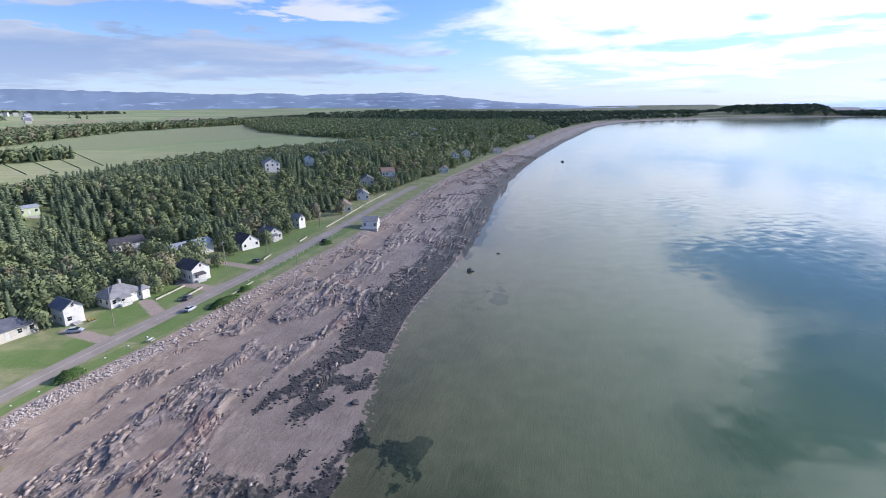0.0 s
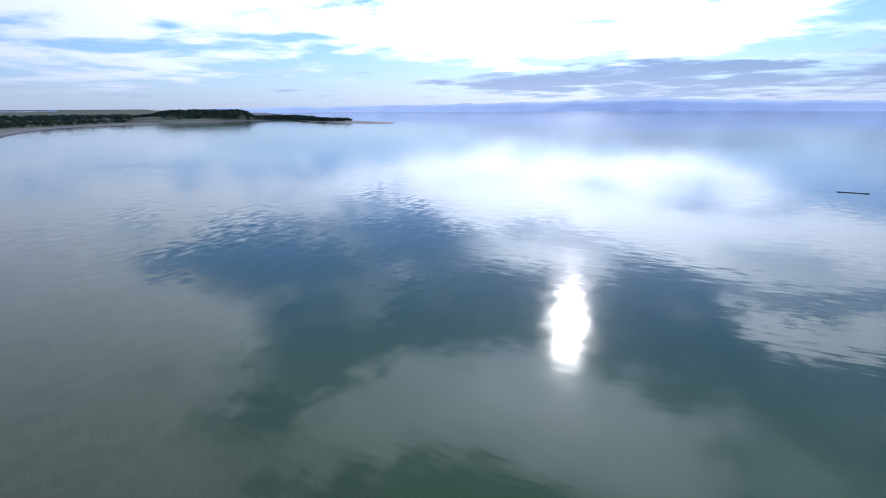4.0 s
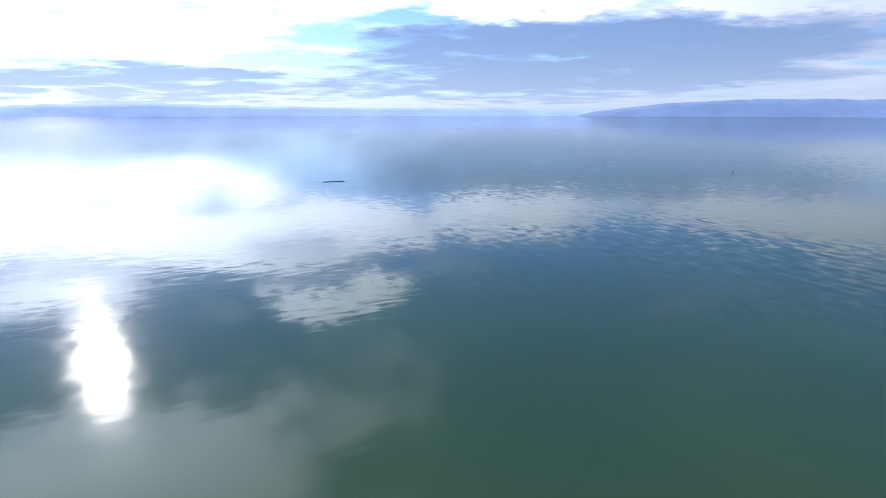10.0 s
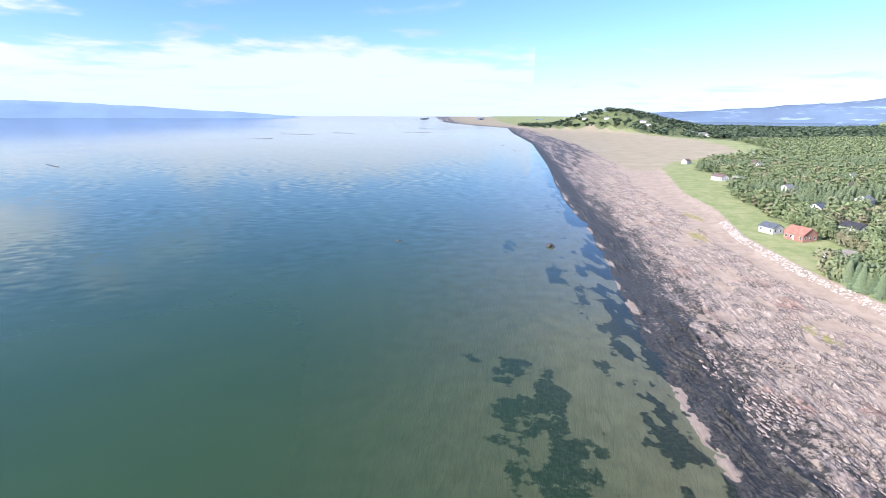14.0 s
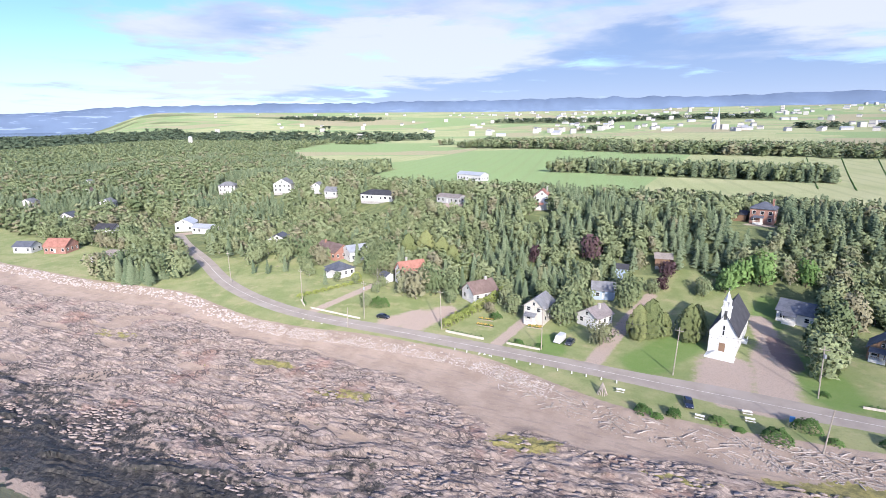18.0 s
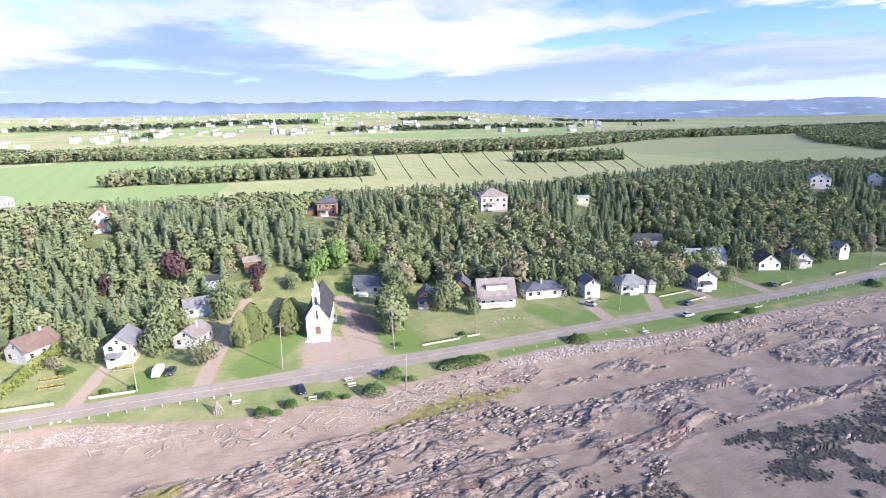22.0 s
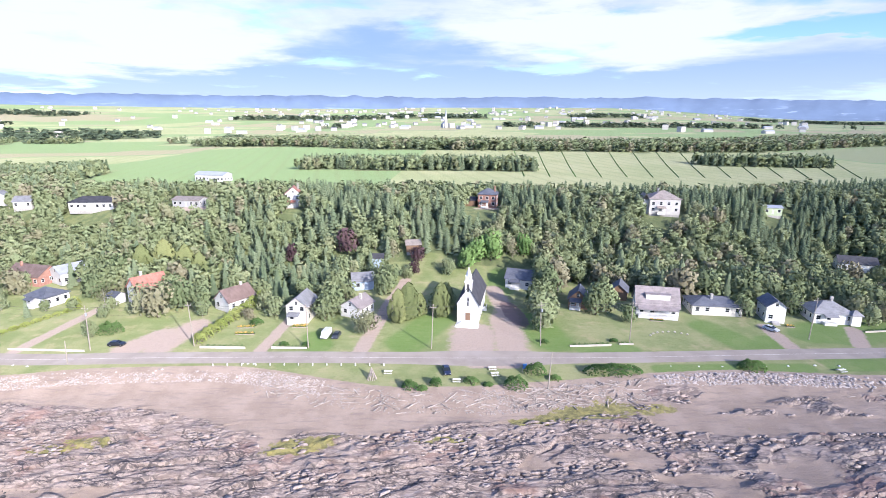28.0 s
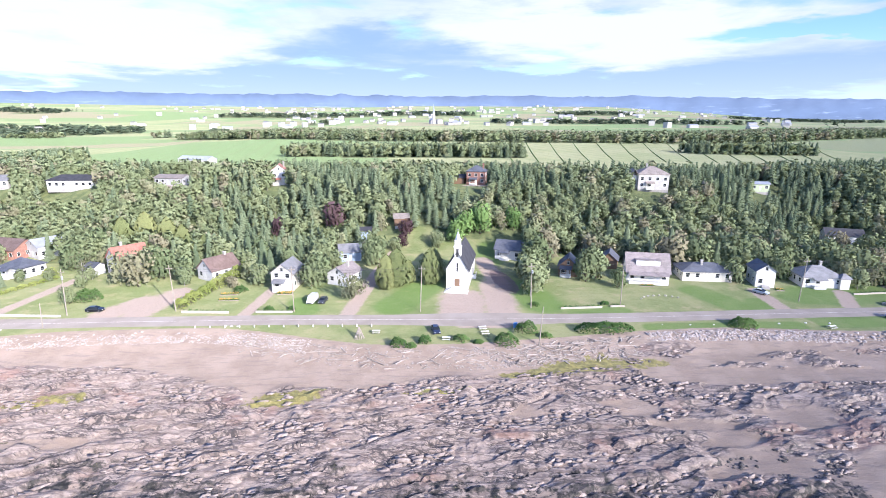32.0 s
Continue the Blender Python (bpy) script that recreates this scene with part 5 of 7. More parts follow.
def house(label, x, y, w, d, h, rise, style, rz, wall, roof, chimney=None, front=None, plain=False, name="house", clear=None, steps=False, group="village houses", sink=0.0):
    """A house: walls, roof, windows with panes, door, and what else it has. The front looks to local -y."""
    home = new(name)
    home.matrix_basis = pose(x, y, float(lie(x, y)) + 0.35 - sink, 0, 0, rz)
    part("wall", body_shape(w, d, h, rise, style), M[wall], home)
    part("foundation", solid((-w / 2 + 0.06, w / 2 - 0.06, -d / 2 + 0.06, d / 2 - 0.06, -2.2, -0.02)), M["concrete"], home)
    top = part("roof", roof_shape(w, d, h, rise, style), M[roof], home)
    if style == "y":
        part("fascia", solid((-0.06, 0.06, -d / 2 - 0.5, -d / 2 - 0.44, h + rise - 0.15, h + rise + 0.15)), M["trim"], home)
    if not plain:
        wall_windows(home, w, d, h)
        add_door(home, 0.0, -d / 2, 0.05, 0, M["trim"])
        if style == "y" and rise > 1.8:
            add_window(home, 0, -d / 2, h + rise * 0.38, 0, 0.8, 0.8)
    if chimney:
        cx, cy = chimney
        part("chimney", solid((cx - 0.35, cx + 0.35, cy - 0.35, cy + 0.35, h, h + rise + 0.9), (cx - 0.42, cx + 0.42, cy - 0.42, cy + 0.42, h + rise + 0.9, h + rise + 1.05)), M["brick"] if wall == "brick" else M["concrete"], top)
    if front == "porch":
        porch(home, 0, -d / 2, w * 0.92, 2.0, 2.5, M[roof])
    elif front == "small_porch":
        porch(home, -w * 0.12, -d / 2, min(3.4, w * 0.6), 1.7, 2.4, M[roof])
    if steps:
        part("steps", solid((-1.0, 1.0, -d / 2 - 1.9, -d / 2, -0.6, -0.25), (-1.0, 1.0, -d / 2 - 1.3, -d / 2, -0.25, 0.0), (-1.0, 1.0, -d / 2 - 0.7, -d / 2, 0.0, 0.25)), M["concrete"], home)
    KEEP_CLEAR.append((x, y, clear or max(w, d) * 0.62 + 2.0))
    a = radians(rz)
    if y > 215 and x > -420:
        away = math.hypot(x, y)
        for n in (7, 14, 21, 28) if -80 < x < 60 else (7, 14, 20):
            KEEP_CLEAR.append((x - n * x / away, y - n * y / away, w * (0.66 if -80 < x < 60 else 0.5)))
    if 230 < abs(x) < 1000 and y < 320:
        for n in (8, 15, 22):
            KEEP_CLEAR.append((x - n * x / math.hypot(x, y), y - n * y / math.hypot(x, y), max(w, d) * 0.55 + 1))
    if not plain:
        KEEP_CLEAR.append((x + math.sin(a) * d * 0.9, y - math.cos(a) * d * 0.9, max(w, d) * 0.5 + 1.0))
    return tagged(home, label, "house" if name == "house" else name.replace("_", " "), group)


def church(x, y, rz):
    """A white wooden village church with a steep dark roof and a small steeple."""
    w, d, h, rise = 6.6, 20.0, 5.6, 5.2
    home = new("church")
    home.matrix_basis = pose(x, y, float(lie(x, y)) + 0.5, 0, 0, rz)
    part("wall", body_shape(w, d, h, rise, "y"), M["white"], home)
    part("foundation", solid((-w / 2 + 0.05, w / 2 - 0.05, -d / 2 + 0.05, d / 2 - 0.05, -1.5, -0.05)), M["concrete"], home)
    part("roof", roof_shape(w, d, h, rise, "y", 0.4, 0.2), M["dark"], home)
    tower = part("steeple", solid((-1.0, 1.0, -d / 2 - 0.1, -d / 2 + 1.9, h + 2.6, h + rise + 1.4), (-1.2, 1.2, -d / 2 - 0.3, -d / 2 + 2.1, h + rise + 1.4, h + rise + 1.65)), M["trim"], home)
    part("belfry", solid(*[(sx - 0.12, sx + 0.12, sy - 0.12, sy + 0.12, h + rise + 1.65, h + rise + 3.3) for sx in (-0.75, 0.75) for sy in (-d / 2 + 0.15, -d / 2 + 1.65)], (-0.95, 0.95, -d / 2 - 0.05, -d / 2 + 1.85, h + rise + 3.3, h + rise + 3.5), (-0.5, 0.5, -d / 2 + 0.4, -d / 2 + 1.4, h + rise + 1.65, h + rise + 3.3)), M["trim"], tower)
    bm = bmesh.new()
    bmesh.ops.create_cone(bm, cap_ends=True, segments=8, radius1=0.95, radius2=0.03, depth=2.6, matrix=Matrix.Translation((0, -d / 2 + 0.9, h + rise + 4.8)))
    part("spire", bm, M["tin"], tower, "pale metal spire")
    part("cross", solid((-0.05, 0.05, -d / 2 + 0.85, -d / 2 + 0.95, h + rise + 6.0, h + rise + 7.0), (-0.28, 0.28, -d / 2 + 0.85, -d / 2 + 0.95, h + rise + 6.5, h + rise + 6.6)), M["rim"], tower)
    part("louvre", solid((-0.35, 0.35, -d / 2 - 0.13, -d / 2 - 0.02, h + rise - 1.6, h + rise + 0.9)), M["wire"], tower)
    add_window(home, 0, -d / 2, h + 0.6, 0, 0.45, 2.2)
    for n in range(5):
        for side in (-90, 90):
            add_window(home, (w / 2) * (1 if side > 0 else -1), -d / 2 + 3 + n * 4.2, 3.2, side, 0.9, 1.6)
    entry = part("door_surround", solid((-0.95, -0.75, -d / 2 - 0.1, -d / 2 - 0.004, 0.3, 2.7), (0.75, 0.95, -d / 2 - 0.1, -d / 2 - 0.004, 0.3, 2.7), (-0.95, 0.95, -d / 2 - 0.1, -d / 2 - 0.004, 2.7, 2.9)), M["trim"], home)
    part("door", solid((-0.74, 0.74, -d / 2 - 0.07, -d / 2 - 0.004, 0.3, 2.7)), M["brown"], entry, "dark brown double door")
    for n in range(6):
        grow = n / 5
        part("step", solid((-1.5 - 2.0 * grow, 1.5 + 2.0 * grow, -d / 2 - 1.2 - 2.2 * grow, -d / 2 - 0.006, -0.9, 0.28 - 0.19 * n)), M["trim"], home)
    part("side_stair", solid((w / 2, w / 2 + 1.3, 1.0, 2.6, -0.8, 0.5), (w / 2 + 1.22, w / 2 + 1.3, 1.0, 2.6, 0.5, 1.5)), M["trim"], home)
    KEEP_CLEAR.append((x, y, 13))
    return tagged(home, "small white wooden church with a steep black roof and steeple", "church")


# ---- the village ----
church(9.3, 156.8, -10)
shed_group = "garden sheds"
big_white = house("white wooden house with a pale grey roof, long dormer and veranda", 68.2, 157.4, 12.6, 8.4, 3.1, 5.0, "x", -12, "white", "pale", front="porch")
part("dormer", solid((-3.6, 3.6, -3.0, 0.4, 4.7, 6.5)), M["white"], big_white)
part("dormer_roof", solid((-3.9, 3.9, -3.3, 0.6, 6.5, 6.65)), M["pale"], big_white)
house("low brown bungalow with a dark grey roof and white fascia", 87.2, 159.0, 15.0, 9.5, 2.7, 2.0, "hip", -7, "cream", "charcoal", (-1.0, -1.5))
house("narrow white two-storey house with front steps", 102.3, 152.5, 5.4, 7.6, 4.7, 1.9, "y", -12, "white", "charcoal", steps=True)
grey_house = house("white bungalow with a broad grey hip roof and corner turret", 119.5, 152.5, 11.6, 9.0, 2.8, 2.8, "hip", -8, "white", "grey", (1.5, 1.0), front="small_porch")
part("turret", solid((4.4, 7.0, -5.6, -3.0, -0.4, 2.9)), M["white"], grey_house)
part("turret_roof", roof_shape(2.6, 2.6, 0, 1.4, "hip", 0.4), M["grey"], grey_house, "", Matrix.Translation((5.7, -4.3, 2.9)))
house("small brown wooden cottage with a dark roof", 45.0, 163.0, 6.0, 7.0, 3.0, 2.8, "y", -18, "brown", "charcoal", front="small_porch")
house("brown garage with a dark gabled roof", 61.0, 171.0, 5.6, 7.0, 2.7, 2.4, "y", -22, "brown", "charcoal", plain=True, name="garage")
house("white cottage with a dark blue roof and glazed porch", 28.5, 182.0, 9.5, 8.0, 3.2, 2.6, "x", -20, "white", "charcoal", front="small_porch")
house("small pale blue garden shed", -25.5, 195.5, 4.4, 4.2, 3.4, 1.2, "x", 4, "blue", "dark", plain=True, name="shed", group=shed_group)
house("pale blue cottage with a grey roof", -29.0, 179.5, 7.5, 6.5, 3.0, 2.2, "x", 12, "blue", "grey")
house("brown garden shed with a tan roof", -12.0, 202.5, 5.6, 4.5, 2.5, 1.4, "x", 8, "brown", "tan", plain=True, name="shed", group=shed_group)
house("cream two-storey gabled house with a small porch", -43.5, 151.5, 6.6, 9.0, 5.0, 2.6, "y", -6, "cream", "grey", front="small_porch")
house("low house with a worn pale roof behind a maple", -27.0, 155.0, 7.2, 8.0, 2.9, 2.3, "y", -25, "white", "pale", (1.0, 0.5))
house("white cottage with a brown gabled roof", -68.0, 161.0, 7.2, 10.0, 3.1, 3.2, "y", -32, "white", "rust", (0, 2.5))
house("white house with an orange-red roof", -99.0, 166.0, 8.0, 10.0, 4.8, 3.6, "y", -38, "white", "red", (-2.0, -1.0))
house("small grey shed beside the red-roofed house", -108.5, 163.5, 4.0, 3.6, 2.4, 1.0, "x", -20, "white", "charcoal", plain=True, name="shed", group=shed_group)
house("white bungalow with a blue-grey roof", -130.5, 162.5, 9.0, 8.0, 3.0, 2.4, "hip", -20, "white", "charcoal", front="small_porch")
house("bright white house with a pale tin roof", -139.0, 185.0, 8.0, 9.0, 4.0, 2.2, "y", -30, "white", "tin")
house("long red brick bungalow with a pinkish brown roof", -151.5, 184.5, 15.0, 9.5, 3.2, 3.0, "x", -14, "brick", "rust", (-4.0, -1.0))
house("two-storey red brick house with a dark hip roof", 21.5, 246.5, 8.6, 8.6, 5.8, 2.6, "hip", -12, "brick", "charcoal", (3.0, 0), front="small_porch")
house("dark garage in the trees", 13.0, 249.0, 6.0, 6.0, 2.6, 1.2, "x", -12, "brown", "dark", plain=True, name="garage")
villa = house("large white stuccoed house with a tan hip roof", 99.5, 234.0, 13.0, 11.0, 6.2, 3.2, "hip", -10, "stucco", "tan", (-2.0, 1.0), front="small_porch")
part("wing", solid((-9.5, -6.5, -4.0, 3.0, -1.5, 5.6)), M["stucco"], villa)
part("wing_roof", roof_shape(3.6, 7.4, 0, 2.4, "y", 0.35), M["tan"], villa, "", Matrix.Translation((-8.0, -0.5, 5.6)))
house("white gabled house with a red roof on the bluff", -71.5, 247.0, 7.5, 9.0, 6.0, 3.0, "y", 12, "white", "red", (2.0, 1.5), front="small_porch")
house("long white farm building with a tin roof", -157.0, 356.0, 23.0, 9.0, 4.0, 1.8, "x", -16, "white", "tin", name="barn", clear=22)
house("grey workshop with a low roof and gravel yard", -121.0, 247.0, 14.0, 8.0, 3.0, 1.2, "x", -10, "grey_wall", "tan", clear=17, name="workshop")
house("long white bungalow with a dark roof", -167.5, 248.0, 20.0, 9.0, 3.2, 2.4, "hip", 6, "white", "dark")
house("small white cottage in the trees", -206.0, 254.0, 8.0, 7.0, 3.0, 2.2, "x", 10, "white", "grey")
house("pale green cabin with a flat roof", 155.0, 243.0, 8.0, 5.5, 3.0, 0.8, "x", -10, "green_wall", "tin", clear=10)
house("white cottage with a dark roof at the wood's edge", 168.0, 204.0, 13.0, 7.5, 3.0, 2.2, "x", -22, "white", "dark", clear=12)
house("white two-storey house with a black gabled roof", 146.5, 147.0, 7.2, 9.4, 4.5, 2.3, "y", -14, "white", "dark", front="small_porch")
house("long white metal shed with a pale roof", 171.0, 172.0, 17.0, 9.0, 4.0, 1.6, "x", -17, "white", "tin", plain=True, name="storage_shed")
house("white cottage with a steep dark roof", 188.5, 157.0, 9.0, 8.0, 3.0, 3.2, "y", -16, "white", "dark")
house("grey and white cottage with a dark porch", 204.5, 155.5, 8.0, 8.0, 3.2, 2.8, "y", -18, "grey_wall", "charcoal", front="small_porch")
house("tall narrow white cabin", 231.0, 157.0, 4.6, 5.5, 5.0, 2.0, "y", -10, "white", "grey")
house("white house with a grey roof deep in the spruces", 304.0, 224.5, 10.0, 9.0, 5.6, 2.8, "y", -40, "white", "grey", clear=13)
house("small white house among spruces", 346.0, 221.0, 7.0, 7.0, 4.0, 2.2, "y", -50, "white", "tin", clear=10)
house("white bungalow among spruces", 391.0, 236.0, 10.0, 7.0, 3.5, 2.0, "x", -50, "white", "grey", clear=10)
shore_hut = house("white shore cottage with a grey roof and sea deck", 247.0, 122.5, 8.0, 7.5, 3.2, 2.0, "x", -75, "white", "grey")
part("sea_deck", solid((-4.5, 4.5, -7.8, -3.75, -1.8, 0.0)), M["concrete"], shore_hut, "concrete terrace")
part("parapet", solid((-4.5, 4.5, -7.9, -7.6, -0.02, 1.0), (4.3, 4.55, -7.6, -3.75, -0.02, 1.0)), M["trim"], shore_hut)
house("white house with a dark brown roof by the road", 279.0, 156.0, 8.0, 9.0, 3.6, 3.0, "y", -60, "white", "rust")
house("white house with a grey roof by the road", 320.0, 164.0, 8.0, 9.0, 3.6, 2.6, "y", -60, "white", "grey")
house("cream house with a white front", 366.0, 183.0, 10.0, 9.0, 4.0, 2.8, "y", -60, "cream", "charcoal")
house("pale house with a reddish roof", 402.0, 182.0, 11.0, 9.0, 3.6, 2.8, "x", -50, "white", "rust")
house("white house near the point of the road", 482.0, 158.0, 9.0, 8.0, 3.6, 2.6, "y", -70, "white", "rust")
house("white gabled house on the wooded shore", 560.0, 170.0, 9.0, 9.0, 5.0, 3.0, "y", -70, "white", "grey")
house("white house under the wooded bluff", 607.0, 171.0, 10.0, 9.0, 4.5, 3.0, "y", -70, "white", "charcoal")
house("white house close to the beach", 703.0, 153.0, 12.0, 8.0, 4.0, 2.6, "x", -70, "white", "grey")
house("white house on the bluff", 670.0, 260.0, 12.0, 10.0, 6.0, 3.0, "y", -70, "white", "grey", clear=14)
house("white house high on the bluff", 822.0, 285.0, 10.0, 10.0, 6.0, 3.0, "y", -70, "white", "grey", clear=14)
house("far white house on the shore", 1008.0, 157.0, 16.0, 9.0, 4.0, 3.0, "x", -75, "white", "tan", clear=14)
house("large tan-roofed bungalow above the beach", -237.0, 136.0, 16.0, 11.0, 3.0, 2.8, "hip", 18, "stucco", "tan", clear=12)
house("red brick house with an orange-brown roof", -283.0, 137.0, 11.0, 9.0, 3.4, 3.0, "x", 25, "brick", "red")
house("white cottage with a dark roof beside the brick house", -299.5, 130.0, 9.0, 7.0, 3.0, 2.0, "x", 25, "white", "charcoal")
house("white house with a slate-grey roof", -299.0, 170.0, 11.0, 8.0, 3.4, 2.4, "x", 20, "white", "dark")
house("pale house with a blue-grey roof", -362.0, 183.0, 9.0, 8.0, 3.4, 2.6, "y", 30, "white", "charcoal")
house("white house among trees", -449.0, 202.0, 9.0, 8.0, 4.0, 2.6, "y", 30, "white", "grey")
house("long white house by the shore meadow", -538.0, 181.0, 15.0, 8.0, 3.4, 2.4, "x", 20, "white", "rust")
house("white house by the shore meadow", -516.0, 190.0, 10.0, 8.0, 3.4, 2.6, "x", 20, "white", "grey")
house("white house with a pale roof on the road bend", -267.0, 196.0, 10.0, 9.0, 4.0, 2.6, "y", 30, "white", "tin")
house("low white house with a pale roof", -250.0, 195.0, 13.0, 7.0, 3.0, 1.6, "x", 12, "white", "tin")
house("grey-roofed white house in the trees", -190.5, 191.0, 10.0, 8.0, 3.2, 2.4, "y", 25, "white", "charcoal")
house("white house on the rise", -349.0, 298.0, 13.0, 9.0, 5.0, 3.0, "hip", 30, "white", "grey", clear=12)
house("tall white house on the rise", -258.0, 267.0, 12.0, 10.0, 5.4, 3.4, "y", 25, "white", "grey", clear=12)
house("small white house on the rise", -223.0, 260.0, 7.0, 7.0, 4.0, 2.4, "y", 20, "white", "grey", clear=8)
for hx, hy, hw in ((-557, 305, 9), (-620, 250, 10), (-658, 262, 9), (-700, 275, 10), (-760, 310, 9), (-818, 312, 11), (-905, 350, 9), (-960, 420, 10), (-723, 200, 8), (-398, 229, 9), (-480, 262, 8), (-1281, 560, 12)):
    house("far white house at the wood's edge", hx, hy, hw, 8, 3.6, 2.6, "y" if hw < 10 else "x", 35, "white", "grey" if hw % 2 else "rust", clear=hw, group="far houses", plain=hx < -700)
for hx, hy, hw in ((-2284, 215, 18), (-2184, 290, 18), (-1990, 390, 20), (-1936, 402, 24), (-1700, 470, 20), (-1642, 490, 26), (-1600, 500, 22), (-1420, 540, 18)):
    house("far white house below the headland", hx, hy, hw, 10, 5, 3, "x", 70, "white", "grey", plain=True, clear=hw, group="far houses")

# gravel drives, yards and bare ground
DRIVES += [(8, 128, 9, 141, 6.5), (19, 130, 19, 152, 4.5), (21, 150, 18, 178, 3.2), (-22, 129, -17, 168, 2.2), (-17, 168, -14, 186, 2.0), (-49, 129, -46, 160, 1.8),
           (-85, 129, -80, 139, 4.5), (-77, 130, -74, 146, 4.0), (96, 131, 97, 146, 2.2), (116, 133, 122, 144, 2.2), (-114, 127, -110, 162, 1.8), 
           (139, 133, 141, 150, 2.4), (-122, 236, -110, 244, 6.0), (-150, 335, -140, 344, 5.0), (16, 238, 24, 238, 2.5), (-262, 186, -255, 192, 3.0), (165, 134, 166, 160, 2.2),
           (-74, 238, -66, 238, 2.0), (8, 121, 18, 121, 2.0)]


# ---- trees and bushes of the gardens ----
for tx, ty, th, tg in ((-13.5, 148.5, 8.5, 1.0), (-10.5, 151.0, 9.5, 1.05), (-7.0, 153.5, 6.0, 0.9), (-0.5, 153.0, 9.0, 1.0), (1.0, 157.0, 8.0, 1.0), (-113, 188, 11, 1.0),
                       (-106, 191, 12, 1.0), (-97, 189, 11, 1.0), (-91, 187, 9, 1.0), (-84, 176, 8, 1.0), (-79, 178, 8, 1.0)):
    tree("cedar", tx, ty, th * 1.18, "dense olive-green egg-shaped cedar tree on a lawn", "cedars", tg * 1.3)
for tx, ty, th in ((12.5, 197, 11), (19.0, 199, 13), (9.0, 193.5, 9.5), (32.5, 202, 10)):
    tree("bright", tx, ty, th, "bright green maple at the wood's edge", "bright maples", 0.95)
for tx, ty, th in ((-38.5, 203, 11), (-59.0, 200, 8), (-9.5, 196.5, 7), (-11.0, 190, 5.5)):
    tree("purple", tx, ty, th, "dark purple-leaved tree at the wood's edge", "purple trees")
for tx, ty, th in ((28.5, 141.5, 12), (31.5, 146, 9.5), (33.0, 151, 8.5), (30.0, 158, 10), (34, 164, 9), (37, 170, 11), (35, 178, 12), (41, 176, 12), (38, 186, 13)):
    tree("birch", tx, ty, th * 1.1, "tall slender birch with thin foliage", "birches")
for tx, ty, th in ((-36.0, 149, 7.5), (-34.5, 155, 8.0), (-88.5, 151, 9.0), (-93.5, 154, 8.0), (-84, 158, 8.5), (-90, 162, 7.5), (48.2, 154.5, 8.5), (52.5, 158.0, 8.0), (2.5, 190, 5.5), (-14, 187, 4.5),
                   (56.5, 149.5, 5.0), (94.5, 158, 5.5), (110.5, 156, 6.0), (110, 163, 7), (128.5, 153, 6.5), (131.5, 158, 8), (135, 150, 5), (137, 162, 8), (143, 158, 7), (152, 161, 7.5),
                   (155, 170, 8), (158, 180, 8), (152, 185, 7.5), (127, 166, 8.5), (117, 166, 8), (179, 190, 8), (184, 178, 9), (196, 163, 7), (214, 160, 8), (222, 162, 9), (-99.5, 137, 4.0),
                   (-104, 150, 4.0), (-120, 175, 9), (-127, 178, 9), (-118, 168, 7), (-148, 170, 8), (-156, 172, 9), (-165, 168, 8), (-170, 176, 9), (-175, 160, 8), (-182, 168, 8),
                   (-20.0, 172, 7.5), (-18.5, 178, 7), (-22, 185, 7.5), (-36, 170, 8), (-38, 186, 8), (-200, 176, 8), (-208, 182, 9), (-216, 172, 8), (-228, 184, 8), (-230, 205, 9), (-300, 150, 8),
                   (-318, 150, 9), (-325, 168, 8), (-272, 150, 7), (-345, 165, 8), (-262, 160, 9), (-278, 176, 8), (-385, 170, 9), (-410, 172, 9)):
    tree("broad", tx, ty, th * 1.22, "rounded green broad-leaved garden tree")
for tx, ty, th in ((-52, 153, 6.5), (-57, 158, 7.5), (-60, 150, 4), (-75, 152, 6), (-79, 158, 8), (-81, 165, 9), (-73, 173, 9), (-60, 177, 9), (-52, 181, 9), (-46, 164, 9), (-37, 163, 8), (-33, 167, 7),
                   (-106, 157.5, 4.5), (-118, 156, 4.5), (-126, 155, 4.5), (-141, 156, 6), (-147, 161, 7), (-92, 167, 9), (-120, 186, 10), (-128, 190, 10), (-150, 178, 6), (109.5, 160.5, 7), (128, 158, 6.5), (134.5, 156, 6)):
    tree("birch" if int(th * 2) % 3 == 0 else "broad", tx, ty, th, "leafy green tree between the gardens", girth=1.15)
for tx, ty, th in ((-86, 170, 10), (-66, 174, 9), (-110, 178, 11), (-133, 178, 10), (-36, 176, 9), (74, 168, 11), (96, 167, 10), (127, 172, 10)):
    tree("spruce", tx, ty, th, "dark green spruce beside the houses", "garden spruces")
for tx, ty, th in ((94.5, 154, 5.5), (111, 158, 6.5), (109, 166, 9), (129, 147, 6), (130, 163, 9), (137, 156, 8.5), (139.5, 150, 6), (154, 152, 6), (156, 160, 8), (160, 148, 5), (163, 162, 8.5),
                   (176, 156, 7), (181, 163, 8.5), (196, 152, 6), (203, 166, 9), (216, 153, 7), (224, 166, 9), (240, 158, 8), (252, 160, 8.5), (268, 152, 7), (88, 169, 9.5), (80, 168, 10), (103, 168, 9.5), (146, 160, 8)):
    tree("broad" if int(tx) % 3 else "birch", tx, ty, th * 1.2, "leafy green tree between the gardens", girth=1.1)
tree("maple", -22.5, 139.5, 7.6, "silver-green maple in front of the low house")
tree("willow", -112.0, 162.5, 7.5, "pale silvery tree with bare spreading limbs")
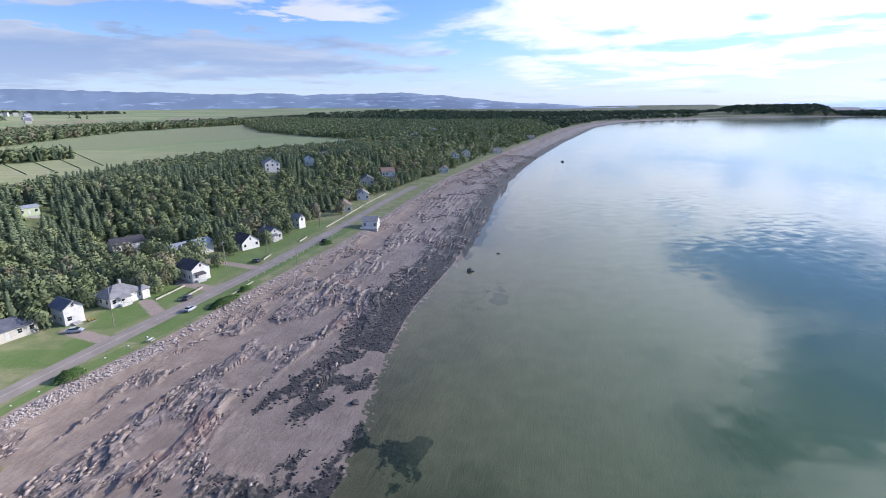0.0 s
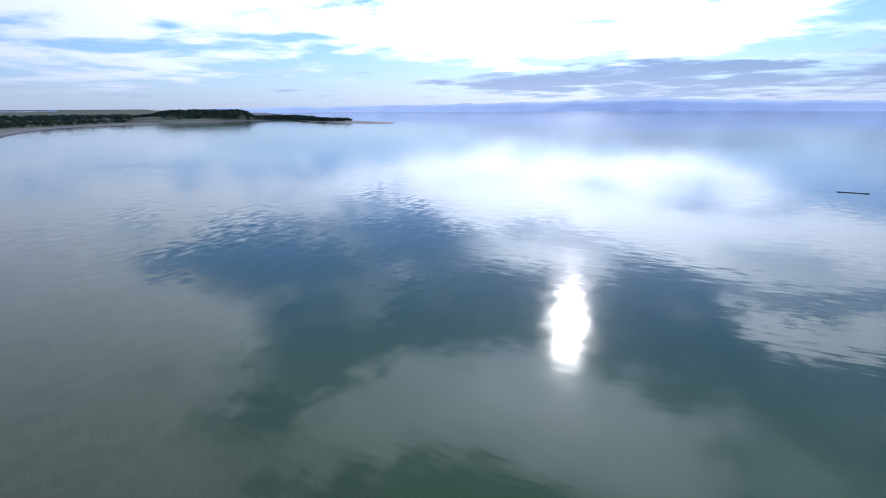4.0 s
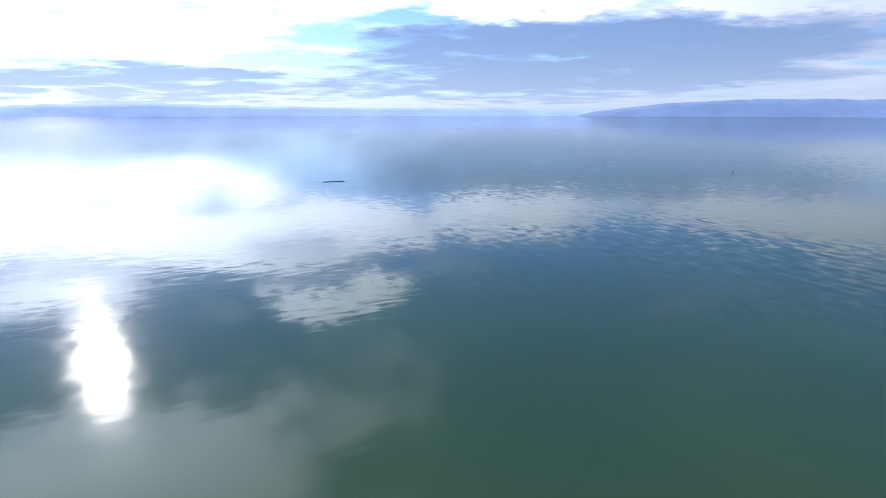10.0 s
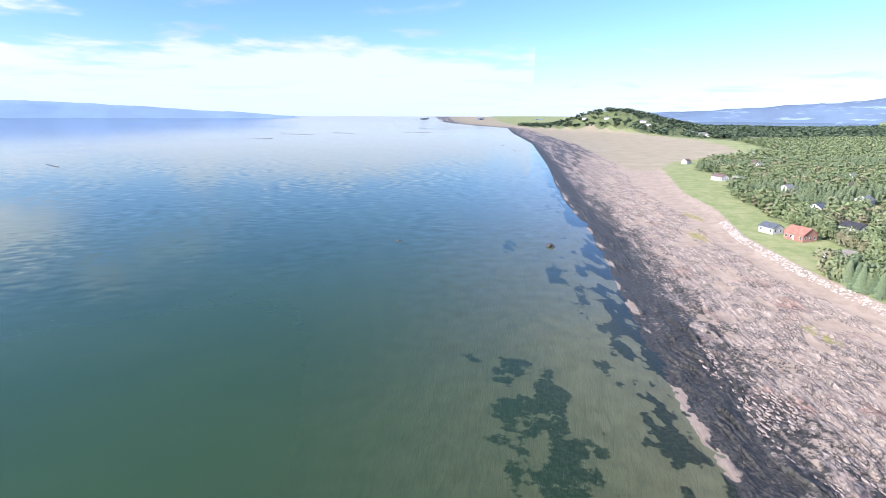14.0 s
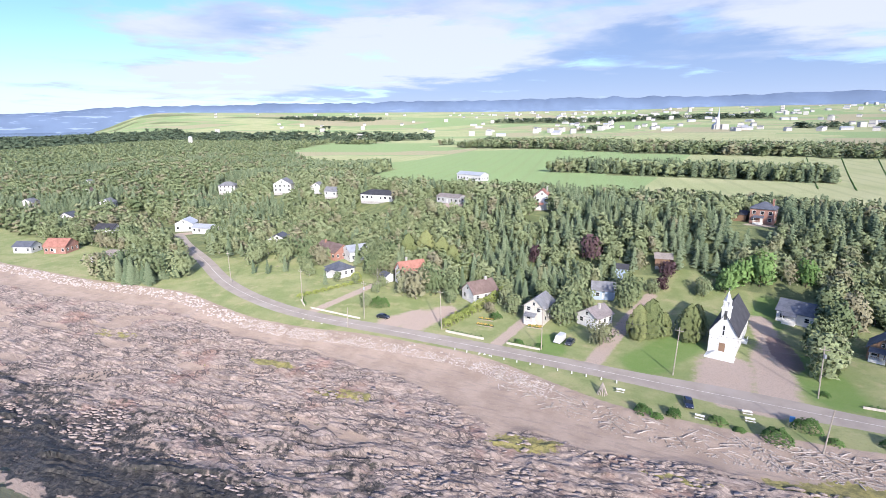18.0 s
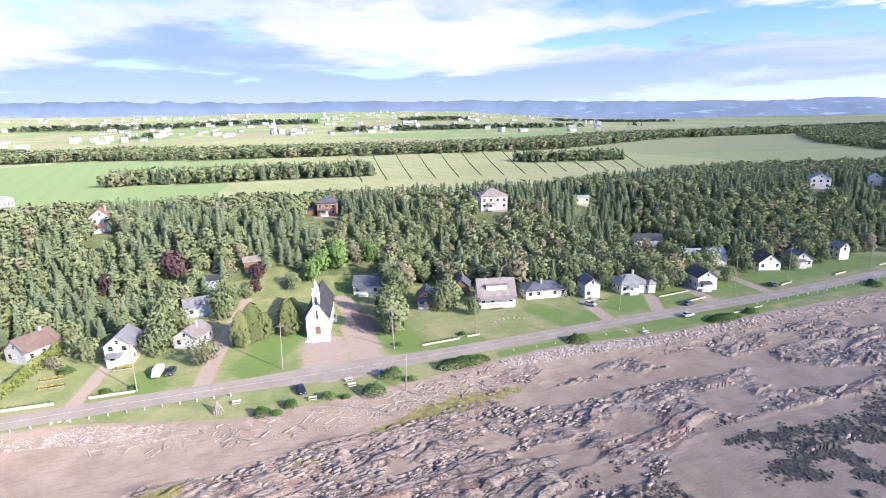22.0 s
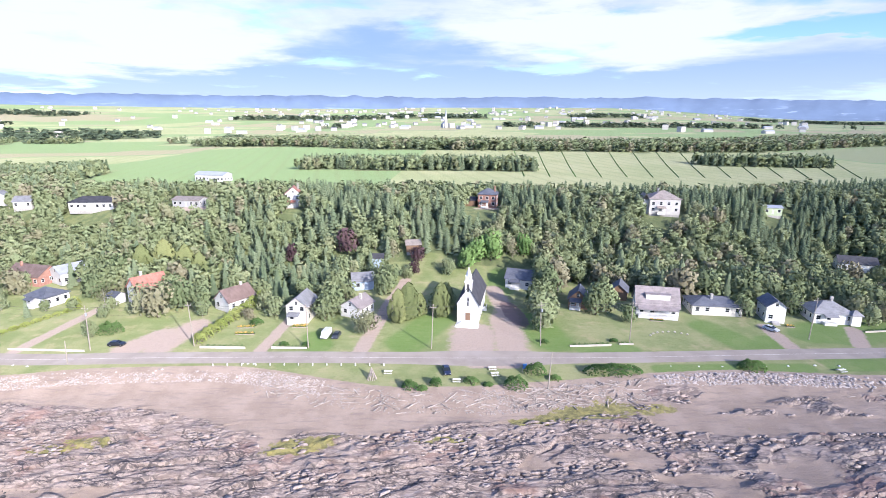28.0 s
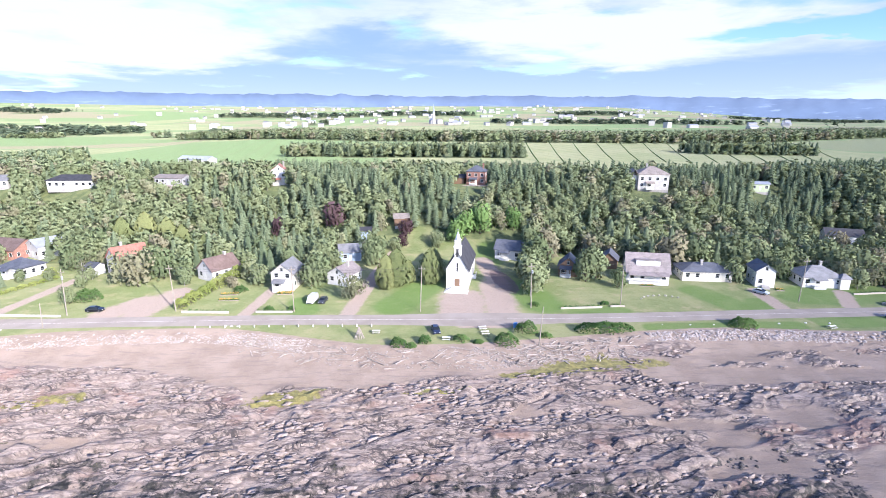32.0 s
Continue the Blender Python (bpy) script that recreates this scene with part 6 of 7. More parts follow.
for tx, ty, th in ((79, 172, 12), (83.5, 174.5, 13.5), (76, 178, 13), (99, 172, 9), (105, 175, 10), (91, 174, 11), (70, 180, 13), (66, 186, 14), (112, 178, 11), (120, 176, 11), (-52, 163, 9), (-56, 168, 11),
                   (-62, 172, 11), (-48, 172, 11), (-41, 174, 10), (-78, 168, 9), (198, 168, 10), (212, 168, 11), (240, 163, 10), (262, 168, 11), (295, 170, 11), (340, 176, 12), (-128, 150, 6), (-160, 152, 6.5), (-166, 150, 6), (-155, 157, 7)):
    tree("spruce", tx, ty, th, "dark green spruce beside the houses", "garden spruces")
for n in range(58):
    tree("spruce" if n % 4 else "broad", -186 - 34 * float(hash2(np.array(n), np.array(3), 1)) - 3, 118.5 + 17 * float(hash2(np.array(n), np.array(8), 1)), 7.5 + 4 * float(hash2(np.array(n), np.array(5), 1)),
         "dark tree in the dense grove above the beach", "shore grove", 1.25)
for bx, by, brx, bry, bh in ((42.0, 117.0, 7.5, 2.4, 2.4), (78.0, 119.8, 3.6, 2.6, 2.2), (17.2, 110.2, 2.9, 2.0, 2.6), (22.8, 116.4, 2.8, 2.0, 2.6), (6.8, 112.0, 2.0, 1.2, 1.4), (-7.5, 109.2, 2.0, 1.5, 1.8),
                             (-1.6, 110.8, 1.5, 1.2, 1.7), (10.8, 110.8, 1.2, 0.8, 0.9), (-4.6, 109.0, 1.2, 0.9, 1.0), (129.5, 119.0, 7.0, 2.2, 1.6), (142, 120.5, 3.0, 1.8, 1.5), (206, 125.5, 3.5, 2.0, 1.6), (27.0, 114.0, 1.6, 1.2, 1.0), (-96, 139.5, 4.0, 3, 2.8), (-56, 146.5, 2.0, 1.8, 1.6),
                             (-37.5, 131.8, 1.0, 0.7, 1.0), (-43.5, 132.2, 1.2, 0.7, 1.0), (28.5, 134, 1.2, 0.7, 1.1), (48, 135.2, 1.2, 0.8, 0.9)):
    bush(bx, by, brx, bry, bh * 1.15, M["shrub"], "spreading leafy green rose bush on the grass bank")
for n in range(11):
    u = n / 10
    bush(-67.5 + 6.5 * u, 133.5 + 31 * u, 1.9, 2.0, 2.9 + 0.9 * u, M["hedge"], "yellow-green clipped hedge between gardens", name="hedge")
bush(-121.0, 160.5, 2.2, 2.2, 3.0, M["hedge"], "round yellow-green shrub beside a bungalow")
for n in range(9):
    u = n / 8
    bush(-128 + 10 * u, 136 + 22 * u, 1.2, 1.6, 1.1, M["hedge"], "low yellow-green hedge beside a lane", name="hedge")


# ---- poles and wires ----
def utility_pole(x, y, high, lean=0.0, arm=True, lamp=False):
    base = new("utility_pole")
    base.matrix_basis = pose(x, y, float(lie(x, y)) - 0.3, 0, lean, -6)
    bm = bmesh.new()
    bmesh.ops.create_cone(bm, cap_ends=True, segments=10, radius1=0.15, radius2=0.10, depth=high + 0.3, matrix=Matrix.Translation((0, 0, (high + 0.3) / 2)))
    part("shaft", bm, M["pole"], base)
    if arm:
        part("crossarm", solid((-0.9, 0.9, -0.06, 0.06, high - 0.65, high - 0.5)), M["pole"], base)
        for ix in (-0.8, 0.0, 0.8):
            bm = bmesh.new()
            bmesh.ops.create_cone(bm, cap_ends=True, segments=6, radius1=0.05, radius2=0.03, depth=0.16, matrix=Matrix.Translation((ix, 0, high - 0.42 + (0.42 if ix == 0 else 0))))
            part("insulator", bm, M["trim"], base)
    if lamp:
        bm = bmesh.new()
        bmesh.ops.create_cone(bm, cap_ends=True, segments=10, radius1=0.24, radius2=0.24, depth=0.8, matrix=Matrix.Translation((0.3, -0.25, high - 2.0)))
        part("transformer", bm, M["tin"], base)
    return tagged(base, "weathered wooden utility pole beside the road", "utility pole", "utility poles")


POLES = [(-165, 137.5), (-122, 130.5), (-94.5, 128.5), (-68, 131.5), (-36.5, 130.5), (-3, 130.3), (27, 132.5), (52, 134), (104, 137), (157, 141), (185, 143), (234, 146), (290, 152), (345, 158)]
for n, (px, py) in enumerate(POLES):
    utility_pole(px, py, 12.6, 2.0 * (n % 3 - 1), True, n in (2, 6))
for px, py, ph in ((24.7, 110.0, 9.5), (-95, 120.5, 6.5), (175, 121.5, 6.0)):
    utility_pole(px, py, ph, 3.0, False)


def wires():
    """The sagging cables from pole to pole, each span a tube."""
    base = new("power_lines")
    for a, b in zip(POLES, POLES[1:]):
        for off, down in ((-0.8, 0.38), (0.8, 0.38), (0.0, 0.0), (0.1, 2.2)):
            pts = []
            for n in range(9):
                u = n / 8
                x, y = a[0] + (b[0] - a[0]) * u, a[1] + (b[1] - a[1]) * u
                z = float(lie(a[0], a[1])) * (1 - u) + float(lie(b[0], b[1])) * u + 12.3 - down - 1.1 * 4 * u * (1 - u) * (math.hypot(b[0] - a[0], b[1] - a[1]) / 45)
                pts.append((x + off * 0.15, y + off, z))
            verts = np.array([(p[0], p[1] + 0.016 * math.cos(k), p[2] + 0.016 * math.sin(k)) for p in pts for k in (0, 2.09, 4.19)])
            faces = np.array([(3 * n + k, 3 * n + (k + 1) % 3, 3 * n + 3 + (k + 1) % 3, 3 * n + 3 + k) for n in range(8) for k in range(3)])
            part("cable", sheet("cable", verts, faces, [M["wire"]]), None, base)
    return tagged(base, "thin sagging power cables along the road", "power line")


wires()


# ---- vehicles ----
def wheel(car, x, y, r=0.33):
    bm = bmesh.new()
    bmesh.ops.create_cone(bm, cap_ends=True, segments=16, radius1=r, radius2=r, depth=0.22, matrix=pose(0, 0, 0, 90, 0, 0))
    tyre = part("wheel", bm, M["tyre"], car, "", Matrix.Translation((x, y, r)))
    bm = bmesh.new()
    bmesh.ops.create_cone(bm, cap_ends=True, segments=12, radius1=r * 0.6, radius2=r * 0.6, depth=0.235, matrix=pose(0, 0, 0, 90, 0, 0))
    part("rim", bm, M["rim"], tyre)


def loft(sections):
    """A hull through cross sections: x, half width low, half width high, z low, z high."""
    bm = bmesh.new()
    rings = []
    for x, lo, hi, z0, z1 in sections:
        rings.append([bm.verts.new(p) for p in ((x, -lo, z0), (x, -lo * 1.02, z0 + 0.55 * (z1 - z0)), (x, -hi, z1), (x, hi, z1), (x, lo * 1.02, z0 + 0.55 * (z1 - z0)), (x, lo, z0))])
    for a, b in zip(rings, rings[1:]):
        for n in range(6):
            bm.faces.new((a[n], b[n], b[(n + 1) % 6], a[(n + 1) % 6]))
    bm.faces.new(rings[0])
    bm.faces.new(rings[-1][::-1])
    bmesh.ops.recalc_face_normals(bm, faces=bm.faces)
    return bm


def vehicle(kind, x, y, rz, colour, label):
    car = new(kind)
    car.matrix_basis = pose(x, y, float(lie(x, ROAD(x) if abs(y - ROAD(x)) < 6 else y)) + 0.09, 0, 0, rz)
    if kind == "van":
        hull = [(-2.4, 0.88, 0.86, 0.35, 1.9), (-2.3, 0.95, 0.9, 0.28, 1.98), (0.9, 0.95, 0.9, 0.28, 1.98), (1.7, 0.95, 0.82, 0.28, 1.25), (2.35, 0.92, 0.8, 0.3, 1.0), (2.45, 0.85, 0.7, 0.35, 0.85)]
        glass = [(-2.2, 0.9, 0.86, 1.2, 1.75), (0.85, 0.93, 0.86, 1.15, 1.8), (1.55, 0.93, 0.8, 1.12, 1.3)]
    else:
        hull = [(-2.15, 0.75, 0.66, 0.4, 0.85), (-2.05, 0.86, 0.78, 0.28, 0.98), (-1.2, 0.88, 0.8, 0.24, 1.0), (0.9, 0.88, 0.82, 0.24, 0.98), (1.9, 0.86, 0.74, 0.28, 0.8), (2.15, 0.74, 0.6, 0.36, 0.66)]
        glass = [(-1.75, 0.78, 0.6, 0.95, 1.0), (-1.25, 0.8, 0.62, 0.95, 1.38), (0.25, 0.8, 0.62, 0.95, 1.4), (1.1, 0.8, 0.7, 0.94, 0.98)]
    part("body", loft(hull), CAR[colour], car)
    cabin = part("glasshouse", loft(glass), M["glass"], car, "dark window glass")
    if kind != "van":
        part("roof_panel", solid((-1.2, 0.2, -0.6, 0.6, 1.37, 1.43)), CAR[colour], cabin)
    for wx in (-1.35, 1.35):
        for wy in (-0.78, 0.78):
            wheel(car, wx, wy)
    front, back = hull[-1][0], hull[0][0]
    for wy in (-0.55, 0.55):
        part("headlight", solid((front - 0.12, front + 0.01, wy - 0.14, wy + 0.14, 0.55, 0.68)), M["lamp_white"], car)
        part("tail_light", solid((back - 0.01, back + 0.1, wy - 0.12, wy + 0.12, 0.62, 0.8)), M["lamp_red"], car)
    part("bumper", solid((front - 0.1, front + 0.04, -0.7, 0.7, 0.3, 0.46), (back - 0.04, back + 0.1, -0.7, 0.7, 0.3, 0.46)), M["tyre"], car)
    return tagged(car, label, kind, "parked vehicles")


vehicle("car", 1.0, 116.8, -80, "navy", "dark navy car parked on the verge facing the beach")
vehicle("car", -89.0, 131.3, 4, "black", "black car parked at a gravel yard")
vehicle("van", -33.2, 137.6, -98, "white", "white van parked on a lawn")
vehicle("car", -30.2, 137.2, -96, "dark", "dark grey car parked under a maple")
vehicle("car", 97.0, 143.2, -58, "silver", "silver car parked in a gravel drive")
vehicle("car", 120.5, 124.4, 8, "silver", "silver car parked on the roadside grass")
vehicle("car", 128.5, 133.0, 15, "dark", "dark car at the roadside")
vehicle("car", 209.5, 128.8, 10, "black", "black car parked on the grass verge")
vehicle("car", 171.5, 138.5, 70, "dark", "dark car parked in a drive")
vehicle("car", -150.5, 180.5, 20, "black", "black car beside the brick bungalow")


# ---- verge and gardens ----
def low_wall(x0, y0, x1, y1, high=0.42):
    """A low cream wall with bedding plants behind it."""
    size, turn = math.hypot(x1 - x0, y1 - y0), math.degrees(math.atan2(y1 - y0, x1 - x0))
    base = new("low_wall")
    base.matrix_basis = pose((x0 + x1) / 2, (y0 + y1) / 2, float(lie((x0 + x1) / 2, (y0 + y1) / 2)), 0, 0, turn)
    part("wall", solid((-size / 2, size / 2, -0.11, 0.11, -0.4, high)), M["cream_wall"], base)
    part("coping", solid((-size / 2 - 0.05, size / 2 + 0.05, -0.15, 0.15, high, high + 0.06)), M["cream_wall"], base)
    if size < 15:
        r = np.random.default_rng(int(abs(x0) * 10))
        verts, tris = [], []
        for n in range(int(size * 16)):
            px, py, pz, k = r.uniform(-size / 2 + 0.3, size / 2 - 0.3), r.uniform(0.2, 0.9), r.uniform(0.25, 0.8), len(verts)
            if math.sin(px * 4.0) < -0.5:
                continue
            verts += [(px, py, pz + 0.1)] + [(px + 0.17 * math.cos(w), py + 0.17 * math.sin(w), pz - r.uniform(0.0, 0.2)) for w in (0.3, 2.4, 4.5)]
            tris += [(k, k + 1, k + 2), (k, k + 2, k + 3), (k, k + 3, k + 1)]
        part("bedding_plants", sheet("bedding_plants", np.array(verts), np.array(tris), [M["shrub"]], False), None, base, "small green bedding plants")
    return tagged(base, "low cream concrete wall along the road", "garden wall", "low garden walls")


for seg in ((-66, 130.4, -53.5, 130.0), (-46.5, 130.2, -36.8, 130.0), (35, 131.8, 46.5, 132.6), (49, 133.2, 53, 133.4), (-116.5, 128.4, -95.5, 127.6), (-125, 133, -119.5, 128.8),
            (124, 142, 138, 143.5), (126, 134.5, 139, 136.5), (175, 137.5, 182, 139), (206, 140, 214, 141.5), (236, 143.5, 262, 147), (264, 147.5, 300, 153), (303, 153.5, 345, 158), (131, 121, 150, 123.5)):
    low_wall(*seg)


def marker_post(x, y):
    base = new("guard_post")
    base.matrix_basis = pose(x, y, float(lie(x, y)) - 0.05, 0, 0, 0)
    bm = bmesh.new()
    bmesh.ops.create_cone(bm, cap_ends=True, segments=8, radius1=0.17, radius2=0.14, depth=0.8, matrix=Matrix.Translation((0, 0, 0.4)))
    part("post", bm, M["trim"], base)
    bm = bmesh.new()
    bmesh.ops.create_cone(bm, cap_ends=True, segments=8, radius1=0.18, radius2=0.05, depth=0.12, matrix=Matrix.Translation((0, 0, 0.86)))
    part("cap", bm, M["wood"], base)
    return tagged(base, "short white wooden post on the verge", "post", "guard posts")


for n in range(13):
    marker_post(-58 + n * 3.6, float(ROAD(-58 + n * 3.6)) - 4.6)
for n in range(16):
    marker_post(150 + n * 5.0, float(ROAD(150 + n * 5.0)) - 4.4)


def white_stone(x, y, size):
    bm = bmesh.new()
    bmesh.ops.create_icosphere(bm, subdivisions=2, radius=size)
    for v in bm.verts:
        v.co *= 0.8 + 0.4 * noise.noise(v.co * 1.7 + Vector((x, y, 0)))
        v.co.z *= 0.7
    ob = part("painted_boulder", bm, M["trim"] if y < 130 else M["cream_wall"], None, "", Matrix.Translation((x, y, float(lie(x, y)) + size * 0.35)))
    return tagged(ob, "pale boulder lying on the grass", "boulder", "white boulders")


for sx, sy, ss in ((58, 120.8, 0.35), (65, 120.6, 0.35), (71, 120.8, 0.35), (82, 121.0, 0.4), (88, 121.2, 0.4), (95, 121.4, 0.4), (101, 121.2, 0.45), (-51, 121.2, 0.4), (-49.5, 121.1, 0.45), (-48, 121.0, 0.35),
                   (60, 139.4, 0.4), (61.2, 140.6, 0.45), (62.8, 141.4, 0.4), (64.5, 141.8, 0.45), (66.2, 141.9, 0.4), (68, 141.6, 0.45), (69.6, 141.0, 0.4), (71, 140.2, 0.4), (-112, 119.5, 0.35), (-108, 119.5, 0.35), (-104, 119, 0.35)):
    white_stone(sx, sy, ss)


def picnic_table(x, y, rz):
    base = new("picnic_table")
    base.matrix_basis = pose(x, y, float(lie(x, y)), 0, 0, rz)
    for n in range(4):
        part("tabletop_plank", shared("table_plank", lambda: solid((-0.95, 0.95, -0.08, 0.08, 0.72, 0.76)), M["trim"]), None, base, "", Matrix.Translation((0, -0.3 + 0.2 * n, 0)))
    for sy in (-0.72, 0.72):
        part("bench", shared("bench_plank", lambda: solid((-0.95, 0.95, -0.13, 0.13, 0.42, 0.46)), M["trim"]), None, base, "", Matrix.Translation((0, sy, 0)))
    for sx in (-0.7, 0.7):
        part("leg_frame", shared("leg_frame", lambda: solid((-0.04, 0.04, -0.8, 0.8, 0.36, 0.42), (-0.04, 0.04, -0.5, -0.42, 0, 0.72), (-0.04, 0.04, 0.42, 0.5, 0, 0.72)), M["wood"]), None, base, "", Matrix.Translation((sx, 0, 0)))
    return tagged(base, "pale wooden picnic table on the grass", "picnic table", "picnic tables")


for px, py, pr in ((12.4, 118.3, 8), (12.8, 115.6, 5), (3.4, 112.4, -4), (-13.3, 116.2, 0), (99.5, 118.3, 10)):
    picnic_table(px, py, pr)


def flower_bed(x, y, long, wide, rz, label):
    """A dug bed edged with boards, full of low plants and blossom."""
    base = new("flower_bed")
    base.matrix_basis = pose(x, y, float(lie(x, y)), 0, 0, rz)
    part("soil", solid((-long / 2, long / 2, -wide / 2, wide / 2, -0.2, 0.12)), M["bark"], base)
    for sy in (-wide / 2 - 0.05, wide / 2 + 0.05):
        part("edging_board", solid((-long / 2, long / 2, sy - 0.05, sy + 0.05, -0.2, 0.2)), M["wood"], base)
    r = np.random.default_rng(int(abs(x * 10)))
    for name, look_of, count, size in (("leaves", M["shrub"], 60, 0.26), ("blossom", M["blossom"], 40, 0.2)):
        verts, tris = [], []
        for n in range(int(count * long * wide / 4)):
            px, py, pz, k = r.uniform(-long / 2, long / 2), r.uniform(-wide / 2, wide / 2), r.uniform(0.25, 0.55) + (0.15 if name == "blossom" else 0), len(verts)
            verts += [(px, py, pz + 0.1)] + [(px + size * math.cos(w), py + size * math.sin(w), pz - r.uniform(0.0, 0.2)) for w in (0.3, 2.4, 4.5)]
            tris += [(k, k + 1, k + 2), (k, k + 2, k + 3), (k, k + 3, k + 1)]
        part(name, sheet(name, np.array(verts), np.array(tris), [look_of], False), None, base)
    return tagged(base, label, "flower bed", "flower beds")


for fx, fy, fl, fw, fr in ((-42.5, 144.6, 4.5, 1.6, 4), (-57.0, 139.5, 5.5, 1.0, 3), (-58.5, 144.0, 5.0, 1.0, 3), (66.0, 150.2, 4.0, 0.9, -12), (104.5, 146.0, 2.2, 1.0, -12)):
    flower_bed(fx, fy, fl, fw, fr, "garden bed with green plants and yellow-orange blossom")


def swing_frame(x, y, rz):
    """A child's swing: two A-frames of poles, a ridge beam and two seats on ropes."""
    base = new("swing_set")
    base.matrix_basis = pose(x, y, float(lie(x, y)), 0, 0, rz)
    for sx in (-1.4, 1.4):
        for lean in (-18, 18):
            part("leg", solid((-0.05, 0.05, -0.05, 0.05, 0, 2.25)), M["wood"], base, "", pose(sx, 0.7 * (1 if lean > 0 else -1), 0, lean, 0, 0))
    part("beam", solid((-1.6, 1.6, -0.06, 0.06, 2.1, 2.22)), M["wood"], base)
    for sx in (-0.6, 0.6):
        seat = part("seat", solid((sx - 0.22, sx + 0.22, -0.1, 0.1, 0.48, 0.52)), M["trim"], base)
        part("rope", solid((sx - 0.21, sx - 0.19, -0.01, 0.01, 0.52, 2.1), (sx + 0.19, sx + 0.21, -0.01, 0.01, 0.52, 2.1)), M["wire"], seat)
    return tagged(base, "wooden swing frame on a back lawn", "swing")


swing_frame(-54.0, 159.0, 25)


def pole_cone(x, y):
    """A cone of driftwood poles leant together."""
    base = new("driftwood_cone")
    base.matrix_basis = pose(x, y, float(lie(x, y)), 0, 0, 0)
    for n in range(14):
        a = n * 0.449
        bm = bmesh.new()
        bmesh.ops.create_cone(bm, cap_ends=True, segments=6, radius1=0.08, radius2=0.05, depth=3.3, matrix=pose(0, 0, 1.6, 0, 0, 0))
        part("stick", bm, M["drift"], base, "", pose(1.15 * math.cos(a), 1.15 * math.sin(a), 0, 0, 0, math.degrees(a)) @ pose(0, 0, 0, 0, -21, 0))
    return tagged(base, "cone of pale driftwood poles leant together", "driftwood shelter")


pole_cone(-17.0, 113.8)


def info_sign(x, y):
    base = new("sign_board")
    base.matrix_basis = pose(x, y, float(lie(x, y)), 0, 0, 12)
    part("panel", solid((-0.5, 0.5, -0.04, 0.04, 0.9, 2.2)), CAR["blue"], base)
    for sx in (-0.42, 0.42):
        part("post", shared("sign_post", lambda: solid((-0.05, 0.05, 0.045, 0.13, 0, 2.2)), M["wood"]), None, base, "", Matrix.Translation((sx, 0, 0)))
    return tagged(base, "blue sign board on two posts", "sign")


info_sign(20.3, 117.4)


# ---- stones, driftwood and loose rock of the shore ----
def stone_shape(seed, flat=0.7):
    bm = bmesh.new()
    bmesh.ops.create_icosphere(bm, subdivisions=1, radius=0.5)
    r = random.Random(seed)
    for v in bm.verts:
        v.co = Vector((v.co.x * r.uniform(0.75, 1.3), v.co.y * r.uniform(0.7, 1.25), v.co.z * flat * r.uniform(0.75, 1.25)))
    return bm


STONES = []
for n in range(6):
    bm = stone_shape(n)
    STONES.append((np.array([tuple(v.co) for v in bm.verts]), np.array([[v.index for v in f.verts] for f in bm.faces])))
    bm.free()


SLABS = []
for n in range(6):
    r = random.Random(40 + n)
    corners = [(sx * r.uniform(0.35, 0.75), sy * r.uniform(0.22, 0.5), sz * r.uniform(0.1, 0.2)) for sz in (-1, 1) for sx, sy in ((-1, -1), (1, -1), (1, 1), (-1, 1))]
    quads = [(3, 2, 1, 0), (4, 5, 6, 7), (0, 1, 5, 4), (1, 2, 6, 5), (2, 3, 7, 6), (3, 0, 4, 7)]
    SLABS.append((np.array(corners), np.array([t for a, b, c, d in quads for t in ((a, b, c), (a, c, d))])))


def pile(name, spots, sizes, look_of, label, category, sink=0.15, flat=1.0, ride=0.0, shapes=None, spread=3.14, tip=0.35):
    """Many loose stones as one mesh."""
    shapes = shapes or STONES
    spots, sizes = np.asarray(spots), np.asarray(sizes)
    verts, faces, base = [], [], 0
    z = lie(spots[:, 0], spots[:, 1]) + ride
    for n, (shape, tris) in enumerate(shapes):
        mine = np.arange(n, len(spots), len(shapes))
        a = 0.24 + rng.uniform(-spread, spread, len(mine))[:, None]
        c, s, g = np.cos(a), np.sin(a), sizes[mine][:, None]
        tilt = rng.uniform(-tip, tip, (len(mine), 1))
        vx, vy, vz = shape[:, 0] * c - shape[:, 1] * s, shape[:, 0] * s + shape[:, 1] * c, shape[:, 2] * flat + shape[:, 0] * tilt
        verts.append(np.stack([vx * g + spots[mine, 0][:, None], vy * g + spots[mine, 1][:, None], vz * g + z[mine][:, None] + g * (0.25 * flat - sink)], -1).reshape(-1, 3))
        faces.append((tris[None] + (np.arange(len(mine)) * len(shape))[:, None, None]).reshape(-1, 3) + base)
        base += len(mine) * len(shape)
    return tagged(new(name, sheet(name, np.concatenate(verts), np.concatenate(faces), [look_of], False)), label, category, kind="stuff")


def bank_spots(x0, x1, count, low, high):
    x = rng.uniform(x0, x1, count)
    return np.stack([x, BANK(x) + rng.uniform(low, high, count)], 1)


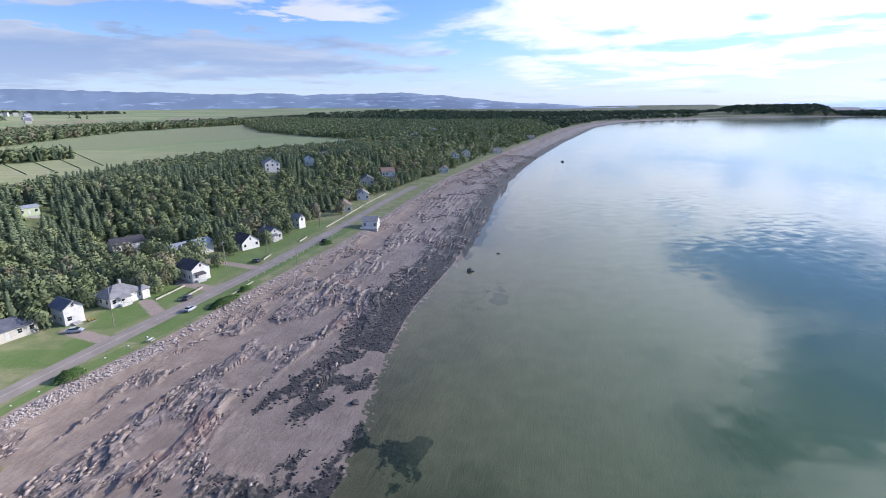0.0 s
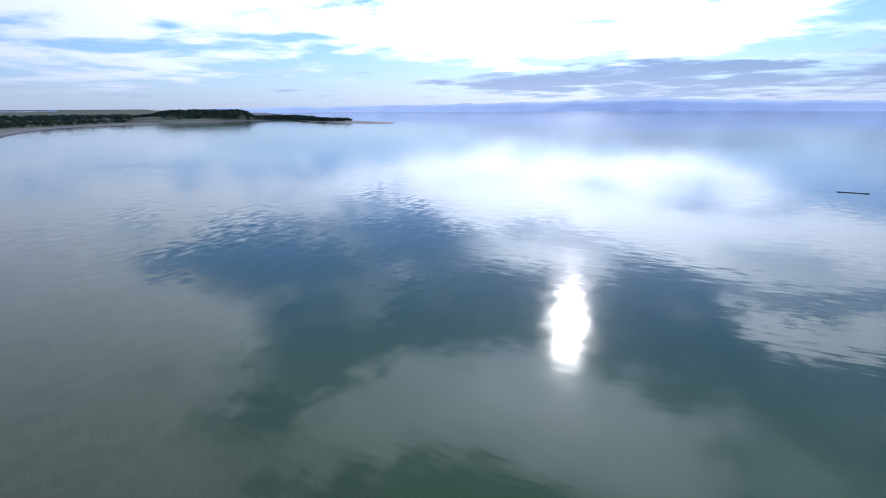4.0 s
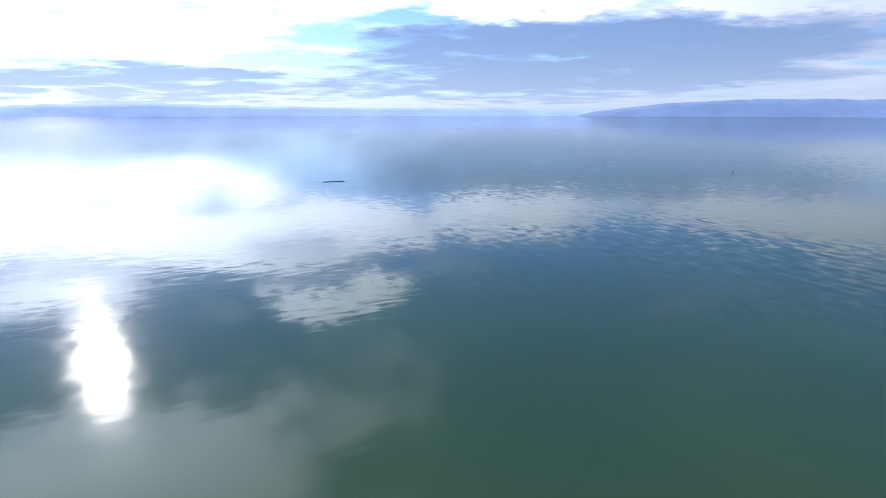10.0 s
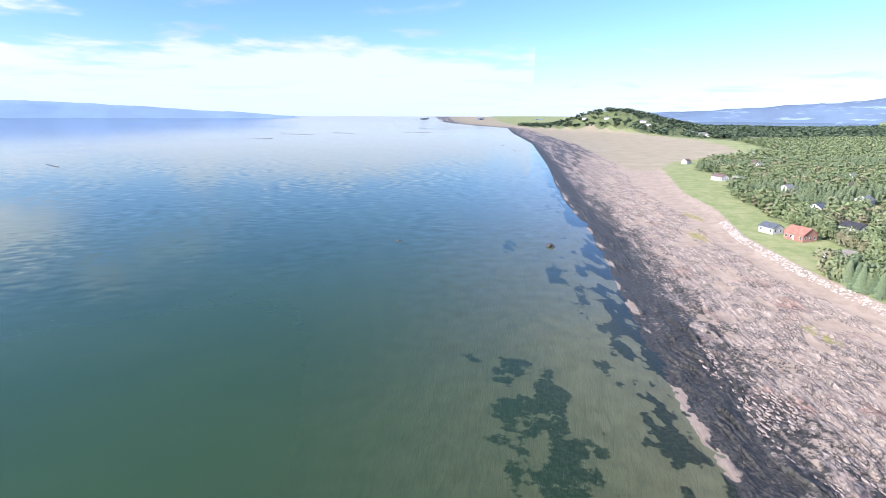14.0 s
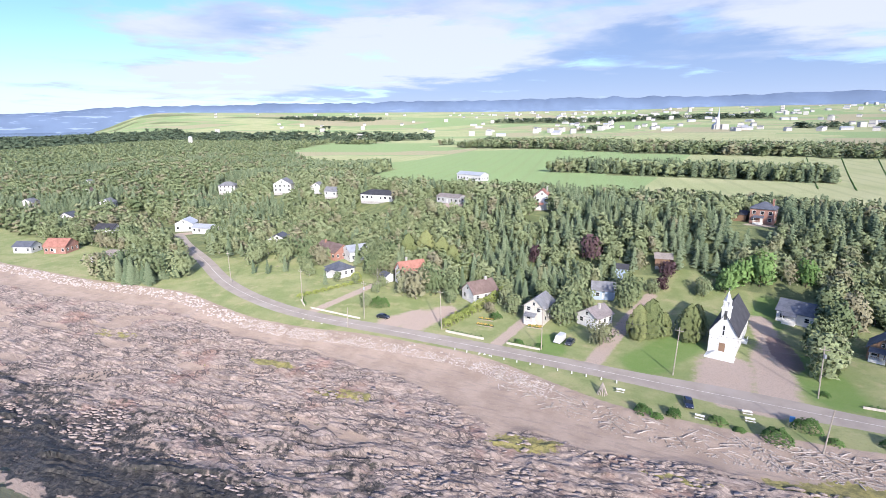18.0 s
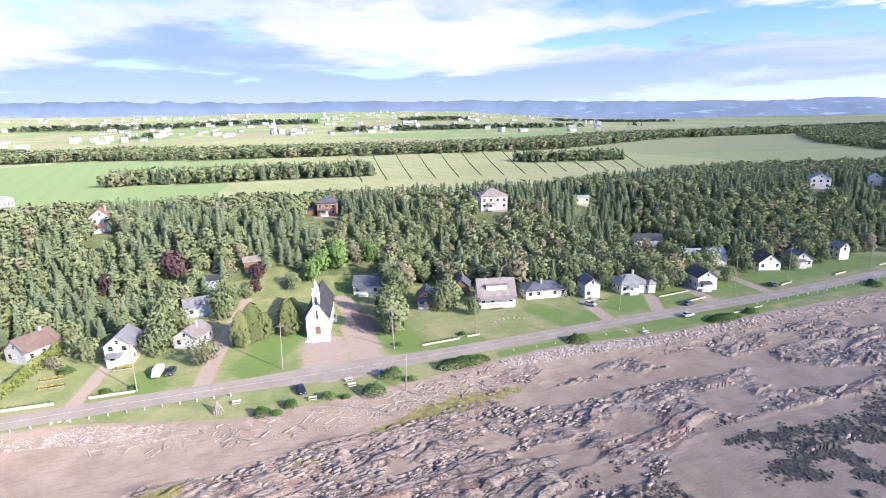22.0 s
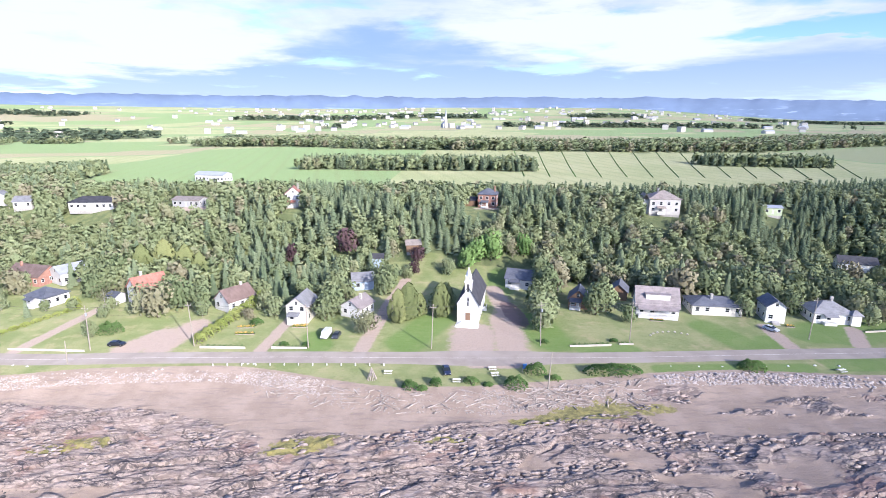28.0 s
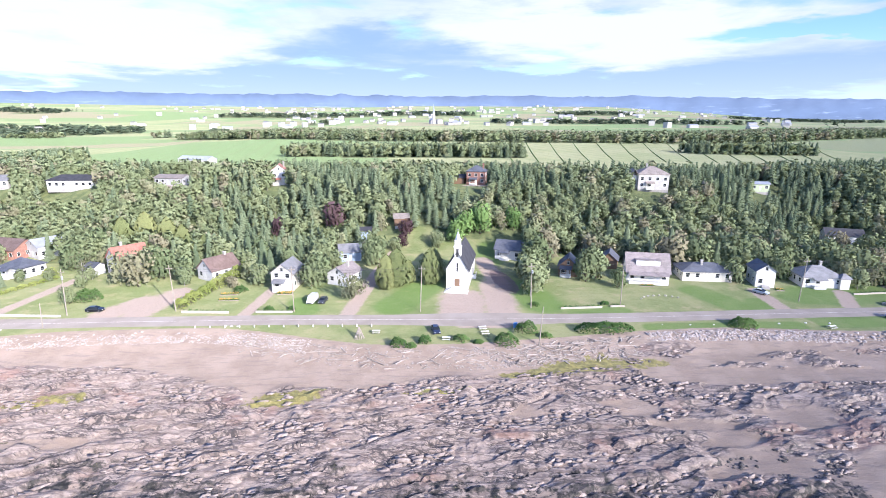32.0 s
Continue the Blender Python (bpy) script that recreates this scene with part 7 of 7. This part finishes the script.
def revetment(x0, x1, singles, rest, name_label, big=(0.8, 1.7), small=(0.35, 0.95), low=-6.0):
    """Riprap on the bank: single boulders as parts, the small filling joined."""
    base = new("rock_revetment")
    meshes = []
    for n in range(6):
        mesh = bpy.data.meshes.new("stone")
        bm = stone_shape(n)
        bm.to_mesh(mesh)
        bm.free()
        mesh.materials.append(M["stone"])
        meshes.append(mesh)
    for x, y in bank_spots(x0, x1, singles, low, 0.3):
        size = float(rng.uniform(*big))
        part("stone", meshes[int(rng.integers(0, 6))], None, base, "", pose(x, y, float(lie(x, y)) + 0.18 * size, *rng.uniform(-25, 25, 2), rng.uniform(0, 360)) @ Matrix.Diagonal((size, size, size, 1)))
    tagged(base, name_label, "riprap")
    spots = bank_spots(x0, x1, rest, low - 0.5, 0.5)
    pile("small_riprap", spots, rng.uniform(*small, rest), M["stone"], "small pale stones filling the bank", "stones")


revetment(52, 100, 180, 1500, "pale boulders piled against the grass bank", (0.55, 1.05), (0.25, 0.6), -3.4)
revetment(-128, -28, 120, 5200, "pale rough stones along the eroded bank", (0.4, 0.8), (0.16, 0.42), -4.0)
pile("far_riprap", np.concatenate([bank_spots(100, 460, 1000, -3.4, 0.3), bank_spots(-330, -128, 900, -4.5, 0.3)]), rng.uniform(0.4, 1.2, 1900), M["stone"], "pale stones along the far bank", "stones")


def shelf_spots(x0, x1, y0, y1, count, mask, least):
    x, y = rng.uniform(x0, x1, count), rng.uniform(y0, y1, count)
    m = masks(x, y)
    good = m[mask] * (0.4 + value(x / 6, y / 6, 33)) > least
    good &= y > COAST(x) - 1
    return np.stack([x[good], y[good]], 1)


cobbles = shelf_spots(-150, 190, 40, 108, 26000, "weed", 0.26)[:7500]
pile("weedy_cobbles", cobbles, 0.35 + 0.9 * rng.beta(1.3, 4, len(cobbles)), M["rock"], "dark weed-covered cobbles on the lower shore", "rocks", 0.1, 0.9)
BEDS = []
for n in range(6):
    r = random.Random(70 + n)
    corners = [(sx * r.uniform(0.45, 1.5), sy * r.uniform(0.12, 0.42), sz * r.uniform(0.07, 0.17) + 0.10 * sy) for sz in (-1, 1) for sx, sy in ((-1, -1), (1, -1), (1, 1), (-1, 1))]
    BEDS.append((np.array(corners), SLABS[n][1]))


def bed_spots(count):
    """Places along the rows of the tilted beds, thick in some stretches and bare in others."""
    x, row = rng.uniform(-150, 185, count), rng.integers(20, 150, count)
    y = 0.24 * x + row * 0.95 + rng.normal(0, 0.3, count) + 2.6 * fbm(x / 26, row * 0.08, 11)
    good = (y > COAST(x) + 8) & (masks(x, y)["rock"] > 0.6) & (fbm(x / 8, y / 4, 36) + 0.3 * rng.uniform(0, 1, count) > 0.66)
    return np.stack([x[good], y[good]], 1)


beds = bed_spots(60000)[:6500]
pile("ledge_blocks", beds, 0.25 + 0.95 * rng.beta(1.1, 3.5, len(beds)), M["slab"], "tilted grey slabs split along the rock ledges", "rocks", 0.0, 1.0, 0.22, BEDS, 0.35, 0.12)
x, y = rng.uniform(42, 165, 30000), rng.uniform(52, 106, 30000)
spread = fbm(x / 9, y / 5, 38, 4) - 0.0022 * np.abs(y - 75) + 0.1 * rng.uniform(0, 1, len(x)) > 0.58
lies = masks(x, y)
spread &= (lies["rock"] > 0.4) | (lies["weed"] > 0.55)
loose = np.stack([x[spread], y[spread]], 1)[:3600]
pile("scattered_cobbles", loose, 0.25 + 0.85 * rng.beta(1.2, 4, len(loose)), M["rock"], "dark cobbles strewn in clumps over wet sand", "rocks", 0.1, 0.8)


def rock_ledge(count):
    """Single slabs of the ledge below the church, each lying along its bed."""
    base = new("rock_ledge")
    meshes = [sheet("slab", shape, tris, [M["slab"]], False) for shape, tris in BEDS]
    x = rng.uniform(-12, 48, 4 * count)
    row = rng.integers(70, 112, 4 * count)
    y = 0.24 * x + row * 0.95 + 2.6 * fbm(x / 26, row * 0.08, 11)
    good = (masks(x, y)["rock"] > 0.6) & (y > 80)
    for n, (px, py) in enumerate(np.stack([x[good], y[good]], 1)[:count]):
        size = float(0.35 + 0.9 * rng.beta(1.2, 3))
        part("slab", meshes[n % 6], None, base, "", pose(px, py, float(lie(px, py)) + 0.3, *rng.uniform(-8, 8, 2), 13.5 + rng.normal(0, 9)) @ Matrix.Diagonal((size, size, size, 1)))
    return tagged(base, "ledge of tilted grey rock slabs above the tide", "rock ledge")


rock_ledge(290)
strays = shelf_spots(190, 700, 40, 150, 9000, "rock", 0.7)[:3500]
pile("far_blocks", strays, 0.6 + 1.3 * rng.beta(1.3, 3, len(strays)), M["slab"], "broken grey slabs farther along the shore", "rocks", 0.05, 1.0, 0.3, SLABS, 0.6)


def driftwood(count):
    meshes = []
    for n in range(4):
        bm = bmesh.new()
        size = (2.2, 3.2, 1.5, 4.6)[n]
        rings = []
        for k in range(5):
            u = k / 4 - 0.5
            r = 0.10 * (1 - 0.35 * abs(u)) * (1.1 - 0.4 * u)
            rings.append([bm.verts.new((u * size, 0.14 * math.sin(3 * u + n) * size * 0.3 + r * math.cos(a), r * math.sin(a) + 0.1)) for a in (0, 1.05, 2.09, 3.14, 4.19, 5.24)])
        for a, b in zip(rings, rings[1:]):
            for k in range(6):
                bm.faces.new((a[k], a[(k + 1) % 6], b[(k + 1) % 6], b[k]))
        bm.faces.new(rings[0][::-1])
        bm.faces.new(rings[-1])
        if n % 2:
            bmesh.ops.create_cone(bm, cap_ends=True, segments=5, radius1=0.07, radius2=0.02, depth=1.3, matrix=pose(size * 0.2, 0.4, 0.3, 55, 20, 0))
        mesh = bpy.data.meshes.new("driftwood_log")
        bm.to_mesh(mesh)
        bm.free()
        mesh.materials.append(M["drift"])
        meshes.append(mesh)
    for n in range(count):
        x = float(rng.choice([rng.uniform(-45, 12), rng.normal(30, 10), rng.uniform(95, 190)], p=[0.25, 0.4, 0.35]))
        band = rng.uniform(-7, -0.5) if x < 14 else rng.uniform(-8, -0.8)
        y = float(BANK(x)) + band
        ob = new("driftwood_log", meshes[n % 4])
        ob.matrix_basis = pose(x, y, float(lie(x, y)) + 0.12, rng.uniform(-6, 6), rng.uniform(-6, 6), rng.normal(8, 40))
        tagged(ob, "bleached driftwood log on the upper beach", "driftwood", "driftwood logs")


driftwood(300)
sticks = np.concatenate([bank_spots(-45, 60, 1500, -7, -0.5), bank_spots(8, 52, 1400, -8, -0.5)])
pile("drift_litter", sticks, rng.uniform(0.2, 0.75, len(sticks)), M["drift"], "bleached driftwood litter and stones on the beach", "driftwood", 0.1, 0.35)


# ---- out on the water ----
def sea_rock(x, y, size, label="lone dark rock standing in the shallows"):
    bm = bmesh.new()
    bmesh.ops.create_icosphere(bm, subdivisions=3, radius=size)
    for v in bm.verts:
        v.co *= 0.75 + 0.5 * noise.noise(v.co * 1.1 / size + Vector((x, y, 0)))
        v.co.z *= 0.62
    ob = part("sea_rock", bm, M["rock"], None, "", Matrix.Translation((x, y, float(lie(x, y)) + 0.25 * size)))
    return tagged(ob, label, "rock", "rocks in the sea")


sea_rock(196, 53.5, 1.9)
sea_rock(225, 48, 0.8)
sea_rock(93, 52.5, 1.2, "small dark boulder at the tide line")
sea_rock(-259, -66, 2.6, "weedy rock awash in the shallows")
sea_rock(-262, 12, 2.6, "weedy rock awash in the shallows")
sea_rock(-75, 60, 1.0, "small dark boulder on the rock shelf")
sea_rock(640, 60, 2.4)


def sand_bar(x, y, size, wide, rz, label, high=0.5):
    bm = bmesh.new()
    rings = []
    for n in range(25):
        u = n / 24
        w = wide * math.sin(math.pi * u) ** 0.6 * (0.7 + 0.6 * noise.noise(Vector((u * 7, x, y)))) + 0.05
        mid = 0.06 * size * noise.noise(Vector((u * 3, y, x)))
        rings.append([bm.verts.new(((u - 0.5) * size, mid + k * w, (high if k == 0 else -0.5))) for k in (-1, 0, 1)])
    for a, b in zip(rings, rings[1:]):
        for k in range(2):
            bm.faces.new((a[k], b[k], b[k + 1], a[k + 1]))
    ob = part("reef", bm, M["rock"], None, "", pose(x, y, float(rise(x, y)), 0, 0, rz))
    return tagged(ob, label, "reef", "low reefs")


for rx, ry, rs, rw, rr in ((123, -491, 20, 3.5, 20), (-456, -547, 40, 3, 60), (-561, -586, 62, 4, 58), (-294, -579, 40, 1.6, 62), (-1306, -706, 90, 14, 70), (-1592, -739, 150, 10, 70), (-1750, -640, 90, 8, 75),
                           (-1900, -420, 120, 14, 80), (-2350, -430, 150, 16, 80), (730, -596, 60, 3, -35), (-1000, -30, 25, 5, 0), (-1150, -60, 30, 6, 10)):
    sand_bar(rx, ry, rs, rw, rr, "low dark reef just above the water")


def islet(x, y, size, high):
    bm = bmesh.new()
    bmesh.ops.create_icosphere(bm, subdivisions=3, radius=1.0)
    for v in bm.verts:
        k = 0.8 + 0.5 * noise.noise(v.co * 1.6 + Vector((x, 0, 0)))
        v.co = Vector((v.co.x * size * k, v.co.y * size * 0.4 * k, v.co.z * high * k))
    ob = part("islet", bm, M["far_rock"], None, "", pose(x, y, float(rise(x, y)), 0, 0, 0))
    return tagged(ob, "small bare islet far out at sea", "islet", "islets")


islet(-4350, -420, 70, 22)
islet(-4300, 60, 150, 16)
islet(-4450, -900, 110, 6)


def weir_stake(x, y):
    ob = part("fishing_stake", solid((-0.15, 0.15, -0.15, 0.15, -2, 2.6), (-0.5, 0.5, -0.1, 0.1, 1.4, 1.6)), M["wood"], None, "", Matrix.Translation((x, y, 0)))
    return tagged(ob, "dark wooden stake standing in the bay", "stake", "fishing stakes")


for sx, sy in ((1120, -70), (1000, -230), (960, -410), (1015, -120)):
    weir_stake(sx, sy)


# ---- far town and landmarks ----
def town_block(kind):
    base = new("town_building")
    w, d, h = ((14, 11, 7), (26, 14, 6), (16, 14, 14))[kind]
    part("wall", body_shape(w, d, h, 3, "x" if kind < 2 else "hip"), M["stucco"], base)
    part("roof", roof_shape(w, d, h, 3 if kind < 2 else 1, "x" if kind < 2 else "hip"), M[("grey", "tin", "charcoal")[kind]], base)
    return tagged(base, "far white building of the town on the plain", "building", "town buildings")


blocks_done = [town_block(n) for n in range(3)]
spot_rng = np.random.default_rng(21)
for n in range(290):
    turn = radians(float(np.clip(spot_rng.normal(0, 21), -50, 34)))
    far = float(spot_rng.uniform(1500, 3900))
    x, y = far * math.sin(turn), far * math.cos(turn)
    m = pose(x, y, float(lie(x, y)) - 0.3, 0, 0, float(spot_rng.uniform(-40, 40)))
    if n < 3:
        blocks_done[n].matrix_basis = m
    else:
        copy_thing(blocks_done[int(spot_rng.choice([0, 0, 1, 2]))], m)
    KEEP_CLEAR.append((x, y, 16))


def far_church(x, y):
    base = new("town_church")
    base.matrix_basis = pose(x, y, float(lie(x, y)) - 0.5, 0, 0, 10)
    part("nave", body_shape(18, 34, 11, 8, "y"), M["stucco"], base)
    part("roof", roof_shape(18, 34, 11, 8, "y"), M["tin"], base)
    tower = part("tower", solid((-4, 4, -21, -13, 0, 26), (-3, 3, -20, -14, 26, 34)), M["stucco"], base)
    bm = bmesh.new()
    bmesh.ops.create_cone(bm, cap_ends=True, segments=8, radius1=3.2, radius2=0.1, depth=26, matrix=Matrix.Translation((0, -17, 47)))
    part("spire", bm, M["tin"], tower)
    KEEP_CLEAR.append((x, y, 45))
    return tagged(base, "tall white church with a spire in the far town", "church")


far_church(4, 1640)


def silo(x, y):
    base = new("silo")
    base.matrix_basis = pose(x, y, float(lie(x, y)), 0, 0, 0)
    bm = bmesh.new()
    bmesh.ops.create_cone(bm, cap_ends=True, segments=16, radius1=5, radius2=5, depth=20, matrix=Matrix.Translation((0, 0, 10)))
    part("cylinder", bm, M["stucco"], base)
    bm = bmesh.new()
    bmesh.ops.create_cone(bm, cap_ends=True, segments=16, radius1=5.2, radius2=0.5, depth=3.5, matrix=Matrix.Translation((0, 0, 21.7)))
    part("dome", bm, M["tin"], base)
    part("shed", solid((5, 22, -5, 5, 0, 7)), M["stucco"], base)
    KEEP_CLEAR.append((x, y, 30))
    return tagged(base, "pale farm silo with a shed on the plain", "silo")


silo(-1180, 905)


def ditches():
    """Drain lines across the pale field, each a low dark strip of weeds."""
    base = new("field_ditches")
    for n in range(14):
        x0, x1 = 60 + 19 * n, 90 + 30 * n
        bm = bmesh.new()
        rings = []
        for k in range(20):
            u = k / 19
            x, y = x0 + (x1 - x0) * u, 385 + 285 * u - (0.02 * n * n)
            w = 0.5 + 0.4 * noise.noise(Vector((k * 0.7, n, 0)))
            z = float(lie(x, y))
            rings.append([bm.verts.new((x + s * w, y, z + (0.4 if s == 0 else 0.02))) for s in (-1, 0, 1)])
        for a, b in zip(rings, rings[1:]):
            for k in range(2):
                bm.faces.new((a[k], b[k], b[k + 1], a[k + 1]))
        part("ditch", bm, M["shrub"], base)
    return tagged(base, "dark weedy drain lines across the pale field", "ditch")


ditches()


build_ground()
build_sea()
build_road()
build_hills()
build_forest()
